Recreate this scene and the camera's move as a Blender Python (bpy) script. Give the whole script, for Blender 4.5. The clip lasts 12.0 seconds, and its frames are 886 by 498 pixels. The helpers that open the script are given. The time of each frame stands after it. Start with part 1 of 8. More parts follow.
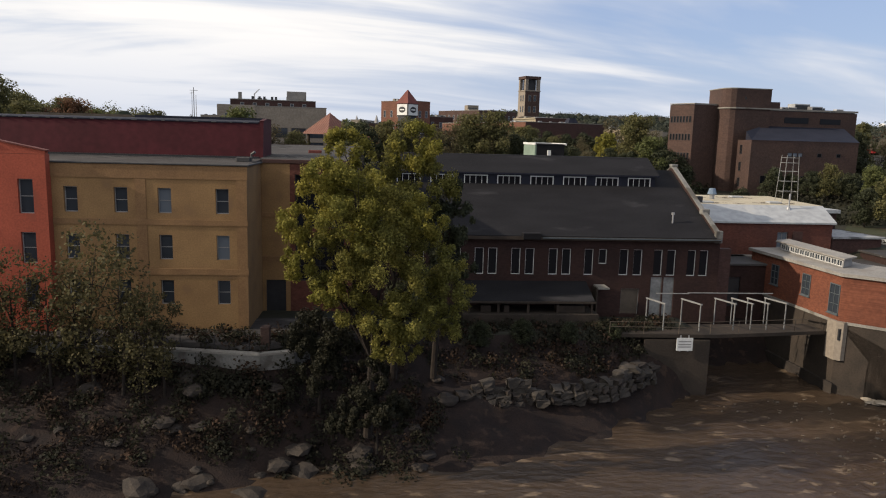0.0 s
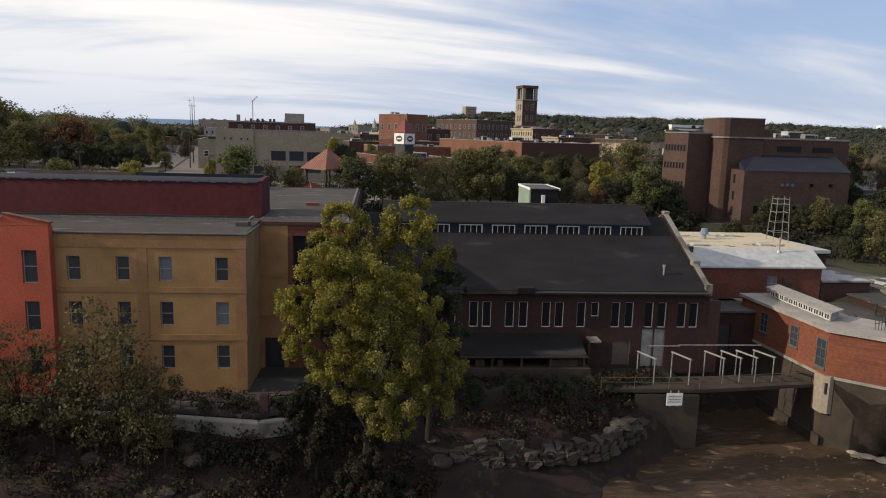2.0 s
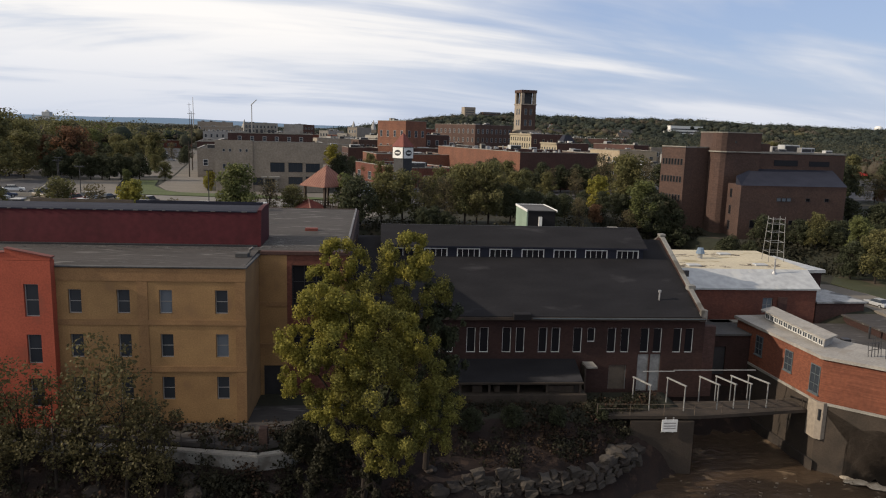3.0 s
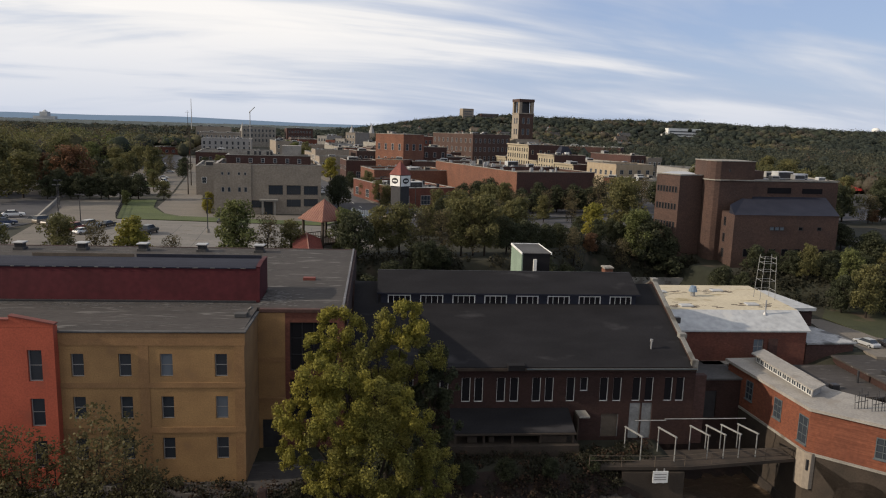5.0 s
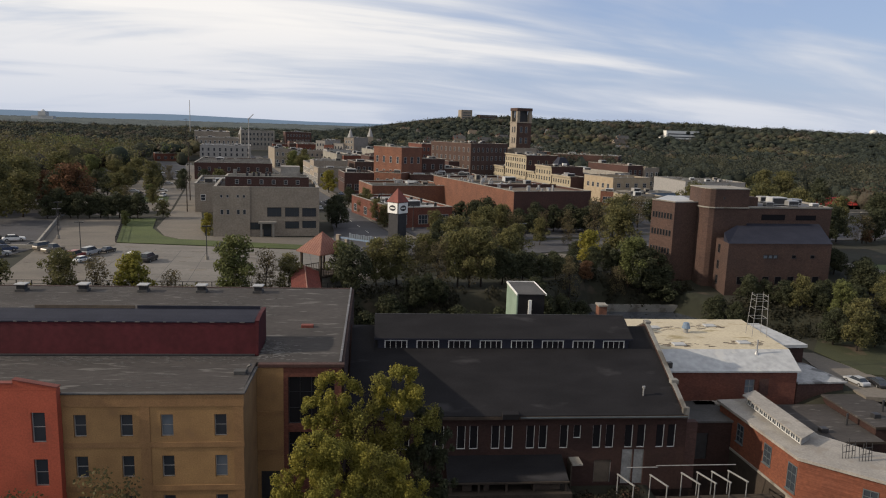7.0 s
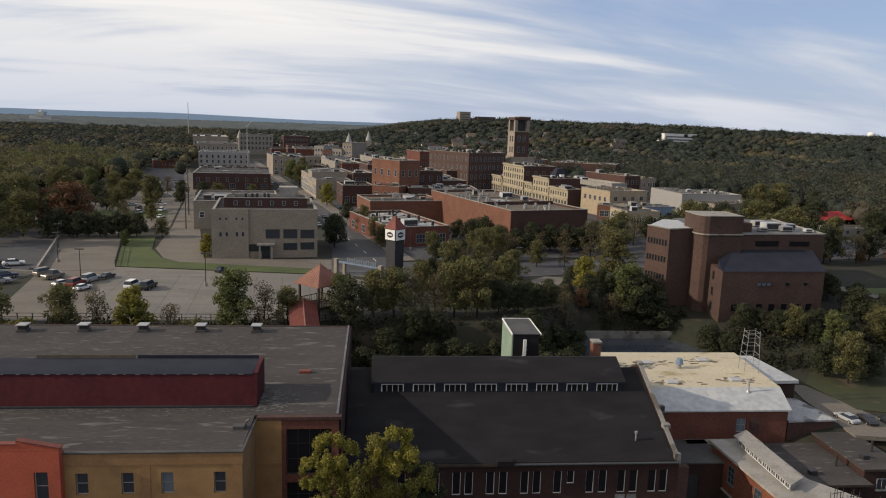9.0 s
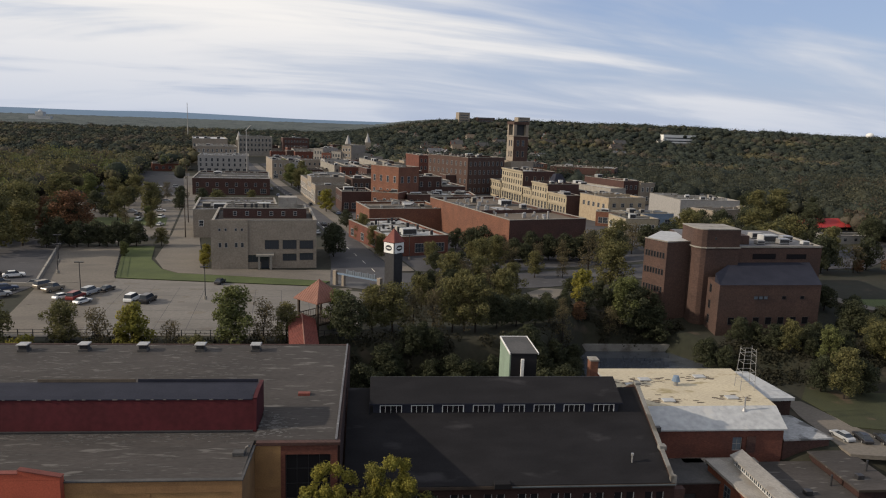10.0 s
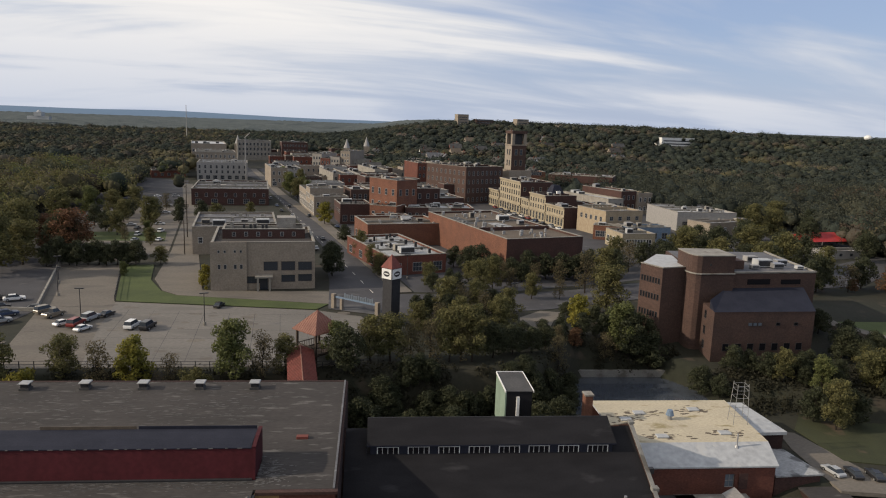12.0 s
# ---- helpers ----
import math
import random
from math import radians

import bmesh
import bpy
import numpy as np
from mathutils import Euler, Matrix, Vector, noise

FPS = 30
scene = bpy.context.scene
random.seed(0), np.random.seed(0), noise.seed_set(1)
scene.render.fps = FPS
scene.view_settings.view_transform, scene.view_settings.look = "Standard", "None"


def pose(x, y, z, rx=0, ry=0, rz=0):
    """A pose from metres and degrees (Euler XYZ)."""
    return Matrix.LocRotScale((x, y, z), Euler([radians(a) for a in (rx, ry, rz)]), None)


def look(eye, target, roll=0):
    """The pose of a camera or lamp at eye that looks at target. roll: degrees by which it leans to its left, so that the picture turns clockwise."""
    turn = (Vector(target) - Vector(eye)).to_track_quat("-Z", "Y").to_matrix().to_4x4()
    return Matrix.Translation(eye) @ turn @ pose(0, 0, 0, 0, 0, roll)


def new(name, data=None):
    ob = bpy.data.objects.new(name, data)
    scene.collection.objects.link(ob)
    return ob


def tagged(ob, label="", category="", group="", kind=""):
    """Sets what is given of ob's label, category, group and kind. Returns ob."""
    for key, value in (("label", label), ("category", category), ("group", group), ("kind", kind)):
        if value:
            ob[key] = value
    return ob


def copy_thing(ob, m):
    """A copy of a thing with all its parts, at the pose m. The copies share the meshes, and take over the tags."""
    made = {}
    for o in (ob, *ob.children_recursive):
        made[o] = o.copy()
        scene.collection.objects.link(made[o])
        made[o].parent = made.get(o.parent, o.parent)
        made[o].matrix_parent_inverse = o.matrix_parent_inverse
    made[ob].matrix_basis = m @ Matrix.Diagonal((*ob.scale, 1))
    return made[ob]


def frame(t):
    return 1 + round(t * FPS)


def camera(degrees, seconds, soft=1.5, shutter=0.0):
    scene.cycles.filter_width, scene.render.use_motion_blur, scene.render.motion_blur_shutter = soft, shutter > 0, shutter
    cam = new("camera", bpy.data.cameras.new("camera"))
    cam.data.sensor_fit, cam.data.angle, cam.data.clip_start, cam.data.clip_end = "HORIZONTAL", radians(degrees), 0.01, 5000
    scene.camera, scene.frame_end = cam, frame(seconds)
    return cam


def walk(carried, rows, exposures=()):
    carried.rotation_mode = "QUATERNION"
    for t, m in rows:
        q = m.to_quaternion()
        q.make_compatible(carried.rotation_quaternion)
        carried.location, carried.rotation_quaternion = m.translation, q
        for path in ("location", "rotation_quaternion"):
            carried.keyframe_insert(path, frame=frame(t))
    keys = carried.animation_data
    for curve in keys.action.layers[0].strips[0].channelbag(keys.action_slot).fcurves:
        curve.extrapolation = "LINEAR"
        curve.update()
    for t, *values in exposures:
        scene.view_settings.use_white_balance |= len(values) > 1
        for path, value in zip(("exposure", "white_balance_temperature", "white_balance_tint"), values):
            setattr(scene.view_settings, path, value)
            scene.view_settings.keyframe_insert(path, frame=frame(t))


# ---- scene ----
# ---- camera and its path ----
cam = camera(64.0, 12.0, soft=1.1)
PATH = [
    (0, (0.52, 1.63, 15.26), (4.77, 50.82, 7.38), 1.52),
    (1, (0.56, 1.43, 17.88), (4.88, 50.60, 9.91), 1.56),
    (2, (0.60, 1.24, 20.48), (4.99, 50.39, 12.43), 1.60),
    (3, (0.64, 1.06, 23.08), (5.10, 50.20, 14.94), 1.64),
    (4, (0.68, 0.90, 25.66), (5.20, 50.01, 17.44), 1.68),
    (5, (0.72, 0.74, 28.23), (5.30, 49.83, 19.94), 1.71),
    (6, (0.77, 0.59, 30.80), (5.40, 49.66, 22.42), 1.75),
    (7, (0.81, 0.45, 33.35), (5.49, 49.51, 24.90), 1.79),
    (8, (0.85, 0.32, 35.89), (5.59, 49.36, 27.37), 1.83),
    (9, (0.89, 0.20, 38.41), (5.68, 49.23, 29.83), 1.87),
    (10, (0.93, 0.10, 40.93), (5.77, 49.10, 32.28), 1.91),
    (11, (0.97, -0.00, 43.44), (5.85, 48.99, 34.72), 1.94),
    (12, (1.01, -0.09, 45.93), (5.93, 48.89, 37.16), 1.98),
]
walk(cam, [(t, look(eye, target, roll)) for t, eye, target, roll in PATH], [(0, -0.02), (6, -0.14), (12, -0.20)])

# ---- sky and sun ----
SUN_TO = Vector((-0.93, -0.085, 0.45)).normalized()
sky_world = bpy.data.worlds.new("sky")
scene.world = sky_world
sky_world.use_nodes = True
nt = sky_world.node_tree
nt.nodes.clear()


def wnode(kind, **sets):
    n = nt.nodes.new(kind)
    for k, v in sets.items():
        n.inputs[k].default_value = v
    return n


def wmath(op, a, b=None):
    n = nt.nodes.new("ShaderNodeMath")
    n.operation = op
    for i, v in enumerate((a, b)):
        if v is None:
            continue
        if isinstance(v, (int, float)):
            n.inputs[i].default_value = v
        else:
            nt.links.new(v, n.inputs[i])
    return n.outputs[0]


def wramp(value, stops):
    n = nt.nodes.new("ShaderNodeValToRGB")
    el = n.color_ramp.elements
    while len(el) < len(stops):
        el.new(0.5)
    for e, (p, c) in zip(el, stops):
        e.position, e.color = p, (*c, 1)
    nt.links.new(value, n.inputs[0])
    return n.outputs[0]


def wmix(fac, a, b):
    n = nt.nodes.new("ShaderNodeMix")
    n.data_type = "RGBA"
    for sock, v in ((n.inputs[0], fac), (n.inputs[6], a), (n.inputs[7], b)):
        if isinstance(v, (int, float)):
            sock.default_value = v
        elif isinstance(v, tuple):
            sock.default_value = (*v, 1)
        else:
            nt.links.new(v, sock)
    return n.outputs[2]


way = nt.nodes.new("ShaderNodeTexCoord").outputs["Generated"]
sep = nt.nodes.new("ShaderNodeSeparateXYZ")
nt.links.new(way, sep.inputs[0])
sx, sy, sz = sep.outputs
up = wmath("ADD", wmath("MAXIMUM", sz, 0.0), 0.16)
u, v = wmath("DIVIDE", sx, up), wmath("DIVIDE", sy, up)
flat = nt.nodes.new("ShaderNodeCombineXYZ")
nt.links.new(wmath("ADD", wmath("MULTIPLY", u, 0.55), wmath("MULTIPLY", v, 0.12)), flat.inputs[0])
nt.links.new(wmath("SUBTRACT", wmath("MULTIPLY", v, 1.25), wmath("MULTIPLY", u, 0.30)), flat.inputs[1])
banks = wnode("ShaderNodeTexNoise", Scale=0.62, Detail=5.0, Roughness=0.52, Distortion=0.7)
streaks = wnode("ShaderNodeTexNoise", Scale=1.7, Detail=5.0, Roughness=0.55, Distortion=1.2)
for n in (banks, streaks):
    nt.links.new(flat.outputs[0], n.inputs["Vector"])
cover = wmath("ADD", wmath("MULTIPLY", banks.outputs[0], 0.86), wmath("MULTIPLY", streaks.outputs[0], 0.15))
cover = wmath("SUBTRACT", cover, wmath("MULTIPLY", sx, 0.17))
amount = wramp(cover, [(0.35, (0, 0, 0)), (0.53, (1, 1, 1))])
shade = wramp(cover, [(0.38, (0.62, 0.66, 0.76)), (0.49, (0.86, 0.86, 0.88)), (0.58, (1.02, 0.99, 0.965))])
nishita = nt.nodes.new("ShaderNodeTexSky")
nishita.sky_type, nishita.sun_disc = "NISHITA", False
nishita.sun_elevation = math.asin(SUN_TO.z)
nishita.sun_rotation = math.atan2(SUN_TO.x, SUN_TO.y)
nishita.air_density, nishita.dust_density = 1.0, 0.6
blue = nt.nodes.new("ShaderNodeVectorMath")
blue.operation = "SCALE"
blue.inputs[3].default_value = 0.105
nt.links.new(nishita.outputs[0], blue.inputs[0])
seen = wmix(amount, wmix(0.65, blue.outputs[0], (0.40, 0.51, 0.80)), shade)
low = wramp(sz, [(0.0, (0.7, 0.7, 0.7)), (0.13, (0, 0, 0))])
seen = wmix(low, seen, (0.51, 0.59, 0.755))
bg = wnode("ShaderNodeBackground", Strength=1.03)
nt.links.new(seen, bg.inputs[0])
nt.links.new(bg.outputs[0], nt.nodes.new("ShaderNodeOutputWorld").inputs[0])

sun_data = bpy.data.lights.new("sun", "SUN")
sun_data.energy, sun_data.angle, sun_data.color = 4.9, radians(0.8), (1.0, 0.86, 0.69)
sun = new("sun", sun_data)
sun.matrix_world = look((0, 0, 200), Vector((0, 0, 200)) - SUN_TO)


# ---- materials ----
def material(name, c1, c2, scale=1.0, rough=0.85, bump=0.3, fine=14.0, metal=0.0, stain=None, stain_scale=0.25, stain_at=0.6, island=0.0, spec=0.3, stretch=(1, 1, 1), translucent=0.0):
    """Two-scale mottled surface in world metres; stain: a third colour in large patches."""
    m = bpy.data.materials.new(name)
    m.use_nodes = True
    t = m.node_tree
    t.nodes.clear()
    link, add = t.links.new, t.nodes.new
    geo = add("ShaderNodeNewGeometry")
    mapping = add("ShaderNodeMapping")
    mapping.inputs["Scale"].default_value = stretch
    link(geo.outputs["Position"], mapping.inputs[0])

    def noise_tex(s, d=4.0):
        n = add("ShaderNodeTexNoise")
        n.inputs["Scale"].default_value, n.inputs["Detail"].default_value = s, d
        link(mapping.outputs[0], n.inputs["Vector"])
        return n.outputs[0]

    def mix(fac, a, b, mode="MIX"):
        n = add("ShaderNodeMix")
        n.data_type, n.blend_type = "RGBA", mode
        for sock, val in ((n.inputs[0], fac), (n.inputs[6], a), (n.inputs[7], b)):
            if isinstance(val, (int, float)):
                sock.default_value = val
            elif isinstance(val, tuple):
                sock.default_value = (*val, 1)
            else:
                link(val, sock)
        return n.outputs[2]

    def ramp(val, lo, hi):
        n = add("ShaderNodeMapRange")
        n.inputs[1].default_value, n.inputs[2].default_value = lo, hi
        link(val, n.inputs[0])
        return n.outputs[0]

    big, small = noise_tex(scale), noise_tex(scale * fine)
    col = mix(ramp(big, 0.35, 0.65), c1, c2)
    col = mix(ramp(small, 0.3, 0.7), col, mix(1.0, col, (0.72, 0.72, 0.72), "MULTIPLY"))
    if stain:
        col = mix(ramp(noise_tex(stain_scale, 6.0), stain_at, stain_at + 0.08), col, stain)
    if island:
        shift = add("ShaderNodeMapRange")
        link(geo.outputs["Random Per Island"], shift.inputs[0])
        shift.inputs[3].default_value, shift.inputs[4].default_value = 1 - island, 1 + island
        hsv = add("ShaderNodeHueSaturation")
        link(col, hsv.inputs["Color"])
        link(shift.outputs[0], hsv.inputs["Value"])
        col = hsv.outputs[0]
    b = add("ShaderNodeBsdfPrincipled")
    link(col, b.inputs["Base Color"])
    b.inputs["Roughness"].default_value, b.inputs["Metallic"].default_value = rough, metal
    b.inputs["Specular IOR Level"].default_value = spec
    if bump:
        bn = add("ShaderNodeBump")
        bn.inputs["Strength"].default_value, bn.inputs["Distance"].default_value = bump, 0.05
        link(small, bn.inputs["Height"])
        link(bn.outputs[0], b.inputs["Normal"])
    out, shader = add("ShaderNodeOutputMaterial"), b.outputs[0]
    if translucent:
        tr = add("ShaderNodeBsdfTranslucent")
        link(col, tr.inputs[0])
        ms = add("ShaderNodeMixShader")
        ms.inputs[0].default_value = translucent
        link(shader, ms.inputs[1])
        link(tr.outputs[0], ms.inputs[2])
        shader = ms.outputs[0]
    link(shader, out.inputs[0])
    return m


def brickwork(name, c1, c2, mortar, size=(0.22, 0.075), shade2=(0.7, 0.68, 0.66)):
    """Running-bond brick on upright walls, in world metres, with weathered patches."""
    m = material(name, c1, c2, 0.35, 0.9, 0.0, 9.0)
    t = m.node_tree
    link, add = t.links.new, t.nodes.new
    b = next(n for n in t.nodes if n.type == "BSDF_PRINCIPLED")
    col = b.inputs["Base Color"].links[0].from_socket
    geo = next(n for n in t.nodes if n.type == "NEW_GEOMETRY")
    s = add("ShaderNodeSeparateXYZ")
    link(geo.outputs["Position"], s.inputs[0])
    a = add("ShaderNodeMath")
    link(s.outputs[0], a.inputs[0]), link(s.outputs[1], a.inputs[1])
    c = add("ShaderNodeCombineXYZ")
    link(a.outputs[0], c.inputs[0]), link(s.outputs[2], c.inputs[1])
    br = add("ShaderNodeTexBrick")
    br.inputs["Scale"].default_value = 1.0
    br.inputs["Brick Width"].default_value, br.inputs["Row Height"].default_value = size
    br.inputs["Mortar Size"].default_value = 0.008
    br.inputs["Color1"].default_value, br.inputs["Color2"].default_value, br.inputs["Mortar"].default_value = (1, 1, 1, 1), (*shade2, 1), (*mortar, 1)
    link(c.outputs[0], br.inputs["Vector"])
    mx = add("ShaderNodeMix")
    mx.data_type, mx.blend_type = "RGBA", "MULTIPLY"
    mx.inputs[0].default_value = 1.0
    link(col, mx.inputs[6]), link(br.outputs[0], mx.inputs[7])
    link(mx.outputs[2], b.inputs["Base Color"])
    bn = add("ShaderNodeBump")
    bn.inputs["Strength"].default_value, bn.inputs["Distance"].default_value, bn.invert = 0.4, 0.02, True
    link(br.outputs["Fac"], bn.inputs["Height"]), link(bn.outputs[0], b.inputs["Normal"])
    return m


M = {}
M["tan"] = material("tan_stucco", (0.30, 0.180, 0.080), (0.245, 0.144, 0.065), 0.5, 0.9, 0.25, 20, stain=(0.19, 0.112, 0.056), stain_scale=0.5, stain_at=0.62)
M["tan_band"] = material("tan_band", (0.26, 0.15, 0.07), (0.22, 0.125, 0.06), 0.8, 0.9, 0.2)
M["orange"] = material("orange_stucco", (0.40, 0.092, 0.052), (0.33, 0.076, 0.044), 0.4, 0.9, 0.2, 20, stain=(0.25, 0.066, 0.04), stain_scale=0.4)
M["brick_dark"] = brickwork("dark_brick", (0.050, 0.025, 0.021), (0.036, 0.019, 0.017), (0.75, 0.7, 0.65))
M["brick_red"] = brickwork("red_brick", (0.150, 0.056, 0.040), (0.115, 0.046, 0.035), (0.9, 0.85, 0.8))
M["brick_orange"] = brickwork("rust_brick", (0.185, 0.084, 0.055), (0.146, 0.068, 0.047), (0.9, 0.85, 0.8))
M["brick_brown"] = brickwork("brown_brick", (0.092, 0.056, 0.046), (0.072, 0.046, 0.039), (0.85, 0.8, 0.75))
M["brick_power"] = brickwork("orange_brick", (0.205, 0.072, 0.041), (0.160, 0.057, 0.034), (0.9, 0.85, 0.8))
M["brick_maroon"] = brickwork("maroon_brick", (0.084, 0.044, 0.038), (0.066, 0.037, 0.033), (0.8, 0.75, 0.7))
M["stone_cream"] = brickwork("cream_stone", (0.36, 0.312, 0.225), (0.305, 0.262, 0.19), (0.86, 0.84, 0.8), (0.6, 0.3), (0.92, 0.91, 0.9))
M["stone_tan"] = brickwork("tan_stone", (0.275, 0.235, 0.190), (0.235, 0.200, 0.162), (0.92, 0.9, 0.88), (0.9, 0.4), (0.95, 0.945, 0.94))
M["wall_pale"] = material("river_wall_concrete", (0.20, 0.195, 0.18), (0.15, 0.145, 0.135), 0.6, 0.9, 0.3, 12, stain=(0.085, 0.078, 0.068), stain_scale=0.6, stain_at=0.52)
M["steel_dull"] = material("dull_white_steel", (0.27, 0.27, 0.26), (0.20, 0.20, 0.195), 2.0, 0.6, 0.1)
# dark grass colour has the shade over this lawn mixed in
M["lawn_dark"] = material("rough_shaded_grass", (0.042, 0.046, 0.020), (0.030, 0.034, 0.016), 0.25, 0.95, 0.5, 20, stain=(0.075, 0.055, 0.036), stain_scale=0.2)
M["roof_slate"] = material("mid_grey_roofing", (0.125, 0.125, 0.132), (0.100, 0.100, 0.108), 0.3, 0.9, 0.2, 8, stain=(0.19, 0.19, 0.19), stain_scale=0.5, stain_at=0.6)
M["roof_grey"] = material("grey_roofing", (0.060, 0.054, 0.051), (0.046, 0.042, 0.040), 0.22, 0.92, 0.3, 16, stain=(0.100, 0.094, 0.088), stain_scale=0.9, stain_at=0.60, stretch=(0.45, 1.8, 1), spec=0.2)
M["ply_old"] = material("weathered_board", (0.115, 0.092, 0.070), (0.085, 0.068, 0.053), 1.0, 0.9, 0.2)
M["frame_dark"] = material("dark_grey_paint", (0.095, 0.110, 0.118), (0.075, 0.088, 0.095), 1.5, 0.6, 0.1)
M["door_grey"] = material("dirty_white_doors", (0.30, 0.30, 0.29), (0.20, 0.20, 0.195), 0.9, 0.7, 0.1, 6)
M["roof_dark"] = material("dark_roofing", (0.075, 0.073, 0.072), (0.055, 0.054, 0.054), 0.4, 0.9, 0.3, 10)
M["roof_brown"] = material("brown_gravel_roofing", (0.125, 0.100, 0.075), (0.10, 0.08, 0.062), 0.15, 0.95, 0.3, 25, stain=(0.15, 0.122, 0.095), stain_scale=0.08)
M["roof_white"] = material("white_roofing", (0.385, 0.395, 0.40), (0.36, 0.37, 0.377), 0.25, 0.7, 0.05, 5, stain=(0.37, 0.37, 0.36), stain_scale=0.5)
M["roof_cream"] = material("cream_roofing", (0.48, 0.42, 0.305), (0.43, 0.378, 0.278), 0.3, 0.85, 0.2, 14, stain=(0.24, 0.20, 0.11), stain_scale=0.5, stain_at=0.60, stretch=(0.6, 1.4, 1))
M["roof_patch"] = material("patched_white_roofing", (0.34, 0.345, 0.345), (0.27, 0.275, 0.28), 0.5, 0.8, 0.2, 6, stain=(0.10, 0.10, 0.10), stain_scale=0.45, stain_at=0.52)
M["shingle"] = material("charcoal_shingles", (0.0175, 0.0170, 0.0190), (0.0125, 0.0122, 0.0138), 0.5, 0.92, 0.5, 24, stain=(0.030, 0.029, 0.031), stain_scale=0.3, stretch=(0.5, 1.5, 1), spec=0.15)
M["red_metal"] = material("maroon_metal_roofing", (0.070, 0.013, 0.017), (0.056, 0.011, 0.014), 0.25, 0.7, 0.05, 8, spec=0.15)
M["copper"] = material("copper_red_roofing", (0.225, 0.105, 0.074), (0.175, 0.080, 0.058), 0.6, 0.65, 0.15, 12, spec=0.3)
M["terracotta"] = material("red_tile_roofing", (0.175, 0.050, 0.038), (0.135, 0.040, 0.031), 0.9, 0.75, 0.2, 12)
M["concrete"] = material("weathered_concrete", (0.27, 0.255, 0.225), (0.21, 0.195, 0.172), 0.6, 0.9, 0.3, 12, stain=(0.13, 0.115, 0.095), stain_scale=0.5)
M["concrete_dark"] = material("stained_concrete", (0.050, 0.038, 0.029), (0.034, 0.027, 0.021), 0.6, 0.9, 0.4, 12, stain=(0.022, 0.018, 0.015), stain_scale=0.4)
M["lot"] = material("pale_concrete_paving", (0.152, 0.134, 0.112), (0.122, 0.108, 0.092), 0.12, 0.9, 0.15, 30, stain=(0.098, 0.087, 0.075), stain_scale=0.13, stain_at=0.56, stretch=(0.6, 1.3, 1))
M["lot_grey"] = material("grey_concrete_paving", (0.165, 0.152, 0.136), (0.138, 0.128, 0.115), 0.10, 0.9, 0.15, 30, stain=(0.118, 0.109, 0.098), stain_scale=0.12, stain_at=0.55, stretch=(0.5, 1.5, 1))
M["asphalt"] = material("asphalt", (0.062, 0.061, 0.066), (0.049, 0.048, 0.052), 0.2, 0.9, 0.2, 30, stain=(0.082, 0.080, 0.080), stain_scale=0.15)
M["road_paint"] = material("road_paint", (0.62, 0.60, 0.52), (0.5, 0.48, 0.42), 2.0, 0.8, 0.1)
M["grass"] = material("mown_grass", (0.068, 0.088, 0.028), (0.050, 0.066, 0.022), 0.25, 0.95, 0.5, 30)
M["ground"] = material("earth_and_scrub", (0.028, 0.026, 0.017), (0.019, 0.021, 0.013), 0.12, 0.95, 0.6, 12, stain=(0.042, 0.034, 0.024), stain_scale=0.2)
M["roof_dirty"] = material("weathered_membrane", (0.30, 0.28, 0.25), (0.24, 0.225, 0.205), 0.5, 0.9, 0.2, 10, stain=(0.20, 0.18, 0.155), stain_scale=0.7, stain_at=0.57)
M["foam_dull"] = material("dull_foam", (0.19, 0.155, 0.115), (0.15, 0.12, 0.09), 2.0, 0.6, 0.2)
M["flake"] = material("flaking_coating", (0.125, 0.120, 0.114), (0.10, 0.097, 0.094), 2.0, 0.8, 0.1)
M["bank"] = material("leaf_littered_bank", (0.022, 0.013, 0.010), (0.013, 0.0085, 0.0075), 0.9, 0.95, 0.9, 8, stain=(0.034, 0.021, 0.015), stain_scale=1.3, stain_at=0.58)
M["rock"] = material("grey_brown_rock", (0.043, 0.034, 0.027), (0.026, 0.021, 0.018), 1.2, 0.85, 0.6, 8)
M["rock_pale"] = material("pale_limestone", (0.058, 0.049, 0.041), (0.036, 0.031, 0.026), 0.7, 0.9, 0.8, 8, stain=(0.035, 0.03, 0.025), stain_scale=0.8)
M["litter"] = material("leaf_litter", (0.046, 0.028, 0.019), (0.030, 0.021, 0.014), 0.8, 0.9, 0.0, 8, island=0.5, spec=0.1)
M["leaf_lime"] = material("leaf_lime", (0.205, 0.182, 0.042), (0.142, 0.138, 0.034), 0.35, 0.75, 0.0, 8, island=0.45, spec=0.2, translucent=0.35)
# the lighter patches stand for foam and paint in sunlit ripples
M["water"] = material("muddy_water", (0.066, 0.044, 0.028), (0.050, 0.034, 0.022), 0.15, 0.34, 0.6, 9, spec=0.35, stretch=(0.7, 1.3, 1), stain=(0.15, 0.108, 0.07), stain_scale=0.8, stain_at=0.6)
M["water"].node_tree.nodes["Bump"].inputs["Distance"].default_value = 0.22
M["water_race"] = material("still_water", (0.060, 0.070, 0.085), (0.050, 0.058, 0.072), 0.1, 0.07, 0.1, 9, spec=0.5)
M["foam"] = material("foam", (0.42, 0.36, 0.28), (0.30, 0.25, 0.19), 2.0, 0.7, 0.4)
M["white"] = material("white_paint", (0.72, 0.72, 0.70), (0.62, 0.62, 0.60), 1.5, 0.6, 0.1)
M["frame_grey"] = material("grey_paint", (0.30, 0.29, 0.28), (0.25, 0.245, 0.24), 1.5, 0.6, 0.1)
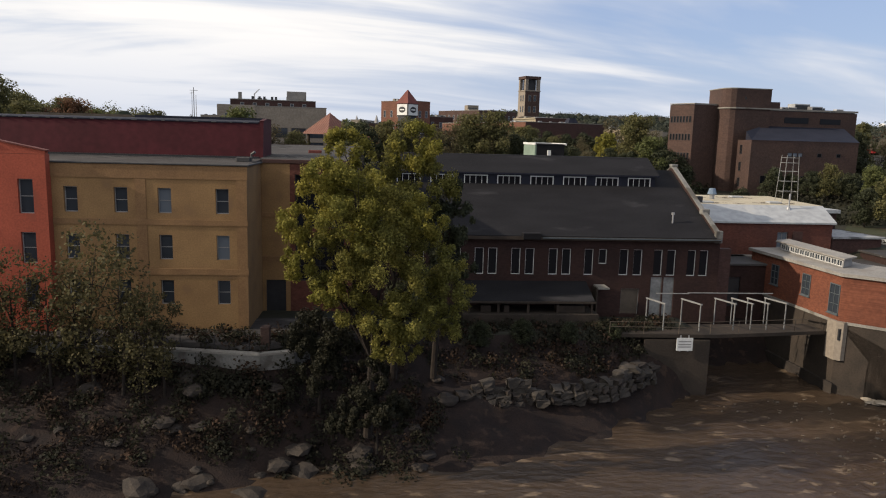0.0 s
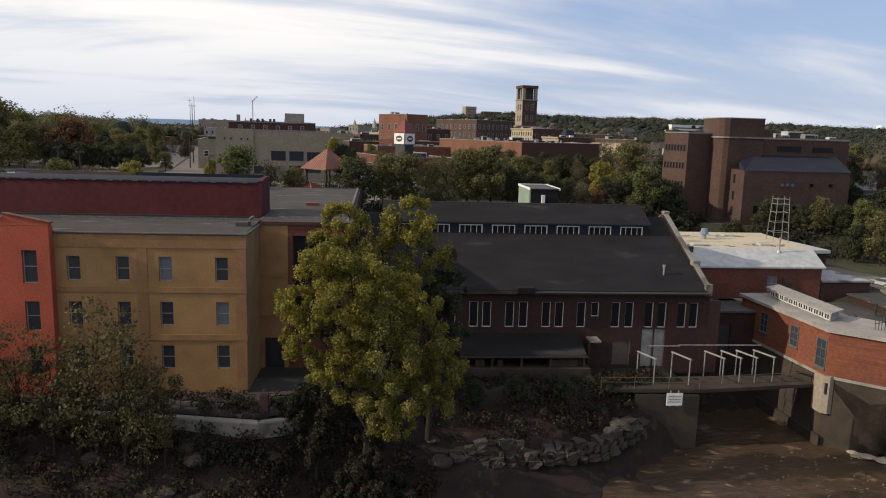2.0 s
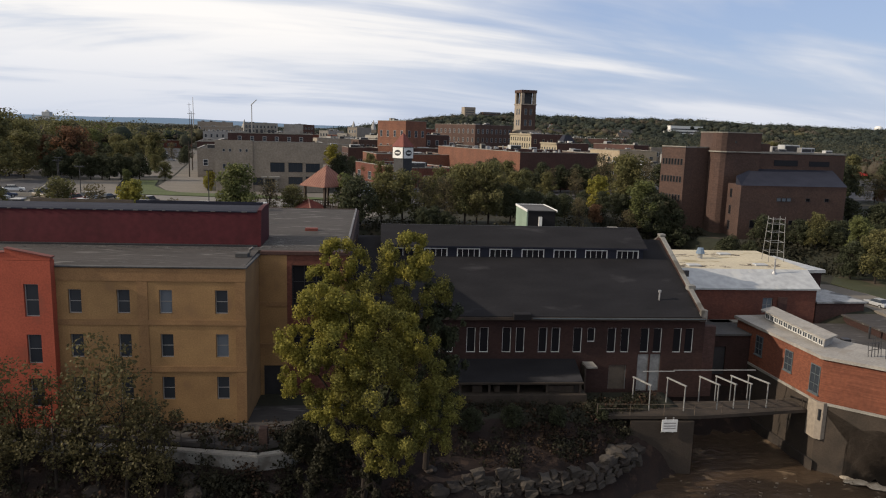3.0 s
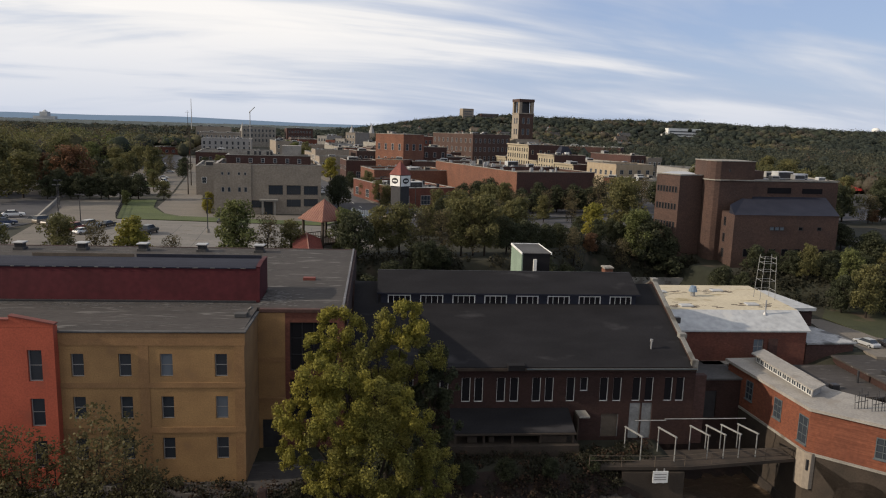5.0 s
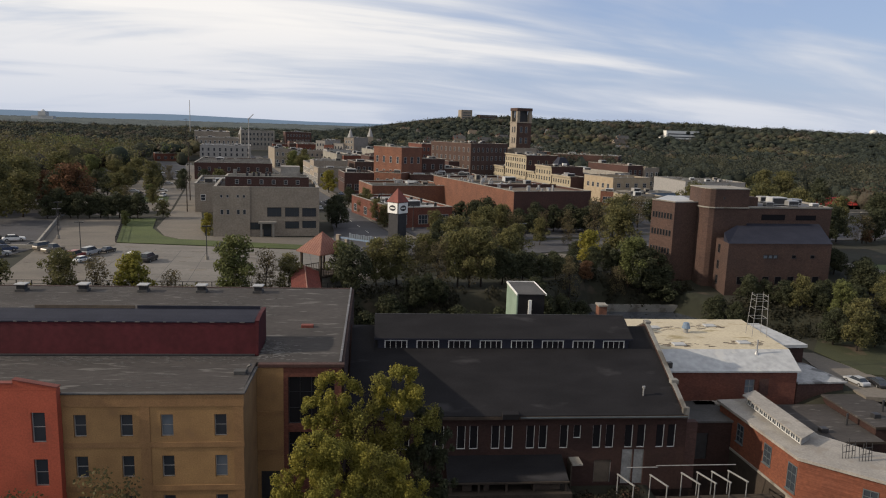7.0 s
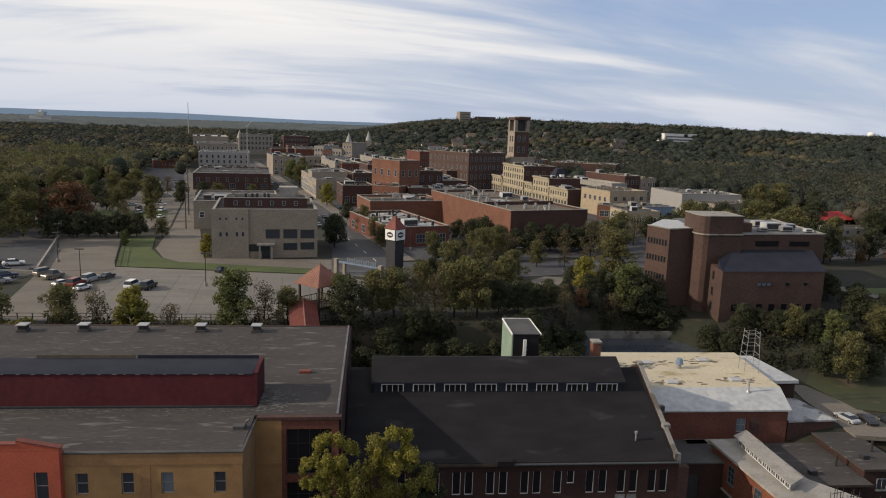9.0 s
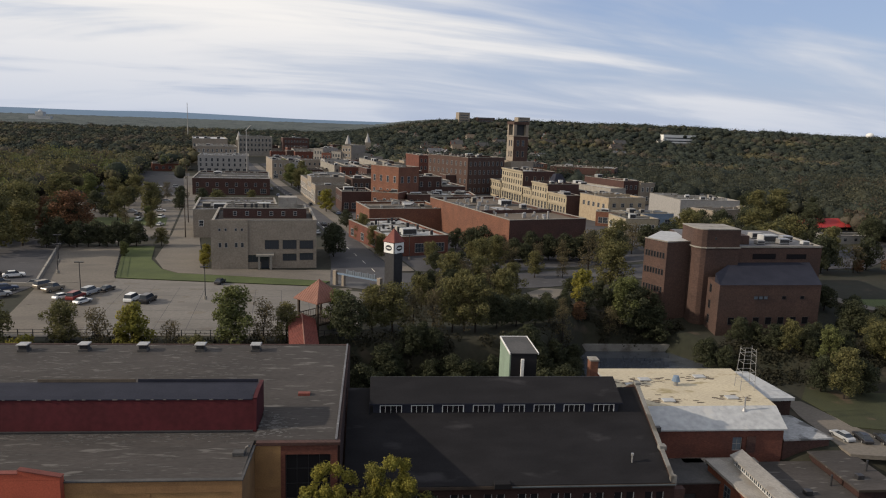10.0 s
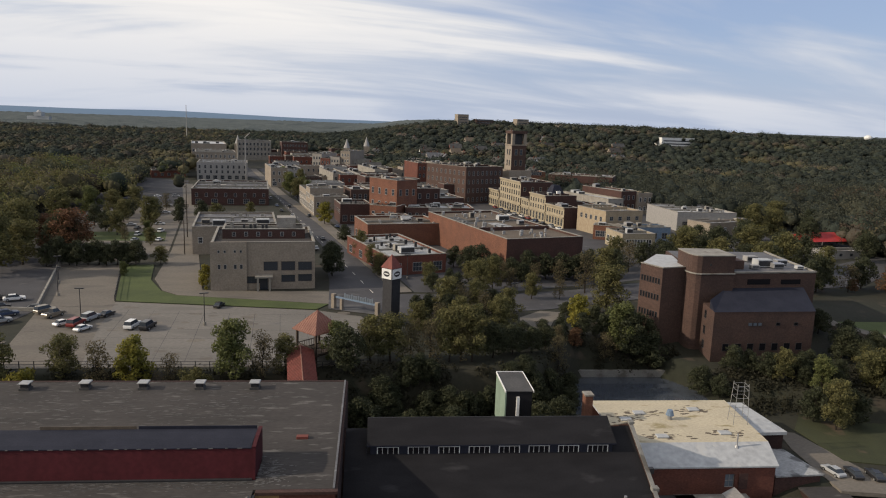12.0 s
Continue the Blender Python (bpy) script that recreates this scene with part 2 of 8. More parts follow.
M["blue_grey"] = material("blue_grey_paint", (0.16, 0.22, 0.30), (0.13, 0.18, 0.25), 1.5, 0.5, 0.1)
M["green_clad"] = material("pale_green_cladding", (0.22, 0.29, 0.23), (0.18, 0.24, 0.19), 0.9, 0.7, 0.15)
M["steel"] = material("galvanised_steel", (0.42, 0.42, 0.42), (0.33, 0.33, 0.33), 2.0, 0.45, 0.1, metal=0.6)
M["dark_metal"] = material("dark_metal", (0.035, 0.035, 0.038), (0.025, 0.025, 0.028), 2.0, 0.5, 0.1)
M["slate_panel"] = material("slate_blue_panel", (0.026, 0.028, 0.041), (0.020, 0.022, 0.033), 0.5, 0.8, 0.1, spec=0.12)
M["plywood"] = material("plywood", (0.33, 0.27, 0.19), (0.28, 0.22, 0.15), 1.0, 0.85, 0.2)
M["timber"] = material("weathered_timber", (0.055, 0.041, 0.031), (0.038, 0.029, 0.023), 1.0, 0.9, 0.3)
M["bark"] = material("bark", (0.034, 0.026, 0.020), (0.022, 0.017, 0.014), 3.0, 0.95, 0.8)
M["tent"] = material("bright_red_roofing", (0.36, 0.026, 0.022), (0.28, 0.022, 0.02), 0.5, 0.7, 0.1)
M["rubber"] = material("tyre_rubber", (0.02, 0.02, 0.02), (0.016, 0.016, 0.016), 4, 0.9, 0.1)
for key, c in (("paint_white", (0.72, 0.72, 0.71)), ("paint_black", (0.022, 0.022, 0.025)), ("paint_silver", (0.36, 0.37, 0.38)), ("paint_red", (0.20, 0.025, 0.022)), ("paint_blue", (0.035, 0.055, 0.11)), ("paint_tan", (0.20, 0.17, 0.13))):
    M[key] = material("car_" + key, c, tuple(0.93 * k for k in c), 2.0, 0.3, 0.0, spec=0.6)
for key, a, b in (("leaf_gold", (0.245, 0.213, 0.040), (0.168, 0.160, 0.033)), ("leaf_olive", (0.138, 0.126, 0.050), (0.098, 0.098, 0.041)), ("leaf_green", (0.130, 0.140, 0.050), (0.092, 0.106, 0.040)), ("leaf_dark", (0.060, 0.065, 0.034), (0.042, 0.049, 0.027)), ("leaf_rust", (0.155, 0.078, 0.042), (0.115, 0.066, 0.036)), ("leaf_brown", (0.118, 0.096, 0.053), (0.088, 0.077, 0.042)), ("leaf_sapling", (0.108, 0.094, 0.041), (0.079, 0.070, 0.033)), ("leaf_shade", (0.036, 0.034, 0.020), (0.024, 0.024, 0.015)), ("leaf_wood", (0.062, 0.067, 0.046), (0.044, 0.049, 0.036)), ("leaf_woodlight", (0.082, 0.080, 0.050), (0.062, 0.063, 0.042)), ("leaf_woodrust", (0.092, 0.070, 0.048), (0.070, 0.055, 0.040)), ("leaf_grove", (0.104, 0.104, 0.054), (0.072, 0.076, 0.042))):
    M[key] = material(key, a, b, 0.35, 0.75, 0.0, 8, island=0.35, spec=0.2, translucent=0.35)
# wood greens lean blue, the far canopy most: distance haze in the colour
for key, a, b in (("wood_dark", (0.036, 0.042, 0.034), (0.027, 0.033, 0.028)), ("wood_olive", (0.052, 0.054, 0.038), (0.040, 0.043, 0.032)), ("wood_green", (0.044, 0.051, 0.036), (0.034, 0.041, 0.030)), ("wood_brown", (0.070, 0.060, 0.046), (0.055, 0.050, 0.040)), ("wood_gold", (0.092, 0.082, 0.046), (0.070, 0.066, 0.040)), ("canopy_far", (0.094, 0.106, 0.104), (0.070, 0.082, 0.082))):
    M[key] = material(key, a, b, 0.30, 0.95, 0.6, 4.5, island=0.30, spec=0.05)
    M[key].node_tree.nodes["Bump"].inputs["Distance"].default_value = 0.45


def glass_material(name, tint, transmission, specular=0.35):
    m = bpy.data.materials.new(name)
    m.use_nodes = True
    b = m.node_tree.nodes["Principled BSDF"]
    b.inputs["Base Color"].default_value = (*tint, 1)
    b.inputs["Roughness"].default_value = 0.06
    b.inputs["Transmission Weight"].default_value = transmission
    b.inputs["IOR"].default_value = 1.5
    b.inputs["Specular IOR Level"].default_value = specular
    return m


M["glass"] = glass_material("window_glass", (0.03, 0.036, 0.045), 0.0)
M["glass_dull"] = glass_material("grimy_window_glass", (0.012, 0.012, 0.014), 0.0, 0.10)
M["glass_pale"] = glass_material("dusty_window_glass", (0.11, 0.13, 0.155), 0.0)


# ---- builders ----
def finish(bm, mat):
    me = bpy.data.meshes.new("mesh")
    bmesh.ops.recalc_face_normals(bm, faces=bm.faces)
    bm.to_mesh(me)
    bm.free()
    for m in mat if isinstance(mat, (list, tuple)) else [mat]:
        me.materials.append(M[m])
    return me


def part(name, bm, mat, parent, label="", m=None):
    me = bm if isinstance(bm, bpy.types.Mesh) else finish(bm, mat)
    ob = new(name, me)
    ob.parent = parent
    if m is not None:
        ob.matrix_basis = m
    return tagged(ob, label)


def thing(name, label, category, loc=(0, 0, 0), rot=0.0, group="", kind=""):
    ob = new(name)
    ob.matrix_basis = pose(*loc, 0, 0, rot)
    ob.empty_display_size = 0.5
    return tagged(ob, label, category, group, kind)


def solid(name, bm, mat, label="", category="", group="", kind="", m=None):
    ob = new(name, bm if isinstance(bm, bpy.types.Mesh) else finish(bm, mat))
    if m is not None:
        ob.matrix_basis = m
    return tagged(ob, label, category, group, kind)


def box(bm, x0, x1, y0, y1, z0, z1, index=0):
    vs = [bm.verts.new((x, y, z)) for z in (z0, z1) for x, y in ((x0, y0), (x1, y0), (x1, y1), (x0, y1))]
    for q in ((3, 2, 1, 0), (4, 5, 6, 7), (0, 1, 5, 4), (1, 2, 6, 5), (2, 3, 7, 6), (3, 0, 4, 7)):
        bm.faces.new([vs[i] for i in q]).material_index = index
    return bm


def boxes(*rows, bevel=0.0):
    bm = bmesh.new()
    for r in rows:
        box(bm, *r)
    if bevel:
        bmesh.ops.bevel(bm, geom=bm.edges[:], offset=bevel, segments=1, affect="EDGES")
    return bm


def prism(bm, pts, z0, z1, index=0):
    """Upright prism over a plan outline."""
    lo, hi = [bm.verts.new((x, y, z0)) for x, y in pts], [bm.verts.new((x, y, z1)) for x, y in pts]
    n = len(pts)
    bm.faces.new(lo[::-1]).material_index = index
    bm.faces.new(hi).material_index = index
    for i in range(n):
        bm.faces.new((lo[i], lo[(i + 1) % n], hi[(i + 1) % n], hi[i])).material_index = index
    return bm


def wall_ring(w, d, t, z0, z1, over=0.0):
    """A closed rectangular band of thickness t, its outside over the plan (0, w) by (0, d), as one mesh."""
    bm = bmesh.new()
    o, i = [(-over, -over), (w + over, -over), (w + over, d + over), (-over, d + over)], [(t, t), (w - t, t), (w - t, d - t), (t, d - t)]
    v = {(k, z): [bm.verts.new((x, y, h)) for x, y in pts] for k, pts in (("o", o), ("i", i)) for z, h in ((0, z0), (1, z1))}
    for a in range(4):
        b = (a + 1) % 4
        bm.faces.new((v["o", 0][a], v["o", 0][b], v["o", 1][b], v["o", 1][a]))
        bm.faces.new((v["i", 0][b], v["i", 0][a], v["i", 1][a], v["i", 1][b]))
        bm.faces.new((v["o", 1][a], v["o", 1][b], v["i", 1][b], v["i", 1][a]))
        bm.faces.new((v["o", 0][b], v["o", 0][a], v["i", 0][a], v["i", 0][b]))
    return bm


def sweep(bm, section, x0, x1, axis="x", index=0):
    """Extrude a (y, z) outline along x, or an (x, z) outline along y."""
    put = (lambda s, a, b: (s, a, b)) if axis == "x" else (lambda s, a, b: (a, s, b))
    lo, hi = [bm.verts.new(put(x0, a, b)) for a, b in section], [bm.verts.new(put(x1, a, b)) for a, b in section]
    n = len(section)
    bm.faces.new(lo[::-1]).material_index = index
    bm.faces.new(hi).material_index = index
    for i in range(n):
        bm.faces.new((lo[i], lo[(i + 1) % n], hi[(i + 1) % n], hi[i])).material_index = index
    return bm


def rod(bm, a, b, r0, r1=None, sides=6, index=0):
    """Tapered rod from a to b."""
    a, b, r1 = Vector(a), Vector(b), r0 if r1 is None else r1
    q = (b - a).to_track_quat("Z", "Y")
    rings = [[bm.verts.new(c + q @ Vector((r * math.cos(k * math.tau / sides), r * math.sin(k * math.tau / sides), 0))) for k in range(sides)] for c, r in ((a, r0), (b, r1))]
    for k in range(sides):
        bm.faces.new((rings[0][k], rings[0][(k + 1) % sides], rings[1][(k + 1) % sides], rings[1][k])).material_index = index
    bm.faces.new(rings[0][::-1]).material_index = index
    bm.faces.new(rings[1]).material_index = index
    return bm


def pierced(x0, x1, z0, z1, y0, y1, holes):
    """A wall slab between y0 and y1 with rectangular holes (hx0, hx1, hz0, hz1) right through it, as one closed mesh."""
    bm = bmesh.new()
    xs = sorted({round(v, 4) for v in (x0, x1, *(h[0] for h in holes), *(h[1] for h in holes)) if x0 - 1e-6 <= v <= x1 + 1e-6})
    zs = sorted({round(v, 4) for v in (z0, z1, *(h[2] for h in holes), *(h[3] for h in holes)) if z0 - 1e-6 <= v <= z1 + 1e-6})
    nx_, nz_ = len(xs) - 1, len(zs) - 1
    full = {}
    for i in range(nx_):
        for k in range(nz_):
            cx, cz = (xs[i] + xs[i + 1]) / 2, (zs[k] + zs[k + 1]) / 2
            full[i, k] = not any(h[0] < cx < h[1] and h[2] < cz < h[3] for h in holes)
    made_v = {}

    def vert(i, y, k):
        if (i, y, k) not in made_v:
            made_v[i, y, k] = bm.verts.new((xs[i], y, zs[k]))
        return made_v[i, y, k]

    for (i, k), on in full.items():
        if not on:
            continue
        a, b, c, d = (i, k), (i + 1, k), (i + 1, k + 1), (i, k + 1)
        bm.faces.new([vert(p, y0, q) for p, q in (a, b, c, d)])
        bm.faces.new([vert(p, y1, q) for p, q in (d, c, b, a)])
        for (p, q), near in (((a, b), (i, k - 1)), ((b, c), (i + 1, k)), ((c, d), (i, k + 1)), ((d, a), (i - 1, k))):
            if not full.get(near, False):
                bm.faces.new((vert(p[0], y0, p[1]), vert(p[0], y1, p[1]), vert(q[0], y1, q[1]), vert(q[0], y0, q[1])))
    return bm


def frame_bm(w, h, t, y0, y1, bars_x=(), bars_z=(), bar=0.045):
    """A window frame with glazing bars as one closed mesh."""
    cols = [t] + [v for x in bars_x for v in (x - bar / 2, x + bar / 2)] + [w - t]
    rows = [t] + [v for z in bars_z for v in (z - bar / 2, z + bar / 2)] + [h - t]
    panes = [(a, b, c, d) for a, b in zip(cols[::2], cols[1::2]) for c, d in zip(rows[::2], rows[1::2])]
    return pierced(0, w, 0, h, y0, y1, panes)


WINDOW_MESHES = {}


def window(parent, m, w, h, frame="frame_grey", pane="glass", bars_x=0, bars_z=1, t=0.07, deep=0.12, sill=True, split=True):
    """A framed window with its lower left outer corner at m; its outside faces -y."""
    key = (round(w, 3), round(h, 3), frame, pane, bars_x, bars_z, t, deep, sill, split)
    if key not in WINDOW_MESHES:
        bx = [w * (i + 1) / (bars_x + 1) for i in range(bars_x)]
        bz = [h * (i + 1) / (bars_z + 1) for i in range(bars_z)]
        fr = frame_bm(w, h, t, 0.0, deep, bx, bz)
        gl = boxes((t * 0.6, w - t * 0.6, deep * 0.45, deep * 0.62, t * 0.6, h - t * 0.6))
        if split:
            WINDOW_MESHES[key] = (finish(fr, frame), finish(gl, pane), finish(boxes((-0.08, w + 0.08, -0.10, deep * 0.6, -0.09, -0.002)), frame) if sill else None)
        else:
            for f in fr.faces:
                f.material_index = 0
            box(fr, t * 0.6, w - t * 0.6, deep * 0.45, deep * 0.62, t * 0.6, h - t * 0.6, 1)
            gl.free()
            WINDOW_MESHES[key] = (finish(fr, [frame, pane]), None, None)
    fr, gl, sl = WINDOW_MESHES[key]
    ob = part("window", fr, None, parent, m=m)
    if gl:
        part("pane", gl, None, ob)
    if sl:
        part("sill", sl, None, ob)
    return ob


# ---- ground ----
def smooth(a, b, v):
    k = min(1.0, max(0.0, (v - a) / (b - a)))
    return k * k * (3 - 2 * k)


def along(v, table):
    """Piecewise linear table of (v, value)."""
    if v <= table[0][0]:
        return table[0][1]
    for (a, p), (b, q) in zip(table, table[1:]):
        if v <= b:
            return p + (q - p) * (v - a) / (b - a)
    return table[-1][1]


SHORE = [(-60, 34), (-25, 38), (-12, 42), (-4, 45.0), (7.5, 45.2), (16, 49.4), (22, 54.0), (27.5, 58.2), (28.5, 66), (39, 67), (46, 66), (60, 60), (90, 55)]
TERRACE = [(-60, 52.3), (-26, 51.9), (-14, 50.2), (-7.6, 49.1), (-5.4, 49.8), (-4.0, 51.6), (4, 56), (20, 58.5), (28, 59), (29, 69), (45, 70), (60, 66), (90, 60)]
PLATEAU = [(-200, 97), (-5, 98), (24, 100), (30, 106), (34, 113), (37, 117), (51, 117), (54, 112), (58, 106), (62, 104), (75, 96), (120, 90)]


def hill(x, y):
    side = smooth(-140, 140, x - 0.02 * y) * (1 - 0.30 * smooth(350, 800, x))
    return 30 * smooth(560, 1020, y + 0.1 * abs(x - 150)) * side + 5 * smooth(1100, 2500, y)


def height(x, y):
    s, t, p = along(x, SHORE), along(x, TERRACE), along(x, PLATEAU)
    base = 0.7 if x < -4 else 0.7 - 1.4 * smooth(-4, 6, x)
    if x > 33:
        base = -0.7 + 5.0 * smooth(40, 56, x) * smooth(66, 76, y)
    if y < s:
        z = -6 - 2.2 * smooth(0, 6, s - y)
    elif y < t:
        z = -6 + (base - 0.6 + 6) * ((y - s) / max(t - s, 0.1)) ** 1.1
    else:
        z = base
    back = smooth(84, 88, y) * (1 - smooth(52, 58, x))
    z = z * (1 - back) + 3.2 * back
    high = 10.0 - 2.9 * smooth(36, 50, x) * (1 - smooth(116, 134, y))
    z += (high - z) * smooth(p - 4.5, p, y)
    if y > 105:
        z += hill(x, y)
    rough = 0.35 * smooth(0, 2, t - y) if y < t else 0.05
    if y < t:
        z += rough * noise.noise(Vector((x * 0.5, y * 0.5, 3.0))) * 1.6 + rough * 0.6 * noise.noise(Vector((x * 1.4, y * 1.4, 1.0)))
    return z


def axis(lo, hi, step, end, grow=1.16):
    vals, s, v = [], step, lo
    while v > -end:
        s *= grow
        v -= s
        vals.append(max(v, -end))
    vals = vals[::-1]
    v = lo
    while v < hi:
        vals.append(v)
        v += step
    s = step
    while v < end:
        vals.append(v)
        s *= grow
        v += s
    return vals + [end]


gx = axis(-46, 66, 0.8, 4600)
gy = [y for y in axis(30, 108, 0.8, 4750) if y > -400]
verts = [(x, y, height(x, y)) for y in gy for x in gx]
nx = len(gx)
faces, slots = [], []
for j in range(len(gy) - 1):
    for i in range(nx - 1):
        faces.append((j * nx + i, j * nx + i + 1, (j + 1) * nx + i + 1, (j + 1) * nx + i))
        cx, cy = (gx[i] + gx[i + 1]) / 2, (gy[j] + gy[j + 1]) / 2
        slots.append(1 if cy < along(cx, TERRACE) else 0)
me = bpy.data.meshes.new("ground")
me.from_pydata(verts, [], faces)
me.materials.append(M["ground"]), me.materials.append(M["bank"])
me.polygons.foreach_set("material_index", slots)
me.polygons.foreach_set("use_smooth", [True] * len(faces))
tagged(new("ground", me), "brown earth and scrub ground down to a wooded river bank", "ground", kind="structure")


def sheet(name, mat, pts, z, label, category, kind="structure", thick=0.06):
    return solid(name, prism(bmesh.new(), pts, z - thick, z), mat, label, category, kind=kind)


# river with a choppy surface
wx, wy = np.linspace(-70, 110, 200), np.linspace(-90, 75, 150)
wv = [(x, y, -6.05 + 0.07 * noise.noise(Vector((x * 0.45, y * 0.8, 0))) + 0.30 * smooth(12, 36, x) * smooth(24, 44, y) * noise.noise(Vector((x * 1.1, y * 1.3, 7)))) for y in wy for x in wx]
wf = [(j * 200 + i, j * 200 + i + 1, (j + 1) * 200 + i + 1, (j + 1) * 200 + i) for j in range(149) for i in range(199)]
me = bpy.data.meshes.new("river")
me.from_pydata(wv, [], wf)
me.materials.append(M["water"])
me.polygons.foreach_set("use_smooth", [True] * len(wf))
tagged(new("river", me), "muddy brown river water with choppy eddies", "river", kind="structure")
sheet("mill_race", "water_race", [(-80, 88), (58, 88), (58, 108), (53, 113.2), (34, 113.2), (24, 103), (-80, 99)], 3.7, "still grey water of the mill race", "canal", thick=0.4)

# paved areas on the upper level
sheet("parking_lot", "lot", [(-52, 99.5), (-3, 101), (3, 118), (-1, 128), (-9.5, 132), (-48, 137), (-58.3, 171), (-72, 171), (-59, 130)], 10.06, "pale concrete car park with worn joints", "car park")
sheet("parking_strip", "lot_grey", [(-47.6, 136.6), (-9.6, 131.6), (-1.4, 127.6), (2.6, 118), (-3.2, 101.4), (-40, 100.2), (-44.5, 119)], 10.085, "grey concrete parking strip with oil stains", "car park")
sheet("parking_lot_far", "asphalt", [(-59.5, 130), (-72.5, 171), (-84, 240), (-140, 240), (-140, 110), (-62, 110)], 10.06, "grey asphalt car park beside the trees", "car park")
sheet("lawn", "grass", [(-48, 137.4), (-9.5, 132.4), (-7.5, 136.5), (-38, 142.3), (-42, 146), (-47, 156), (-51, 172), (-57.9, 171.4)], 10.14, "strip of bright mown grass with a kerb", "lawn")
sheet("yard", "lot", [(-41.8, 146.3), (-37.8, 142.6), (-7.2, 136.8), (-5.5, 147), (-34, 147), (-45, 190), (-61, 260), (-93, 380), (-98, 379), (-66, 258), (-52, 190), (-46.5, 157)], 10.09, "pale concrete yard and alley", "yard")
sheet("road", "asphalt", [(-7.3, 133), (3, 128.5), (6, 146), (-1.8, 179), (-18.7, 248), (-44, 337), (-84, 500), (-140, 720), (-160, 715), (-98, 480), (-66.4, 420), (-36, 296), (-13, 200), (-8.5, 156)], 10.12, "asphalt main street running into the town", "road")
sheet("pavement", "lot", [(6.1, 146), (9.5, 147), (1.8, 180), (-15, 249), (-40, 338), (-80, 501), (-84, 500), (-44, 337), (-18.6, 248), (-1.7, 179)], 10.24, "pale concrete pavement along the street", "pavement", thick=0.2)
sheet("cross_road", "asphalt", [(3.2, 128.4), (24, 131), (36, 134), (48, 139), (70, 148), (120, 158), (160, 192), (160, 205), (110, 170), (66, 160), (46, 151), (26, 145), (6.2, 145.5)], 10.1, "asphalt street crossing behind the trees", "road")
sheet("town_paving", "asphalt", [(10, 147.5), (26, 147), (60, 160), (160, 207), (150, 330), (60, 470), (-60, 640), (-78, 500), (-38, 338), (-13, 249), (3, 180)], 10.05, "asphalt and paving between the town blocks", "paving")
sheet("plaza_path", "lot", [(26.5, 116.5), (31.5, 117), (35, 126), (40, 131.5), (34, 133), (29, 128)], 10.06, "pale concrete path through the planting", "path")
sheet("side_lawn", "grass", [(93.5, 128), (97.5, 119), (106, 120), (122, 136), (124, 146), (100, 144), (95, 137)], 9.4, "mown grass beside a curving path", "lawn", thick=2.6)
sheet("curving_path", "lot", [(90.6, 126), (95.4, 116.0), (104, 112.5), (118, 118), (117, 120.5), (105.4, 115.4), (97.2, 118.6), (93.2, 128), (94.6, 137), (99.6, 144.4), (98.2, 147.4), (91.8, 138)], 9.5, "pale concrete path curving past the lawn", "path", thick=2.6)
sheet("middle_yard", "lot", [(-62, 176), (-52.6, 190), (-66.5, 257), (-72, 282), (-100, 276), (-104, 200), (-84, 178)], 10.085, "pale concrete yards with parked cars", "yard")
sheet("yard_lawn", "grass", [(-62, 205), (-58, 205.5), (-62, 222), (-88, 219), (-86, 204)], 10.12, "strip of mown grass between the yards", "lawn")
sheet("lower_yard", "asphalt", [(-140, 283), (-100, 283), (-73, 288), (-76, 300), (-100, 400), (-150, 420)], 10.07, "grey asphalt yards behind the alley", "yard")
solid("race_retaining_wall", prism(bmesh.new(), [(35.0, 113.1), (53.0, 113.1), (53.2, 113.6), (34.8, 113.6)], 2.5, 4.9), "wall_pale", "pale stained concrete wall of the mill race", "wall", kind="structure")
sheet("back_lawn", "lawn_dark", [(62.5, 80.5), (72, 78), (88, 90), (80, 98), (66, 96), (61.5, 90)], 4.42, "rough shaded grass beside the mill yard", "lawn", thick=0.3)
sheet("back_yard", "lot", [(57.0, 73.0), (66, 71.5), (70, 74.5), (63.5, 78.2), (60.8, 89.0), (58.6, 89.4), (57.4, 84)], 4.40, "worn concrete yard and path beside the mill", "yard", thick=0.5)


# ---- tan mill with a maroon monitor roof ----
FRONT, BACK, ROOF = 53.3, 84.5, 12.82
mill = thing("tan_mill_building", "three-storey tan stucco mill with a maroon monitor roof", "building", (0, 0, 0))
cols, rows_z = [-21.8, -18.4, -15.4, -11.4], [(9.3, 11.1), (5.95, 7.75), (2.65, 4.45)]
holes = [(x, x + 0.92, a, b) for x in cols for a, b in rows_z]
part("front_wall", pierced(-22.6, -9.2, 0.2, ROOF - 0.1, FRONT, FRONT + 0.45, holes), "tan", mill)
part("side_wall", pierced(0.45, 6.0, 0.2, ROOF - 0.1, 0, 0.45, []), "tan", mill, m=pose(-9.2, FRONT, 0, 0, 0, 90) @ pose(0, 0, 0))
for x in cols:
    for a, b in rows_z:
        window(mill, pose(x, FRONT + 0.20, a), 0.92, b - a, "frame_grey", "glass_pale" if (x, a) in ((-15.4, 9.3), (-11.4, 5.95)) else "glass", 0, 1, 0.06, 0.12)
for z0, z1 in ((8.45, 8.85), (4.85, 5.3)):
    part("belt_course", boxes((-22.6, -9.15, FRONT - 0.07, FRONT - 0.003, z0, z1)), "tan_band", mill)
part("cornice_band", boxes((-22.6, -9.15, FRONT - 0.06, FRONT - 0.003, 11.75, 12.70)), "tan_band", mill)
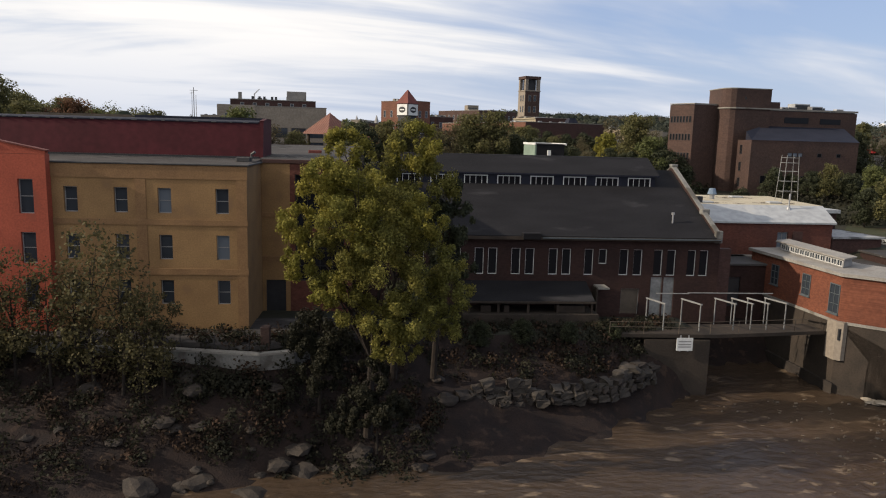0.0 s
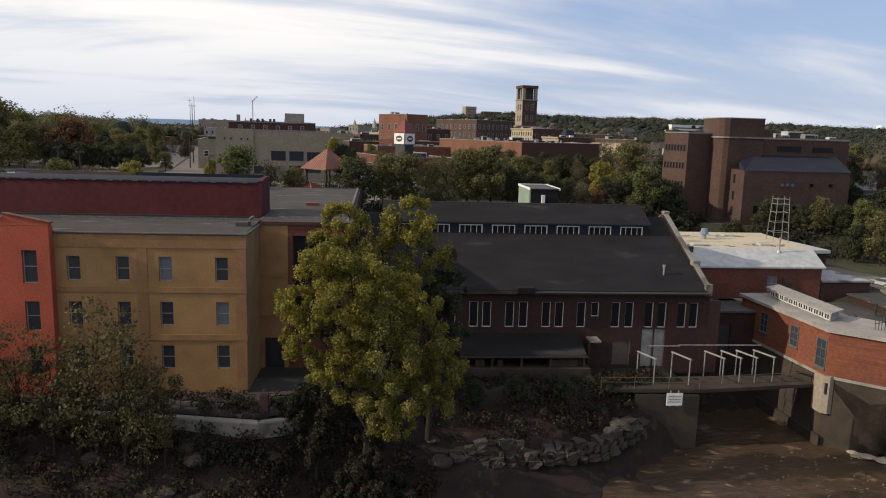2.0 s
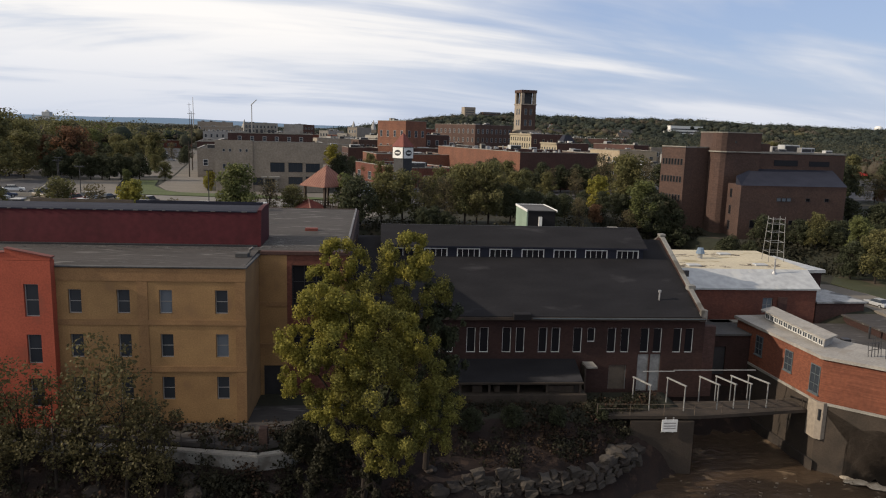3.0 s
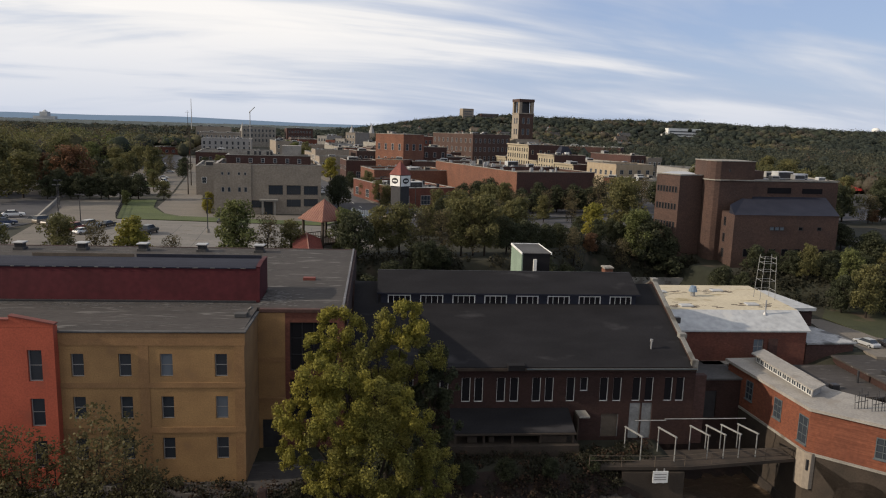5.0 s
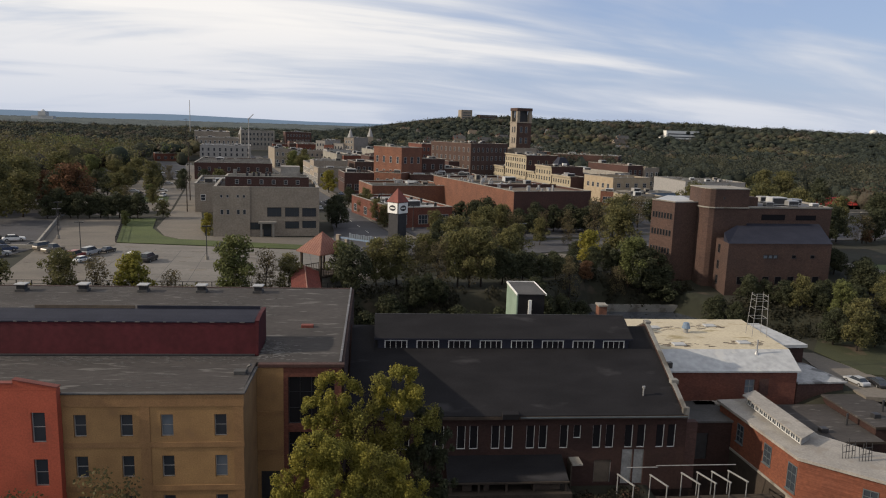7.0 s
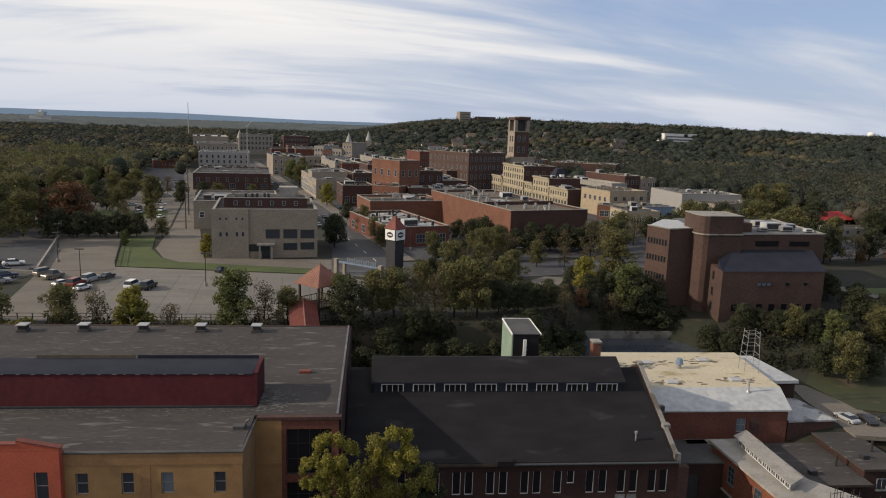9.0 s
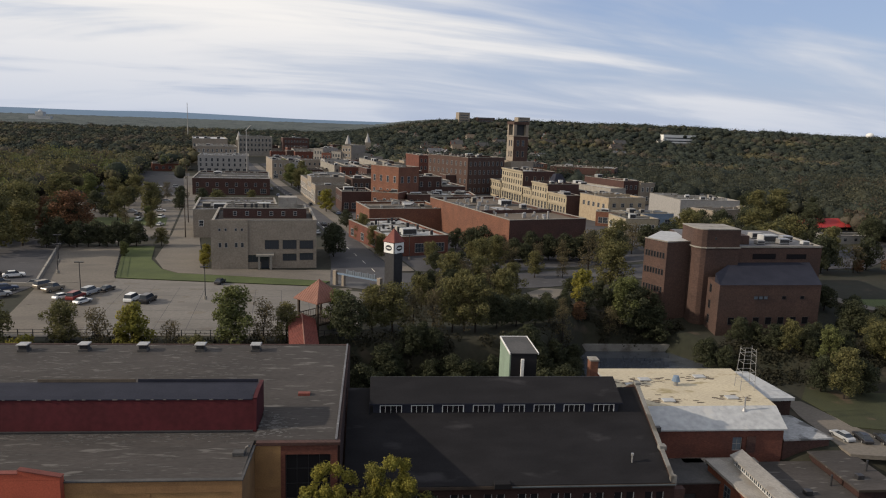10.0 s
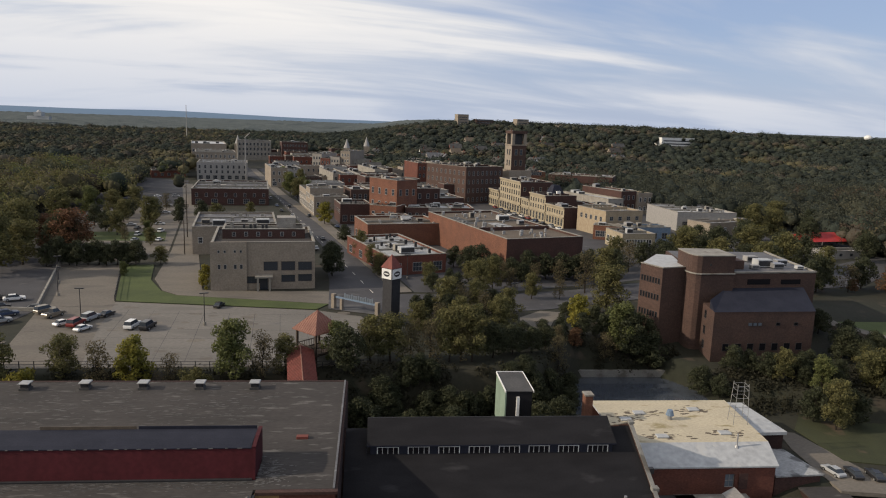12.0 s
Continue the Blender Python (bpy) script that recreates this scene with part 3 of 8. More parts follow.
for x in (-16.95, -9.95):
    part("pilaster", boxes((x, x + 0.75, FRONT - 0.05, FRONT - 0.003, 0.3, 11.74)), "tan_band", mill)
part("coping", boxes((-22.6, -9.05, FRONT - 0.14, FRONT + 0.25, 12.73, 12.86), (-9.3, -9.05, FRONT + 0.25, 59.3, 12.73, 12.86), bevel=0.03), "roof_dark", mill, "thin dark roof edge")
roof_z = lambda y: 13.05 + 0.75 * (y - 59.5) / 25.0
part("roof_front", sweep(bmesh.new(), [(FRONT + 0.26, 12.6), (FRONT + 0.26, 12.84), (61.7, 13.02), (61.7, 12.7)], -60, -9.31), "roof_grey", mill)
part("roof_rear", sweep(bmesh.new(), [(65.2, 12.8), (65.2, roof_z(65.2)), (BACK, roof_z(BACK)), (BACK, 13.4)], -60, -9.301), "roof_grey", mill)
part("roof_wing", sweep(bmesh.new(), [(59.76, 12.7), (59.76, roof_z(59.76)), (BACK, roof_z(BACK)), (BACK, 13.4)], -9.3, -2.26), "roof_grey", mill)
part("rear_wall", boxes((-60, -2.2, BACK, BACK + 0.4, 0.2, 13.84)), "brick_dark", mill)
part("wing_tan_wall", pierced(-9.19, -6.95, 0.2, 12.75, 59.3, 59.7, [(-8.9, -7.3, 0.4, 3.3)]), "tan", mill, "shaded tan stucco return wall")
part("wing_front", pierced(-6.94, -2.0, 0.2, 12.75, 59.3, 59.7, [(-6.55, -2.6, 7.6, 11.9), (-6.55, -2.6, 3.2, 6.9)]), "brick_red", mill, "red brick recessed wing wall")
part("wing_side", sweep(bmesh.new(), [(59.71, 0.2), (59.71, 13.0), (BACK + 0.4, 13.76), (BACK + 0.4, 0.2)], -2.2, -1.8), "brick_dark", mill)
part("wing_coping", boxes((-9.05, -1.75, 59.2, 59.75, 12.76, 13.06), bevel=0.02), "brick_maroon", mill, "dull red brick coping")
part("wing_edge", sweep(bmesh.new(), [(59.76, 13.03), (59.76, 13.14), (BACK + 0.45, 13.9), (BACK + 0.45, 13.79)], -2.25, -2.05), "roof_slate", mill)
part("wing_band", boxes((-9.19, -6.95, 59.22, 59.297, 8.45, 8.8)), "tan_band", mill)
part("wing_band", boxes((-9.19, -6.95, 59.22, 59.297, 4.85, 5.25)), "tan_band", mill)
for z0, hh in ((7.6, 4.3), (3.2, 3.7)):
    window(mill, pose(-6.55, 59.55, z0), 3.95, hh, "dark_metal", "glass_dull", 3, 2, 0.08, 0.12)
part("wing_door", boxes((-8.9, -7.3, 59.5, 59.58, 0.4, 3.3)), "dark_metal", mill)
# orange end of the front
part("orange_wall", pierced(-60, -22.6, 0.2, 13.3, 52.6, 53.1, [(-24.5, -23.5, 9.2, 11.6), (-24.5, -23.5, 5.7, 7.9), (-24.5, -23.5, 2.4, 4.6), (-29.5, -28.5, 9.2, 11.6), (-29.5, -28.5, 5.7, 7.9)]), "orange", mill, "orange stucco end bay")
bm = sweep(bmesh.new(), [(-60, 13.32), (-22.55, 13.32), (-22.55, 13.5), (-25.6, 14.12), (-25.6, 13.85), (-60, 13.85)], 52.6, 53.0, "y")
part("orange_parapet", bm, "orange", mill)
bm = sweep(bmesh.new(), [(-25.62, 14.13), (-22.45, 13.51), (-22.45, 13.60), (-25.62, 14.22)], 52.53, 53.07, "y")
part("orange_coping", bm, "terracotta", mill)
part("orange_coping", boxes((-60, -25.62, 52.53, 53.07, 13.852, 13.93)), "terracotta", mill)
part("orange_return", boxes((-22.99, -22.6, 53.1, 53.29, 0.2, 13.3)), "orange", mill)
for x, a, b in ((-24.5, 9.2, 11.6), (-24.5, 5.7, 7.9), (-24.5, 2.4, 4.6), (-29.5, 9.2, 11.6), (-29.5, 5.7, 7.9)):
    window(mill, pose(x, 52.8, a), 1.0, b - a, "frame_grey", "glass", 0, 1, 0.07, 0.12)
# monitor: steep maroon face, low curved slate top
bm = sweep(bmesh.new(), [(61.7, 12.9), (62.2, 15.93), (62.5, 15.93), (62.5, 12.9)], -60, -9.7)
part("monitor_face", bm, "red_metal", mill, "maroon metal face")
# dark strip in place of the shadow along the foot of the face
part("base_shadow", boxes((-60, -9.7, 61.45, 61.72, 12.95, 13.16)), "dark_metal", mill)
part("monitor_top", sweep(bmesh.new(), [(62.12, 15.86), (62.12, 15.95), (62.7, 16.04), (63.8, 16.12), (65.0, 16.14), (66.0, 16.08), (66.0, 15.9)], -60, -9.8), "slate_panel", mill, "dark slate-blue curved top")
part("monitor_back", boxes((-60, -9.8, 65.7, 65.98, 12.7, 15.89)), "red_metal", mill)
bm = sweep(bmesh.new(), [(61.6, 12.9), (62.1, 16.02), (64.0, 16.24), (66.1, 16.2), (66.1, 12.9)], -9.7, -9.4)
part("monitor_end", bm, "red_metal", mill)
bm = sweep(bmesh.new(), [(62.05, 16.03), (62.05, 16.08), (64.0, 16.3), (66.15, 16.26), (66.15, 16.21), (64.0, 16.25)], -9.73, -9.37)
part("monitor_end_cap", bm, "red_metal", mill)
for a, b in ((-30.0, -21.2), (-21.0, -9.9)):
    part("rear_guard", boxes((a, b, 66.05, 66.12, 15.95, 16.36)), "ply_old" if a < -25 else "slate_panel", mill)
bm = bmesh.new()
x = -59
random.seed(4)
while x < -10:
    box(bm, x, x + random.uniform(0.2, 0.45), 62.05, 62.115, 15.88, 15.94)
    x += random.uniform(0.9, 1.5)
tagged(part("gutter_fringe", bm, "flake", mill), kind="stuff")
dark_bm, pale_bm = bmesh.new(), bmesh.new()
for i in range(1500):
    zone = random.random()
    if zone < 0.40:
        x, y, a, b = random.uniform(-50, -9.6), 61.4 - abs(random.gauss(0, 0.75)), random.uniform(0.05, 0.34), random.uniform(0.02, 0.07)
    elif zone < 0.50:
        x, y, a, b = random.uniform(-50, -9.6), random.uniform(54, 61), random.uniform(0.1, 0.8), random.uniform(0.008, 0.03)
    elif zone < 0.90:
        x, y, a, b = random.uniform(-50, -9.8), min(84.2, max(66.6, random.gauss(77.5, 4.5))), random.uniform(0.08, 0.6), random.uniform(0.015, 0.06)
    else:
        x, y, a, b = random.gauss(-8.0, 0.9), random.gauss(62.6, 1.3), random.uniform(0.05, 0.3), random.uniform(0.03, 0.1)
        x, y = min(-4.0, max(-9.2, x)), max(60.3, y)
    z = (12.84 + 0.18 * (y - 53.6) / 8.1 if y < 61.6 and x < -9.31 else roof_z(y)) + (0.0125 if zone >= 0.9 else 0.002)
    prism(dark_bm if zone < 0.40 and random.random() < 0.75 else pale_bm, [(x - a, y - b * random.random()), (x + a * 0.3, y - b), (x + a, y + b * 0.4), (x - a * 0.2, y + b)], z - 0.004, z + 0.004 + 0.00001 * i)
tagged(part("membrane_flaking", pale_bm, "flake", mill, "flaking pale roof coating"), kind="stuff")
tagged(part("membrane_wear", dark_bm, "roof_dark", mill, "dark bare spots in the roof coating"), kind="stuff")
for xs, ys in ((-33.0, 70.0), (-22.0, 70.0), (-13.0, 70.0)):
    part("membrane_seam", prism(bmesh.new(), [(xs, 66.4), (xs + 0.05, 66.4), (xs + 2.6, 84.2), (xs + 2.55, 84.2)], 13.2, 13.21), "roof_dark", mill)


def roof_vent(m):
    ob = thing("roof_vent", "square metal roof ventilator with a pale hooded cap", "vent", group="ventilators along the mill roof")
    part("curb", boxes((-0.55, 0.55, -0.55, 0.55, 0, 0.28)), "roof_dark", ob)
    part("housing", boxes((-0.42, 0.42, -0.42, 0.42, 0.29, 0.75)), "dark_metal", ob)
    part("cap", boxes((-0.62, 0.62, -0.62, 0.62, 0.76, 0.92), bevel=0.05), "steel", ob, "pale galvanised hood")
    ob.matrix_basis = m
    return ob


first = roof_vent(pose(-38.9, 82.4, roof_z(82.4) - 0.03))
for x in (-45.5, -32.3, -25.7, -19.2, -12.8):
    copy_thing(first, pose(x, 82.6, roof_z(82.6) - 0.03))
stub = thing("roof_vent_stub", "low dark roof vent with a bent pale cowl", "vent", (-10.1, 57.3, 12.91))
part("box", boxes((-0.55, 0.45, -0.35, 0.35, 0, 0.34), bevel=0.04), "roof_dark", stub)
part("cowl", rod(rod(bmesh.new(), (0.5, 0.2, 0), (0.5, 0.2, 0.55), 0.07), (0.5, 0.2, 0.55), (0.8, 0.1, 0.75), 0.1, 0.12), "flake", stub)
bm = bmesh.new()
rod(bm, (-10.6, 66.4, 13.2), (-10.6, 66.4, 14.6), 0.05)
rod(bm, (-10.95, 66.2, 14.95), (-10.6, 66.2, 14.55), 0.04), rod(bm, (-10.25, 66.2, 14.95), (-10.6, 66.2, 14.55), 0.04)
solid("vent_pipe", bm, "steel", "forked pale vent pipe on the roof", "pipe")
solid("roof_hatch", boxes((-6.5, -5.3, 69.3, 69.9, 13.32, 13.62), bevel=0.03), "terracotta", "low rust-red roof hatch", "hatch")

# ---- brick mill with charcoal roof and long dormer ----
brick_mill = thing("brick_mill_building", "dark brick mill with charcoal shingle roof and long shed dormer", "building")
WALL, EAVE, RIDGE, RISE = 63.2, 62.75, 74.2, 0.485
lefts = [8.68, 9.88, 11.98, 13.24, 15.36, 16.58, 18.64, 21.88, 23.17, 25.06, 26.30, 28.20, 29.35, 6.62, 5.40, 3.35, 2.1]
wins = [(a, a + 0.82, 3.19, 5.57) for a in lefts] + [(19.96, 20.7, 4.22, 5.57)]
doors = [(24.92, 26.0, -0.6, 3.05), (26.12, 27.15, -0.6, 3.05), (22.2, 23.9, -0.4, 1.96)]
part("front_wall", pierced(-1.6, 31.2, -1.2, 6.62, WALL, WALL + 0.5, wins + doors), "brick_dark", brick_mill)
for a, b, z0, z1 in wins:
    window(brick_mill, pose(a, WALL + 0.15, z0), b - a, z1 - z0, "white", "glass_dull", 0, 0, 0.06, 0.12)
for a, b, z0, z1 in doors:
    d = part("door", boxes((a + 0.06, b - 0.06, WALL + 0.2, WALL + 0.27, z0, z1 - 0.06)), "door_grey" if a > 24 else "ply_old", brick_mill, "tall dirty white double door" if a > 24 else "faded plywood door")
    part("door_frame", boxes((a, a + 0.06, WALL + 0.15, WALL + 0.3, z0, z1), (b - 0.06, b, WALL + 0.15, WALL + 0.3, z0, z1), (a + 0.06, b - 0.06, WALL + 0.15, WALL + 0.3, z1 - 0.06, z1)), "door_grey", d)
part("gutter", boxes((14.6, 31.0, EAVE - 0.17, EAVE - 0.083, 6.54, 6.65)), "frame_dark", brick_mill)
part("eave_pier", boxes((12.85, 14.45, 62.5, 63.7, 6.45, 7.0), bevel=0.03), "shingle", brick_mill)
part("corner_pier", boxes((31.07, 32.4, 63.4, 64.1, -1.2, 5.7)), "brick_maroon", brick_mill)
part("eave_board", boxes((-1.6, 31.0, EAVE - 0.08, EAVE + 0.1, 6.40, 6.68)), "timber", brick_mill)
zr = lambda y: 6.72 + RISE * (min(y, 2 * RIDGE - y) - EAVE)
bm = sweep(bmesh.new(), [(EAVE, 6.52), (EAVE, 6.75), (RIDGE, zr(RIDGE) + 0.03), (85.6, 6.75), (85.6, 6.52), (RIDGE, zr(RIDGE) - 0.25)], -1.6, 30.6)
part("roof", bm, "shingle", brick_mill)
for side, x in (("gable_wall", 30.6), ("party_wall", -1.75)):
    part(side, sweep(bmesh.new(), [(WALL + 0.503, -1.2), (WALL + 0.503, 6.55), (RIDGE, zr(RIDGE) + 0.06), (84.797, 6.5), (84.797, -1.2)], x, x + 0.45 if x > 0 else x + 0.14), "brick_dark", brick_mill)
part("rear_wall", boxes((-1.6, 30.9, 84.8, 85.2, -1.2, 6.3)), "brick_dark", brick_mill)
bm = sweep(bmesh.new(), [(63.25, 6.5), (63.25, 7.2), (73.9, 12.52), (74.5, 12.52), (85.0, 7.2), (85.0, 6.5), (RIDGE, zr(RIDGE) + 0.07)], 30.62, 30.98)
part("gable_parapet", bm, "brick_dark", brick_mill)
bm = sweep(bmesh.new(), [(63.1, 7.18), (63.1, 7.32), (73.85, 12.68), (74.55, 12.68), (85.1, 7.32), (85.1, 7.18), (74.5, 12.54), (73.9, 12.54)], 30.58, 31.02)
part("gable_coping", bm, "wall_pale", brick_mill, "weathered stone coping")
for row in ((30.5, 31.15, 73.8, 74.6, 12.69, 12.95), (30.55, 31.2, 62.85, 63.24, 6.3, 7.4), (30.56, 31.3, 66.0, 66.7, 8.55, 9.05)):
    part("coping_block", boxes(row, bevel=0.03), "wall_pale", brick_mill)
# shed dormer
DX0, DX1, DY = 1.1, 27.7, 71.0
bands = [(1.8 + i * 3.3, 1.8 + i * 3.3 + 2.35) for i in range(8)]
part("dormer_wall", pierced(DX0, DX1, 10.0, 11.75, DY, DY + 0.25, [(a, b, 10.45, 11.6) for a, b in bands]), "slate_panel", brick_mill)
for a, b in bands:
    window(brick_mill, pose(a, DY + 0.02, 10.45), b - a, 1.15, "white", "glass_dull", 3, 0, 0.10, 0.12, sill=False)
bm = sweep(bmesh.new(), [(DY - 0.22, 11.72), (DY - 0.22, 11.86), (74.3, 13.5), (77.0, 12.3), (77.0, 12.1), (74.3, 13.3)], DX0 - 0.35, DX1 + 0.35)
part("dormer_roof", bm, "shingle", brick_mill)
for x in (DX0, DX1 - 0.2):
    part("dormer_cheek", sweep(bmesh.new(), [(DY + 0.26, 10.0), (DY + 0.26, 11.7), (74.2, 13.2), (74.2, 12.2)], x, x + 0.2), "slate_panel", brick_mill)
part("ridge_cap", rod(bmesh.new(), (DX0 - 0.3, 74.3, 13.5), (DX1 + 0.3, 74.3, 13.5), 0.05), "dark_metal", brick_mill)
part("scupper", boxes((31.0, 31.5, 68.2, 68.7, 9.5, 10.1)), "dark_metal", brick_mill)
part("fascia", boxes((DX0 - 0.36, DX1 + 0.36, DY - 0.26, DY - 0.223, 11.70, 11.84), (DX0 - 0.39, DX0 - 0.353, DY - 0.26, DY + 0.3, 10.2, 11.85)), "slate_panel", brick_mill)
# stair cupola behind the ridge
cup = thing("stair_cupola", "narrow pale green stair tower with white-edged mono-pitch roof", "roof tower", (0, 0, 0))
part("body", sweep(bmesh.new(), [(79.0, 9.0), (79.0, 14.6), (85.4, 14.6), (85.4, 9.0)], 17.2, 20.3), "shingle", cup)
part("side_cladding", boxes((17.05, 17.195, 79.0, 85.4, 9.0, 14.6)), "green_clad", cup, "pale green side boards")
part("roof", boxes((17.1, 20.4, 78.9, 85.5, 14.61, 14.7)), "roof_dark", cup)
part("roof_trim", boxes((17.0, 17.1, 78.85, 85.5, 14.55, 14.78), (20.4, 20.5, 78.85, 85.5, 14.55, 14.78), (17.0, 20.5, 85.5, 85.6, 14.55, 14.78)), "white", cup, "white roof trim")
part("vent", boxes((18.4, 18.75, 78.7, 78.99, 11.5, 14.0)), "white", cup)
bm = bmesh.new()
rod(bm, (27.3, 65.0, 7.4), (27.3, 65.0, 8.6), 0.08, sides=8), rod(bm, (27.3, 65.0, 8.6), (27.3, 65.0, 8.8), 0.16, sides=8)
solid("stack_pipe", bm, "steel", "short pale capped vent pipe on the shingles", "pipe")
chim = thing("brick_chimney", "short red brick chimney behind the gable", "chimney")
part("chimney_body", boxes((28.5, 29.5, 83.9, 85.2, 4.0, 12.0)), "brick_orange", chim)
part("cap", boxes((28.4, 29.6, 83.8, 85.3, 12.01, 12.2)), "concrete", chim)
# loading dock in front
dock = thing("loading_dock", "dark loading dock under a sloped lean-to canopy", "dock")
part("canopy", sweep(bmesh.new(), [(60.2, 1.32), (60.2, 1.46), (63.18, 2.62), (63.18, 2.45)], 7.6, 18.9), "shingle", dock, "dark grey sloped canopy")
part("edge_beam", boxes((7.6, 18.95, 60.06, 60.19, 1.26, 1.42)), "concrete_dark", dock)
for x in (7.8, 10.4, 13.0, 15.6, 18.6):
    part("post", boxes((x, x + 0.2, 60.3, 60.5, 0.36, 1.31)), "timber", dock)
part("platform", boxes((7.4, 19.2, 59.8, 63.15, -1.4, 0.35)), "concrete_dark", dock)
for a, b in ((9.0, 9.9), (15.6, 18.2), (11.0, 11.5)):
    part("crate", boxes((a, b, 60.6, 61.4, 0.353, 0.95), bevel=0.03), "timber", dock)
part("porch_roof", boxes((19.6, 20.6, 61.6, 63.18, 2.2, 2.34)), "concrete", dock)
part("porch_wall", boxes((19.5, 19.62, 61.8, 63.18, -1.2, 2.19)), "timber", dock)

# ---- white-roofed brick block ----
annex = thing("white_roof_block", "red brick block with white sloped and cream flat roof", "building")
part("front_wall", pierced(31.5, 49.4, -0.5, 6.8, 74.6, 75.0, [(43.2, 44.4, 4.2, 5.9)]), "brick_red", annex)
window(annex, pose(43.2, 74.75, 4.2), 1.2, 1.7, "frame_grey", "glass_pale", 1, 1, 0.07, 0.12)
part("right_wall", prism(bmesh.new(), [(49.2, 75.0), (49.6, 75.0), (50.9, 91.0), (50.5, 91.0)], -0.5, 6.8), "brick_red", annex)
part("rear_wall", boxes((31.5, 50.5, 90.6, 91.0, -0.5, 8.3)), "brick_red", annex)
bm = bmesh.new()
prof = [(74.35, 6.82), (74.35, 7.0), (77.7, 8.55), (90.9, 8.55), (90.9, 8.3), (77.7, 8.3)]
rows_x = [(31.45, 49.7), (31.45, 49.7), (31.45, 50.0), (31.45, 51.0), (31.45, 51.0), (31.45, 50.0)]
ring = [[bm.verts.new((rows_x[i][k], y, z)) for i, (y, z) in enumerate(prof)] for k in (0, 1)]
bm.faces.new(ring[0][::-1]), bm.faces.new(ring[1])
for i in range(6):
    f = bm.faces.new((ring[0][i], ring[0][(i + 1) % 6], ring[1][(i + 1) % 6], ring[1][i]))
    f.material_index = 1 if i == 2 else 0
part("roof", bm, ["roof_white", "roof_cream"], annex, "white slope with stained cream flat roof")
part("side_roof", prism(bmesh.new(), [(51.2, 92.2), (54.2, 92.0), (55.3, 82.2), (51.0, 82.0)], 7.3, 7.7), "roof_white", annex)
part("side_wall", prism(bmesh.new(), [(51.1, 91.9), (54.0, 91.7), (55.0, 82.5), (51.0, 82.3)], -0.5, 7.29), "brick_dark", annex)
part("shed_roof", prism(bmesh.new(), [(50.8, 82.2), (54.9, 82.0), (56.2, 75.2), (49.8, 74.9)], 5.2, 5.4), "roof_patch", annex, "tar-patched white lean-to roof")
part("shed_wall", prism(bmesh.new(), [(50.9, 81.9), (54.6, 81.8), (55.9, 75.5), (49.9, 75.2)], -0.5, 5.19), "brick_maroon", annex)
part("door", boxes((44.9, 46.0, 74.48, 74.59, 4.0, 6.0)), "brick_maroon", annex, "bricked-up doorway")
part("canopy", boxes((37.0, 46.0, 73.4, 74.59, 3.2, 3.4)), "concrete", annex)
random.seed(9)
for x, y in ((36.3, 78.8), (44.8, 79.6), (36.0, 86.0), (44.0, 87.0), (33.5, 84.0)):
    solid("skylight_curb", boxes((x, x + 1.5, y, y + 1.0, 8.55, 8.75), bevel=0.04), "roof_white", "low white skylight curb in a tar patch", "skylight", "curbs on the cream roof")
    bm = bmesh.new()
    for i in range(34):
        px, py, r = x + 0.8 + random.gauss(0, 1.5), y + 0.5 + random.gauss(0, 0.6), random.uniform(0.05, 0.22)
        prism(bm, [(px + r * 2.2 * random.uniform(0.6, 1.3) * math.cos(k), py + r * random.uniform(0.5, 1.2) * math.sin(k)) for k in (0, 0.9, 1.8, 2.7, 3.6, 4.5, 5.4)], 8.552, 8.556 + 0.0004 * i)
    solid("tar_patch", bm, "roof_brown", "dark tar smears on the cream roof", "roof patch", kind="stuff")
hood = thing("roof_ventilator", "blue-grey metal turbine ventilator on the cream roof", "vent", (40.2, 84.5, 8.55))
part("stem", rod(bmesh.new(), (0, 0, 0), (0, 0, 0.6), 0.3, sides=10), "steel", hood)
part("head", rod(bmesh.new(), (0, 0, 0.6), (0, 0, 1.3), 0.55, 0.35, sides=10), "blue_grey", hood)
bm = bmesh.new()
rod(bm, (45.6, 77.0, 8.1), (45.6, 77.0, 9.9), 0.09, sides=8), rod(bm, (45.6, 77.0, 8.1), (45.6, 77.0, 8.5), 0.3, 0.12, sides=8)
solid("vent_pipe", bm, "steel", "thin pale vent stack on the white slope", "pipe")
# lattice frame on the roof
lat = thing("lattice_tower", "white steel lattice frame standing on the roof", "tower", (48.9, 83.3, 8.55))
corners = [(-0.95, -0.8), (1.0, -0.8), (1.2, 1.0), (-0.8, 1.0)]
for cx, cy in corners:
    part("leg", rod(bmesh.new(), (cx, cy, 0), (cx * 0.75, cy * 0.75, 5.5), 0.035), "steel_dull", lat)
for z in (1.2, 2.4, 3.6, 4.6, 5.2):
    k = 1 - 0.25 * z / 5.2
    for (ax, ay), (bx, by) in zip(corners, corners[1:] + corners[:1]):
        part("brace", rod(bmesh.new(), (ax * k, ay * k, z), (bx * k, by * k, z), 0.024), "steel_dull", lat)

# ---- orange brick powerhouse on arches ----
power = thing("brick_powerhouse", "orange brick powerhouse with white roof on concrete arches", "building")
plan = [(38.9, 71.6), (39.75, 58.0), (45.8, 52.6), (52.0, 50.6), (54.0, 56.0), (47.5, 58.6), (44.3, 62.5), (43.9, 72.0)]
grown = lambda g: [(x + g * sx_, y + g * sy_) for (x, y), (sx_, sy_) in zip(plan, ((-1, 1), (-1, -0.4), (-0.5, -1), (0, -1), (1, 0.5), (0.5, 1), (1, 0.5), (1, 1)))]
part("wall", prism(bmesh.new(), plan, 0.4, 4.3), "brick_power", power)
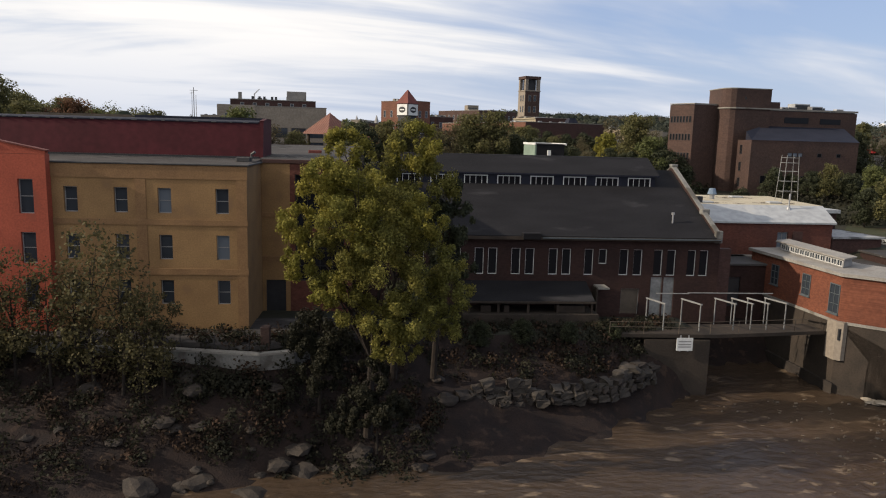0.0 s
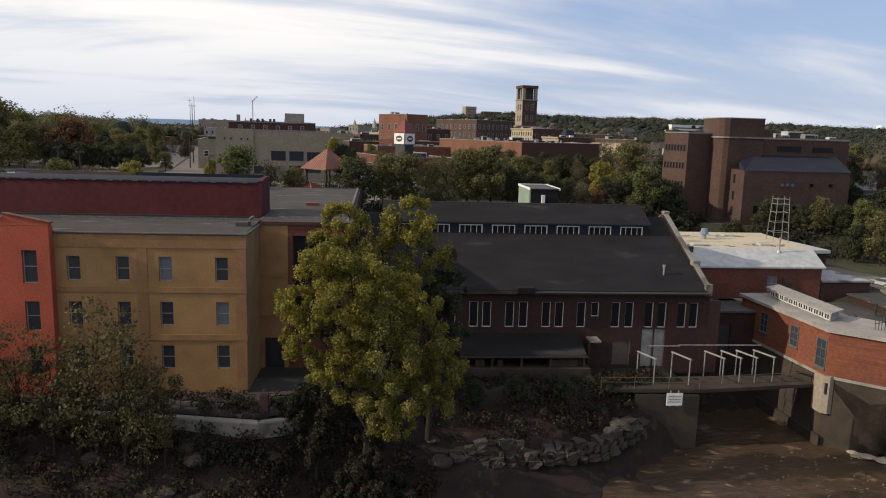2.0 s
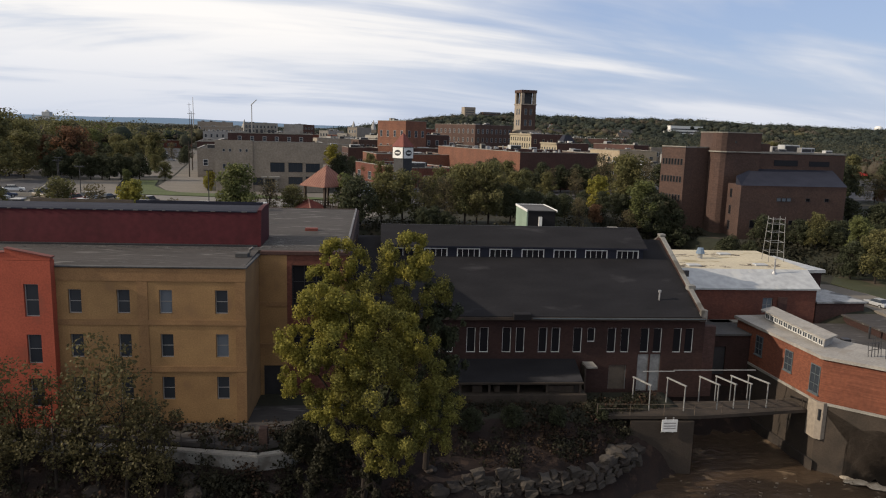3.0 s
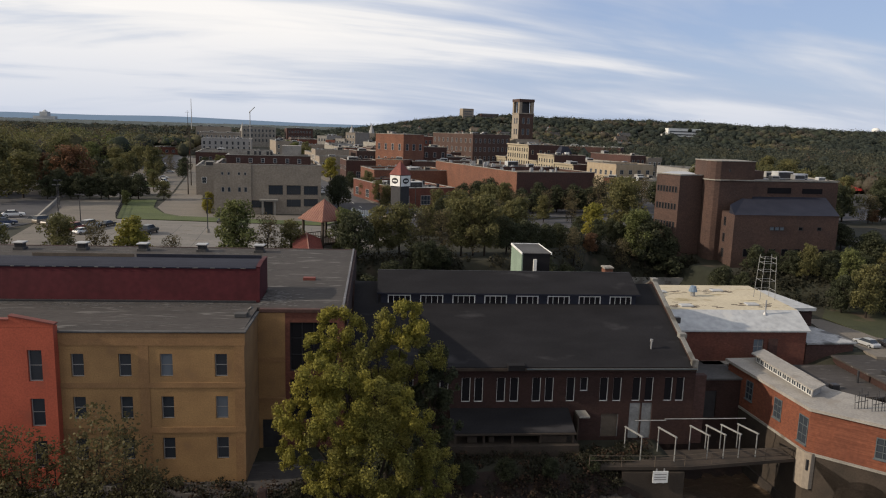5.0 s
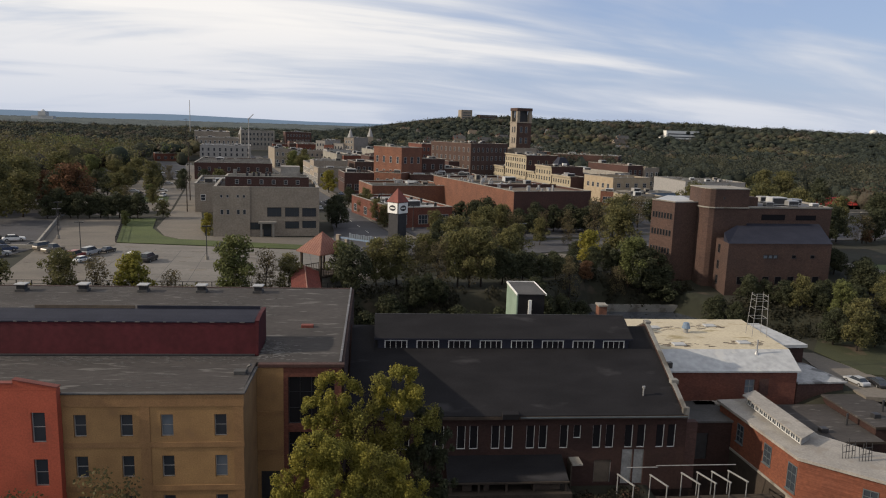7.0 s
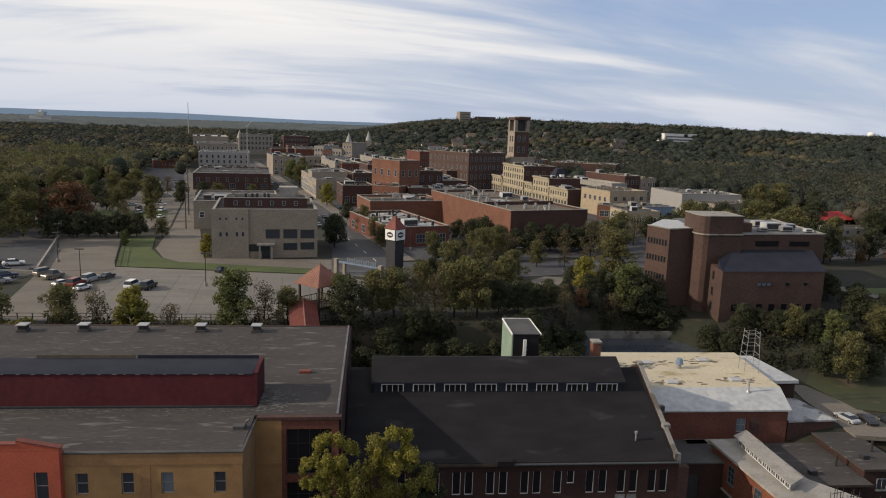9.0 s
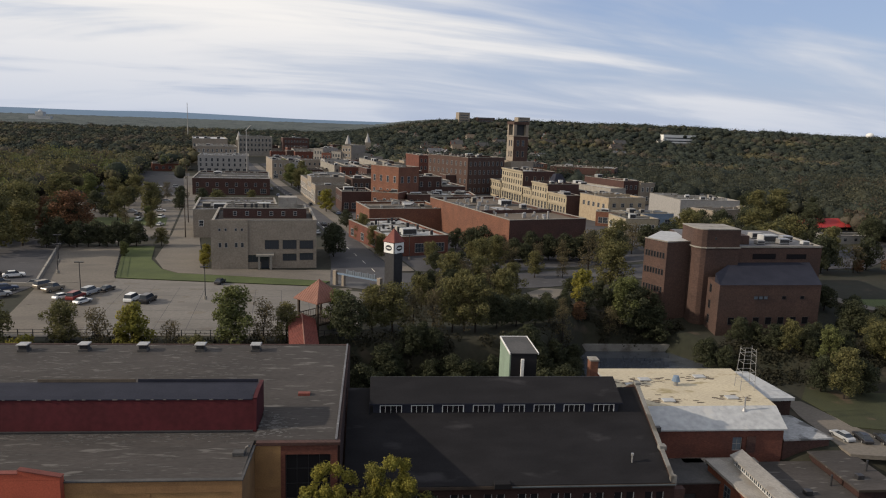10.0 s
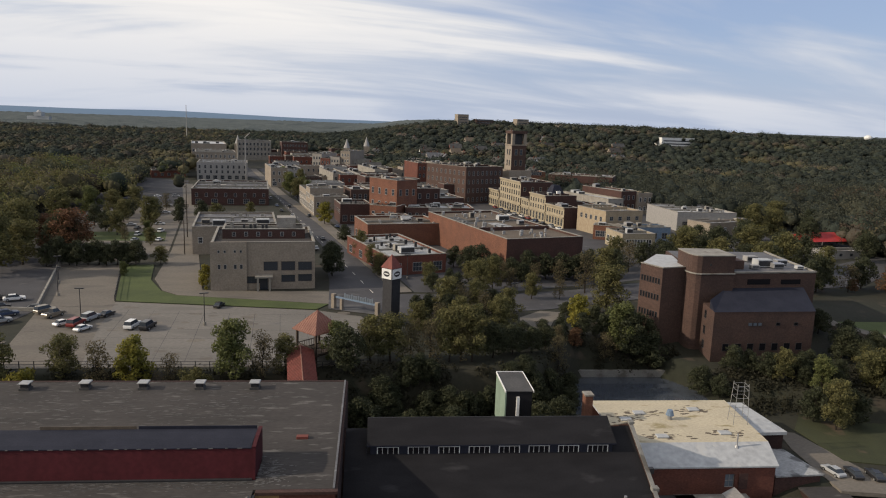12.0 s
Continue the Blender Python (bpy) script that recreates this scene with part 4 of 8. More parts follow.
part("roof", prism(bmesh.new(), grown(0.28), 4.31, 4.6), "roof_dirty", power, "white membrane roof")
part("string_course", prism(bmesh.new(), grown(0.08), 0.15, 0.395), "concrete", power)
for i, (a, b) in enumerate(((0, 1), (1, 2))):
    (ax, ay), (bx, by) = plan[a], plan[b]
    ln = math.hypot(bx - ax, by - ay)
    ang = math.degrees(math.atan2(by - ay, bx - ax))
    for k, (s, z, w, h) in enumerate((((3.6, 1.6, 1.2, 2.0), (8.4, 1.6, 1.2, 2.0), (12.2, 0.9, 1.3, 2.6)) if i == 0 else ((5.2, 1.4, 1.2, 1.9),))):
        m = pose(ax, ay, 0, 0, 0, ang) @ pose(s, -0.06, z)
        window(power, m, w, h, "frame_dark", "glass", 1, 2, 0.08, 0.12)
cl = part("clerestory", prism(bmesh.new(), [(41.3, 70.6), (41.3, 60.4), (42.9, 61.6), (42.9, 72.0)], 4.61, 5.35), "frame_grey", power, "low glazed clerestory")
part("clerestory_roof", prism(bmesh.new(), [(41.0, 71.0), (41.0, 59.9), (43.2, 61.4), (43.2, 72.4)], 5.36, 5.5), "roof_dirty", cl)
for i in range(12):
    window(cl, pose(41.3, 70.4 - i * 0.83, 4.7, 0, 0, -90) @ pose(0, -0.05, 0), 0.74, 0.55, "white", "glass", 1, 0, 0.05, 0.1, sill=False, split=False)
# piers and arch below
def arch(p, q, deep, z_spring, z_top, m_from, m_to):
    """Wall slab between plan points p and q with a round-headed opening from m_from to m_to along it."""
    (ax, ay), (bx, by) = p, q
    ln = math.hypot(bx - ax, by - ay)
    bm = bmesh.new()
    mid, r = (m_from + m_to) / 2, (m_to - m_from) / 2
    n = 14
    low = [(0, -8), (m_from, -8)] + [(mid - r * math.cos(math.pi * k / n), z_spring + min(r, z_top - z_spring - 0.6) * math.sin(math.pi * k / n)) for k in range(n + 1)] + [(m_to, -8), (ln, -8)]
    pts = low + [(ln, z_top), (0, z_top)]
    lo, hi = [bm.verts.new((x, 0, z)) for x, z in pts], [bm.verts.new((x, deep, z)) for x, z in pts]
    bm.faces.new(lo), bm.faces.new(hi[::-1])
    for i in range(len(pts)):
        bm.faces.new((lo[i], hi[i], hi[(i + 1) % len(pts)], lo[(i + 1) % len(pts)]))
    bmesh.ops.triangulate(bm, faces=bm.faces[:])
    return bm, pose(ax, ay, 0, 0, 0, math.degrees(math.atan2(by - ay, bx - ax)))


part("race_wall", prism(bmesh.new(), [plan[0], plan[1], (plan[1][0] + 1, plan[1][1]), (plan[0][0] + 1, plan[0][1])], -8, 0.145), "concrete_dark", power, "stained brown concrete race wall")
part("wet_band", prism(bmesh.new(), [(38.6, 71.6), (39.55, 57.6), (39.75, 58.0), (38.9, 71.6)], -8, -5.1), "rock", power, "dark wet ledge along the water")
bm, m = arch(plan[1], plan[2], 1.0, -3.5, 0.145, 2.5, 7.4)
part("arch_wall", bm, "concrete_dark", power, "stained concrete wall with an arched tunnel", m=m)
bm, m = arch(plan[2], plan[3], 1.0, -4.0, 0.145, 1.5, 5.0)
part("arch_wall", bm, "concrete_dark", power, "stained concrete wall with an arched tunnel", m=m)
part("back_wall", prism(bmesh.new(), [(43.3, 71.5), (43.6, 62.3), (47.2, 58.0), (53.6, 55.6), (53.8, 56.0), (47.5, 58.5), (44.2, 62.5), (43.8, 71.8)], -8, 0.14), "concrete_dark", power)
part("buttress", prism(bmesh.new(), [(39.45, 59.0), (39.5, 57.8), (39.9, 57.4), (40.35, 57.5), (40.3, 58.6)], -3.0, 0.39), "stone_tan", power, "pale rendered corner buttress")
part("slit_window", boxes((39.6, 39.9, 57.5, 57.66, -1.2, -0.2)), "dark_metal", power)
part("buttress", prism(bmesh.new(), [(44.9, 53.2), (45.7, 52.2), (46.6, 52.2), (46.4, 53.6)], -7.5, 0.1), "concrete", power)
rr = thing("roof_railing", "rusty dark roof rail and pipework on the powerhouse", "railing")
for x, y in ((43.6, 57.6), (44.8, 57.0), (46.4, 55.6)):
    for k in range(5):
        part("post", rod(bmesh.new(), (x + 0.3 * k, y, 4.6), (x + 0.3 * k + 0.1 * (k % 2), y + 0.2, 5.9 + 0.3 * (k % 3)), 0.035, sides=4), "dark_metal", rr)
    part("rail", rod(bmesh.new(), (x, y, 5.2), (x + 1.3, y + 0.2, 5.3), 0.035, sides=4), "dark_metal", rr)
    part("rail", rod(bmesh.new(), (x, y, 5.8), (x + 1.3, y + 0.2, 5.9), 0.035, sides=4), "dark_metal", rr)

# low sheds in the corner behind the powerhouse
for sx0, sx1, sy0, sy1, top in ((46.0, 52.5, 64.0, 73.6, 3.0), (52.8, 57.6, 65.5, 74.4, 3.9)):
    shed = thing("brick_shed", "low dark-roofed brick shed behind the powerhouse", "shed", group="sheds behind the powerhouse")
    part("wall", boxes((sx0, sx1, sy0, sy1, -2.0, top)), "brick_dark", shed)
    part("roof", boxes((sx0 - 0.2, sx1 + 0.2, sy0 - 0.2, sy1 + 0.2, top + 0.003, top + 0.2)), "roof_grey", shed)
    part("edge_trim", boxes((sx0 - 0.25, sx1 + 0.25, sy0 - 0.26, sy0 - 0.203, top, top + 0.26)), "concrete_dark", shed)
    part("roof_box", boxes((sx0 + 1.2, sx0 + 2.0, sy0 + 2.0, sy0 + 2.7, top + 0.203, top + 0.7), bevel=0.04), "dark_metal", shed)
    part("flue", rod(bmesh.new(), (sx1 - 1.2, sy0 + 4.0, top + 0.203), (sx1 - 1.2, sy0 + 4.0, top + 1.5), 0.12, sides=8), "dark_metal", shed)
    window(shed, pose(sx0 + 1.5, sy0 - 0.06, top - 2.2), 1.2, 1.3, "frame_grey", "glass", 1, 0, 0.07, 0.12)

# low brick link behind the tail race
link_b = thing("brick_link_building", "low dark brick link between the two mills", "building")
part("wall", pierced(31.5, 39.4, -6.5, 3.2, 69.0, 69.4, [(33.0, 36.5, -1.0, 2.0)]), "brick_dark", link_b)
part("roof", boxes((31.5, 39.4, 68.8, 74.5, 3.21, 3.4)), "roof_dark", link_b)
part("door", boxes((33.0, 36.5, 69.15, 69.3, -1.0, 2.0)), "dark_metal", link_b)

# walkway, pier, sign and frames
sheet("walkway", "concrete_dark", [(20.6, 57.8), (28.6, 57.6), (39.3, 58.9), (39.2, 61.2), (28.6, 61.0), (22.0, 61.0)], -0.75, "weathered concrete walkway over the tail race", "walkway", thick=0.3)
solid("pier", prism(bmesh.new(), [(22.6, 57.7), (28.2, 57.45), (28.5, 62.0), (23.0, 62.2)], -8.0, -1.22), "concrete_dark", "stained concrete pier at the water", "pier", kind="structure")
sg = thing("warning_sign", "white rectangular warning sign on the pier", "sign", (25.2, 57.3, -2.05))
part("board", boxes((0, 1.4, -0.06, 0.0, 0, 1.1)), "white", sg)
part("post", boxes((0.3, 0.4, 0.0, 0.08, -0.1, 1.3), (1.0, 1.1, 0.0, 0.08, -0.1, 1.3)), "steel", sg)
for z in (0.75, 0.5, 0.28):
    part("text_bar", boxes((0.15, 1.25, -0.068, -0.061, z, z + 0.1)), "frame_grey", sg)


def hoist_frame(m):
    ob = thing("hoist_frame", "white steel goalpost frame on the walkway", "frame", group="steel frames along the walkway")
    part("post", boxes((-0.045, 0.045, -0.045, 0.045, 0, 2.3), bevel=0.015), "steel_dull", ob)
    part("post", boxes((-0.85, -0.76, 1.91, 2.0, 0, 2.3), bevel=0.015), "steel_dull", ob)
    part("beam", prism(bmesh.new(), [(-0.07, -0.2), (0.07, -0.2), (-0.74, 2.1), (-0.88, 2.1)], 2.31, 2.42), "steel_dull", ob)
    ob.matrix_basis = m
    return ob


first = hoist_frame(pose(24.6, 58.9, -0.75))
for x, y in ((27.7, 58.7), (30.9, 59.0), (32.5, 59.1), (34.0, 59.2), (35.7, 59.3)):
    copy_thing(first, pose(x, y, -0.75))
rail = thing("guard_rail", "thin rusty pipe railing along the walkway", "railing")
pts = [(19.6, 57.9), (22.5, 57.8), (25.5, 57.7), (28.3, 57.8), (31.0, 58.2), (33.7, 58.5), (36.4, 58.8), (39.0, 59.1)]
for (a, b) in pts:
    part("post", rod(bmesh.new(), (a, b, -0.76), (a, b, 0.3), 0.03), "ply_old", rail)
for (a, b), (c, d) in zip(pts, pts[1:]):
    for z in (0.28, -0.15):
        part("bar", rod(bmesh.new(), (a, b, z), (c, d, z), 0.022), "ply_old", rail)
bm = bmesh.new()
for x0, x1, y, z in ((25.0, 28.0, 61.8, 1.85), (28.0, 36.0, 62.1, 1.85)):
    rod(bm, (x0, y, z), (x1, y, z), 0.05)
solid("tie_rod", bm, "steel_dull", "long pale tie bar over the steel frames", "bar")

random.seed(31)
bm = bmesh.new()
for i in range(260):
    x = random.gauss(39, 6)
    y = random.uniform(36, 56) - 0.15 * (x - 38)
    a, b = random.uniform(0.04, 0.16), random.uniform(0.02, 0.05)
    t = random.uniform(-0.5, 0.2)
    pts = [(x + a * c * math.cos(t) - b * s * math.sin(t), y + a * c * math.sin(t) + b * s * math.cos(t)) for c, s in ((-1, 0), (-0.4, -0.8), (0.3, -1), (1, 0.1), (0.2, 0.9), (-0.5, 0.7))]
    prism(bm, pts, -6.1, -6.0 + 0.0002 * i)
solid("river_foam", bm, "foam_dull", "broken streaks of pale foam on the river", "foam", kind="stuff")
for x, y, r in ((42.6, 55.2, 0.6), (43.8, 54.4, 0.7), (42.0, 56.0, 0.45), (41.6, 55.4, 0.3)):
    bm = bmesh.new()
    bmesh.ops.create_icosphere(bm, subdivisions=3, radius=r)
    for v in bm.verts:
        k = 1 + 0.5 * noise.noise(v.co * 2.2 + Vector((x, y, 0)))
        v.co = Vector((v.co.x * 1.6 * k, v.co.y * k, v.co.z * 0.3 * k))
    solid("whitewater", bm, "foam", "low heap of white water at the arched outfall", "white water", "white water at the outfall", m=pose(x, y, -5.95))

# river wall in front of the tan mill
wall_pts = [(-60, 51.6), (-26, 51.2), (-14, 49.5), (-7.6, 48.3), (-5.4, 49.0), (-4.4, 50.6)]
rw = thing("retaining_wall", "pale concrete retaining wall above the river bank", "wall", kind="structure")
for (a, b), (c, d) in zip(wall_pts, wall_pts[1:]):
    n = Vector((b - d, c - a)).normalized() * 0.35
    part("panel", prism(bmesh.new(), [(a, b), (c, d), (c + n.x, d + n.y), (a + n.x, b + n.y)], -0.7, 0.35), "wall_pale", rw)
    part("footing", prism(bmesh.new(), [(a + n.x * 0.12, b + n.y * 0.12), (c + n.x * 0.12, d + n.y * 0.12), (c + n.x, d + n.y), (a + n.x, b + n.y)], -3.4, -0.703), "bank", rw, "dark rubble footing")
    part("coping", prism(bmesh.new(), [(a - n.x * 0.2, b - n.y * 0.2), (c - n.x * 0.2, d - n.y * 0.2), (c + n.x * 1.2, d + n.y * 1.2), (a + n.x * 1.2, b + n.y * 1.2)], 0.352, 0.5), "concrete", rw)
bm = bmesh.new()
for x in np.arange(-30, -8, 2.4):
    y = along(x, wall_pts) + 0.5
    rod(bm, (x, y, 0.4), (x, y, 1.5), 0.03)
solid("fence_post_row", bm, "dark_metal", "thin dark fence posts behind the river wall", "fence", kind="stuff")
lp = thing("pier_post", "short rendered gatepost at the end of the wall", "post", (-7.4, 49.6, 0.45))
part("shaft", boxes((-0.3, 0.3, -0.3, 0.3, 0, 1.6), bevel=0.03), "brick_brown", lp)
sheet("terrace_paving", "roof_grey", [(-60, 52.0), (-26, 51.8), (-14, 50.1), (-8, 49.0), (-6.4, 49.6), (-5, 51.8), (-3, 56.9), (-60, 53.2)], 0.80, "dark asphalt terrace below the mill", "terrace", thick=0.3)


def boulder(seed, r, squash=0.6):
    bm = bmesh.new()
    bmesh.ops.create_icosphere(bm, subdivisions=2, radius=r)
    for v in bm.verts:
        k = 1 + 0.45 * noise.noise(v.co / r * 1.1 + Vector((seed * 7.1, 0, 0))) + 0.2 * noise.noise(v.co / r * 2.7 + Vector((0, seed * 3.3, 0)))
        v.co = Vector((v.co.x * k * 1.2, v.co.y * k, v.co.z * k * squash))
    return bm


random.seed(11)
rock_meshes = [finish(boulder(i, 1.0), "rock" if i < 4 else "rock_pale") for i in range(6)]
for i in range(60):
    x = random.uniform(-34, 6)
    s, t = along(x, SHORE), along(x, TERRACE)
    y = s + (t - s) * random.random() ** 1.3 * 0.95 - 0.6
    r = random.choice((0.25, 0.35, 0.5, 0.5, 0.8))
    solid("boulder", rock_meshes[random.randrange(4)], None, "grey-brown boulder on the river bank", "boulder", "boulders on the bank", m=Matrix.LocRotScale((x, y, height(x, y) + 0.05), Euler((0, 0, random.uniform(0, 6))), (r, r, r)))
for x, y, r in ((-7.0, 41.6, 1.2), (-13.5, 41.5, 0.9), (-4.2, 44.6, 0.9)):
    solid("boulder", rock_meshes[0], None, "large grey boulder at the water's edge", "boulder", "boulders on the bank", m=Matrix.LocRotScale((x, y, height(x, y) + 0.2), Euler((0, 0, x)), (r, r * 0.9, r)))
def stone_mesh(seed):
    """A rough quarried block about one metre long."""
    sr = random.Random(seed)
    bm = boxes((-0.5, 0.5, -0.35, 0.35, -0.22, 0.22))
    bmesh.ops.subdivide_edges(bm, edges=bm.edges[:], cuts=1, use_grid_fill=True)
    for v in bm.verts:
        v.co = v.co * (1.0 if max(abs(v.co.x) / 0.5, abs(v.co.z) / 0.22) < 0.9 else 0.9) + Vector((sr.uniform(-0.11, 0.11), sr.uniform(-0.1, 0.1), sr.uniform(-0.07, 0.07)))
    return finish(bm, "rock_pale" if seed % 3 else "rock")


bank = thing("bank_wall", "slumped pale limestone wall along the bank", "wall", kind="structure")
stones = [stone_mesh(i) for i in range(9)]
sr = random.Random(41)
BANK_LINE = [(5, 50.9), (12.6, 51.4), (17.5, 52.4), (20.5, 54.8), (24.0, 57.6)]
for course in range(4):
    x = 5.6 + 0.4 * course
    while x < 23.0 - course * 0.3:
        ln = sr.uniform(0.45, 1.15)
        broken = noise.noise(Vector((x * 0.45, 3.0, 0)))
        if course < 2 or broken > (-0.1 if course == 2 else 0.12):
            y = along(x, BANK_LINE) + 0.22 * course + sr.uniform(-0.18, 0.18)
            turn = math.atan2(along(x + 0.5, BANK_LINE) - along(x - 0.5, BANK_LINE), 1.0)
            part("stone", stones[sr.randrange(9)], None, bank, m=Matrix.LocRotScale((x + ln / 2, y, -4.15 + 0.40 * course + sr.uniform(-0.12, 0.12)), Euler((sr.uniform(-0.2, 0.2), sr.uniform(-0.16, 0.16), turn + sr.uniform(-0.3, 0.3))), (ln * 1.05, sr.uniform(1.0, 1.7), sr.uniform(0.9, 1.5))))
        x += ln + sr.uniform(0.0, 0.12)
for x, y, z, r in ((20.6, 55.6, -3.1, 0.9), (21.6, 55.9, -3.5, 0.9), (22.4, 56.8, -3.9, 0.7), (19.6, 54.6, -3.7, 0.7)):
    solid("limestone_block", rock_meshes[4 + int(x) % 2], None, "pale limestone block fallen from the bank wall", "stone block", "fallen stone blocks", m=Matrix.LocRotScale((x, y, z), Euler((0.2, 0.1, x)), (r, r, r)))


# ---- town ----
def block(name, label, loc, rot, w, d, h, wall, roof, rows=(), parapet=0.5, coping="concrete", category="building", group="", frame="frame_grey", pane="glass", left_wall=""):
    """A flat-roofed building. loc: front left corner of its base; rows: (face, count, sill height, width, height, margin)."""
    ob = thing(name, label, category, loc, rot, group)
    t = 0.35
    shell = wall_ring(w, d, t, 0, h + parapet)
    for f in shell.faces:
        f.normal_update()
        if left_wall and abs(f.normal.x) > 0.9 and max(v.co.x for v in f.verts) < 0.01:
            f.material_index = 1
    part("wall", shell, [wall, left_wall] if left_wall else wall, ob)
    part("roof", boxes((t, w - t, t, d - t, h - 0.3, h)), roof, ob)
    c = 0.08
    z0, z1 = h + parapet + 0.003, h + parapet + 0.13
    part("coping", wall_ring(w, d, t + c, z0, z1, c), coping, ob)
    if loc[1] > 150 and w > 8 and loc[1] < 520:
        cr = random.Random(int(loc[0] * 31 + loc[1] * 7))
        for k in range(cr.randint(2, 4)):
            pw, pd = cr.uniform(1.5, w * 0.35), cr.uniform(1.5, d * 0.35)
            px, py = cr.uniform(0.6, w - 0.6 - pw), cr.uniform(0.6, d - 0.6 - pd)
            part("roof_patch", boxes((px, px + pw, py, py + pd, h + 0.002, h + 0.012 + 0.004 * k)), cr.choice(("roof_dirty", "roof_dark", "roof_slate", "roof_patch")), ob)
        for k in range(1 if d < 20 else 2):
            py = d * (k + 1) / (2.2 if d < 20 else 3.1) + cr.uniform(-1, 1)
            part("party_wall", boxes((t + 0.01, w - t - 0.01, py, py + 0.35, h + 0.02, h + cr.uniform(0.35, 0.9))), cr.choice((wall, "concrete", coping)), ob)
        cl = bmesh.new()
        for k in range(int(w * d / 22)):
            px, py, s = cr.uniform(0.8, w - 1.6), cr.uniform(0.8, d - 1.6), cr.uniform(0.2, 0.7)
            box(cl, px, px + s * cr.uniform(0.6, 1.6), py, py + s, h + 0.02, h + 0.02 + cr.uniform(0.3, 1.3))
        tagged(part("roof_clutter", cl, cr.choice(("steel", "roof_dirty", "dark_metal", "concrete")), ob), kind="stuff")
    for face, count, sill, ww, wh, margin in rows:
        length = w if face == "F" else d
        gap = (length - 2 * margin - count * ww) / max(count - 1, 1)
        for i in range(count):
            s = margin + i * (ww + gap)
            m = pose(s, -0.06, sill) if face == "F" else pose(0, d, 0, 0, 0, -90) @ pose(s, -0.06, sill) if face == "L" else pose(w, 0, 0, 0, 0, 90) @ pose(s, -0.06, sill)
            window(ob, m, ww, wh, frame, pane, 0 if ww < 1.3 else int(ww / 1.1), 1, 0.09, 0.12, split=False)
    return ob


def roof_unit(parent_loc, rot, dx, dy, z, size, mat="roof_white"):
    o = pose(*parent_loc, 0, 0, 0, rot) @ pose(dx, dy, z)
    ob = thing("rooftop_unit", "boxy pale rooftop air unit", "air unit", group="rooftop air units")
    part("case", boxes((0, size[0], 0, size[1], 0.15, size[2]), bevel=0.05), mat, ob)
    part("curb", boxes((0.1, size[0] - 0.1, 0.1, size[1] - 0.1, 0, 0.149)), "dark_metal", ob)
    part("grille", boxes((0.15, size[0] - 0.15, -0.03, -0.004, 0.35, size[2] - 0.2)), "dark_metal", ob)
    ob.matrix_basis = o


# tan stone office across the car park
office = block("stone_office", "tan stone two-storey office with recessed dark windows", (-32.0, 146.9, 10), 8.5, 21.0, 22.0, 9.6, "stone_tan", "roof_grey",
               [("L", 5, 2.0, 1.1, 1.6, 2.0), ("L", 5, 5.8, 1.1, 1.6, 2.0)], 0.5, "concrete")
part("wing_block", boxes((-0.25, 7.0, -0.5, -0.01, 0, 10.3)), "stone_tan", office)
part("porch_roof", boxes((8.6, 12.2, -2.2, -0.01, 2.9, 3.25)), "concrete", office)
part("porch_post", boxes((9.0, 9.4, -2.0, -1.6, 0, 2.89)), "concrete", office)
part("porch_post", boxes((11.4, 11.8, -2.0, -1.6, 0, 2.89)), "concrete", office)
part("door", boxes((9.6, 11.2, -0.07, -0.012, 0, 2.6)), "glass", office)
for x, z, hh in ((10.4, 4.1, 1.9), (14.0, 4.1, 1.9), (17.5, 4.1, 1.8), (6.9, 1.4, 1.5), (14.0, 1.6, 1.5), (17.5, 1.7, 1.5)):
    part("lintel", boxes((x - 0.15, x + 3.0, -0.14, -0.004, z + hh + 0.02, z + hh + 0.25)), "stone_tan", office)
    window(office, pose(x, -0.06, z), 2.85, hh, "dark_metal", "glass", 2, 0, 0.07, 0.12, split=False)
for i, x in enumerate((1.2, 2.4, 4.4, 5.6)):
    window(office, pose(x, -0.56, 8.0), 0.5, 0.6, "frame_grey", "glass", 0, 0, 0.06, 0.1, sill=False, split=False)
    window(office, pose(x, -0.56, 4.6), 0.6, 1.0, "frame_grey", "glass", 0, 0, 0.06, 0.1, sill=False, split=False)
pent = block("rooftop_penthouse", "maroon brick rooftop storey set back on the stone office", (-31.4, 155.0, 19.6), 7.5, 17.5, 8.0, 1.8, "brick_maroon", "roof_dark", [("F", 6, 0.5, 0.8, 1.0, 2.0)], 0.25)
part("chimney", boxes((1.6, 2.3, 0.5, 1.2, 1.5, 3.6)), "concrete", pent)
part("stair_head", boxes((11.5, 15.6, 3.0, 7.0, 1.8, 4.2)), "roof_dirty", pent)
for x in (4.2, 5.6, 6.6, 8.2, 9.0):
    part("vent", boxes((x, x + 0.5, 2.0, 2.6, 1.8, 2.9)), "dark_metal", pent)

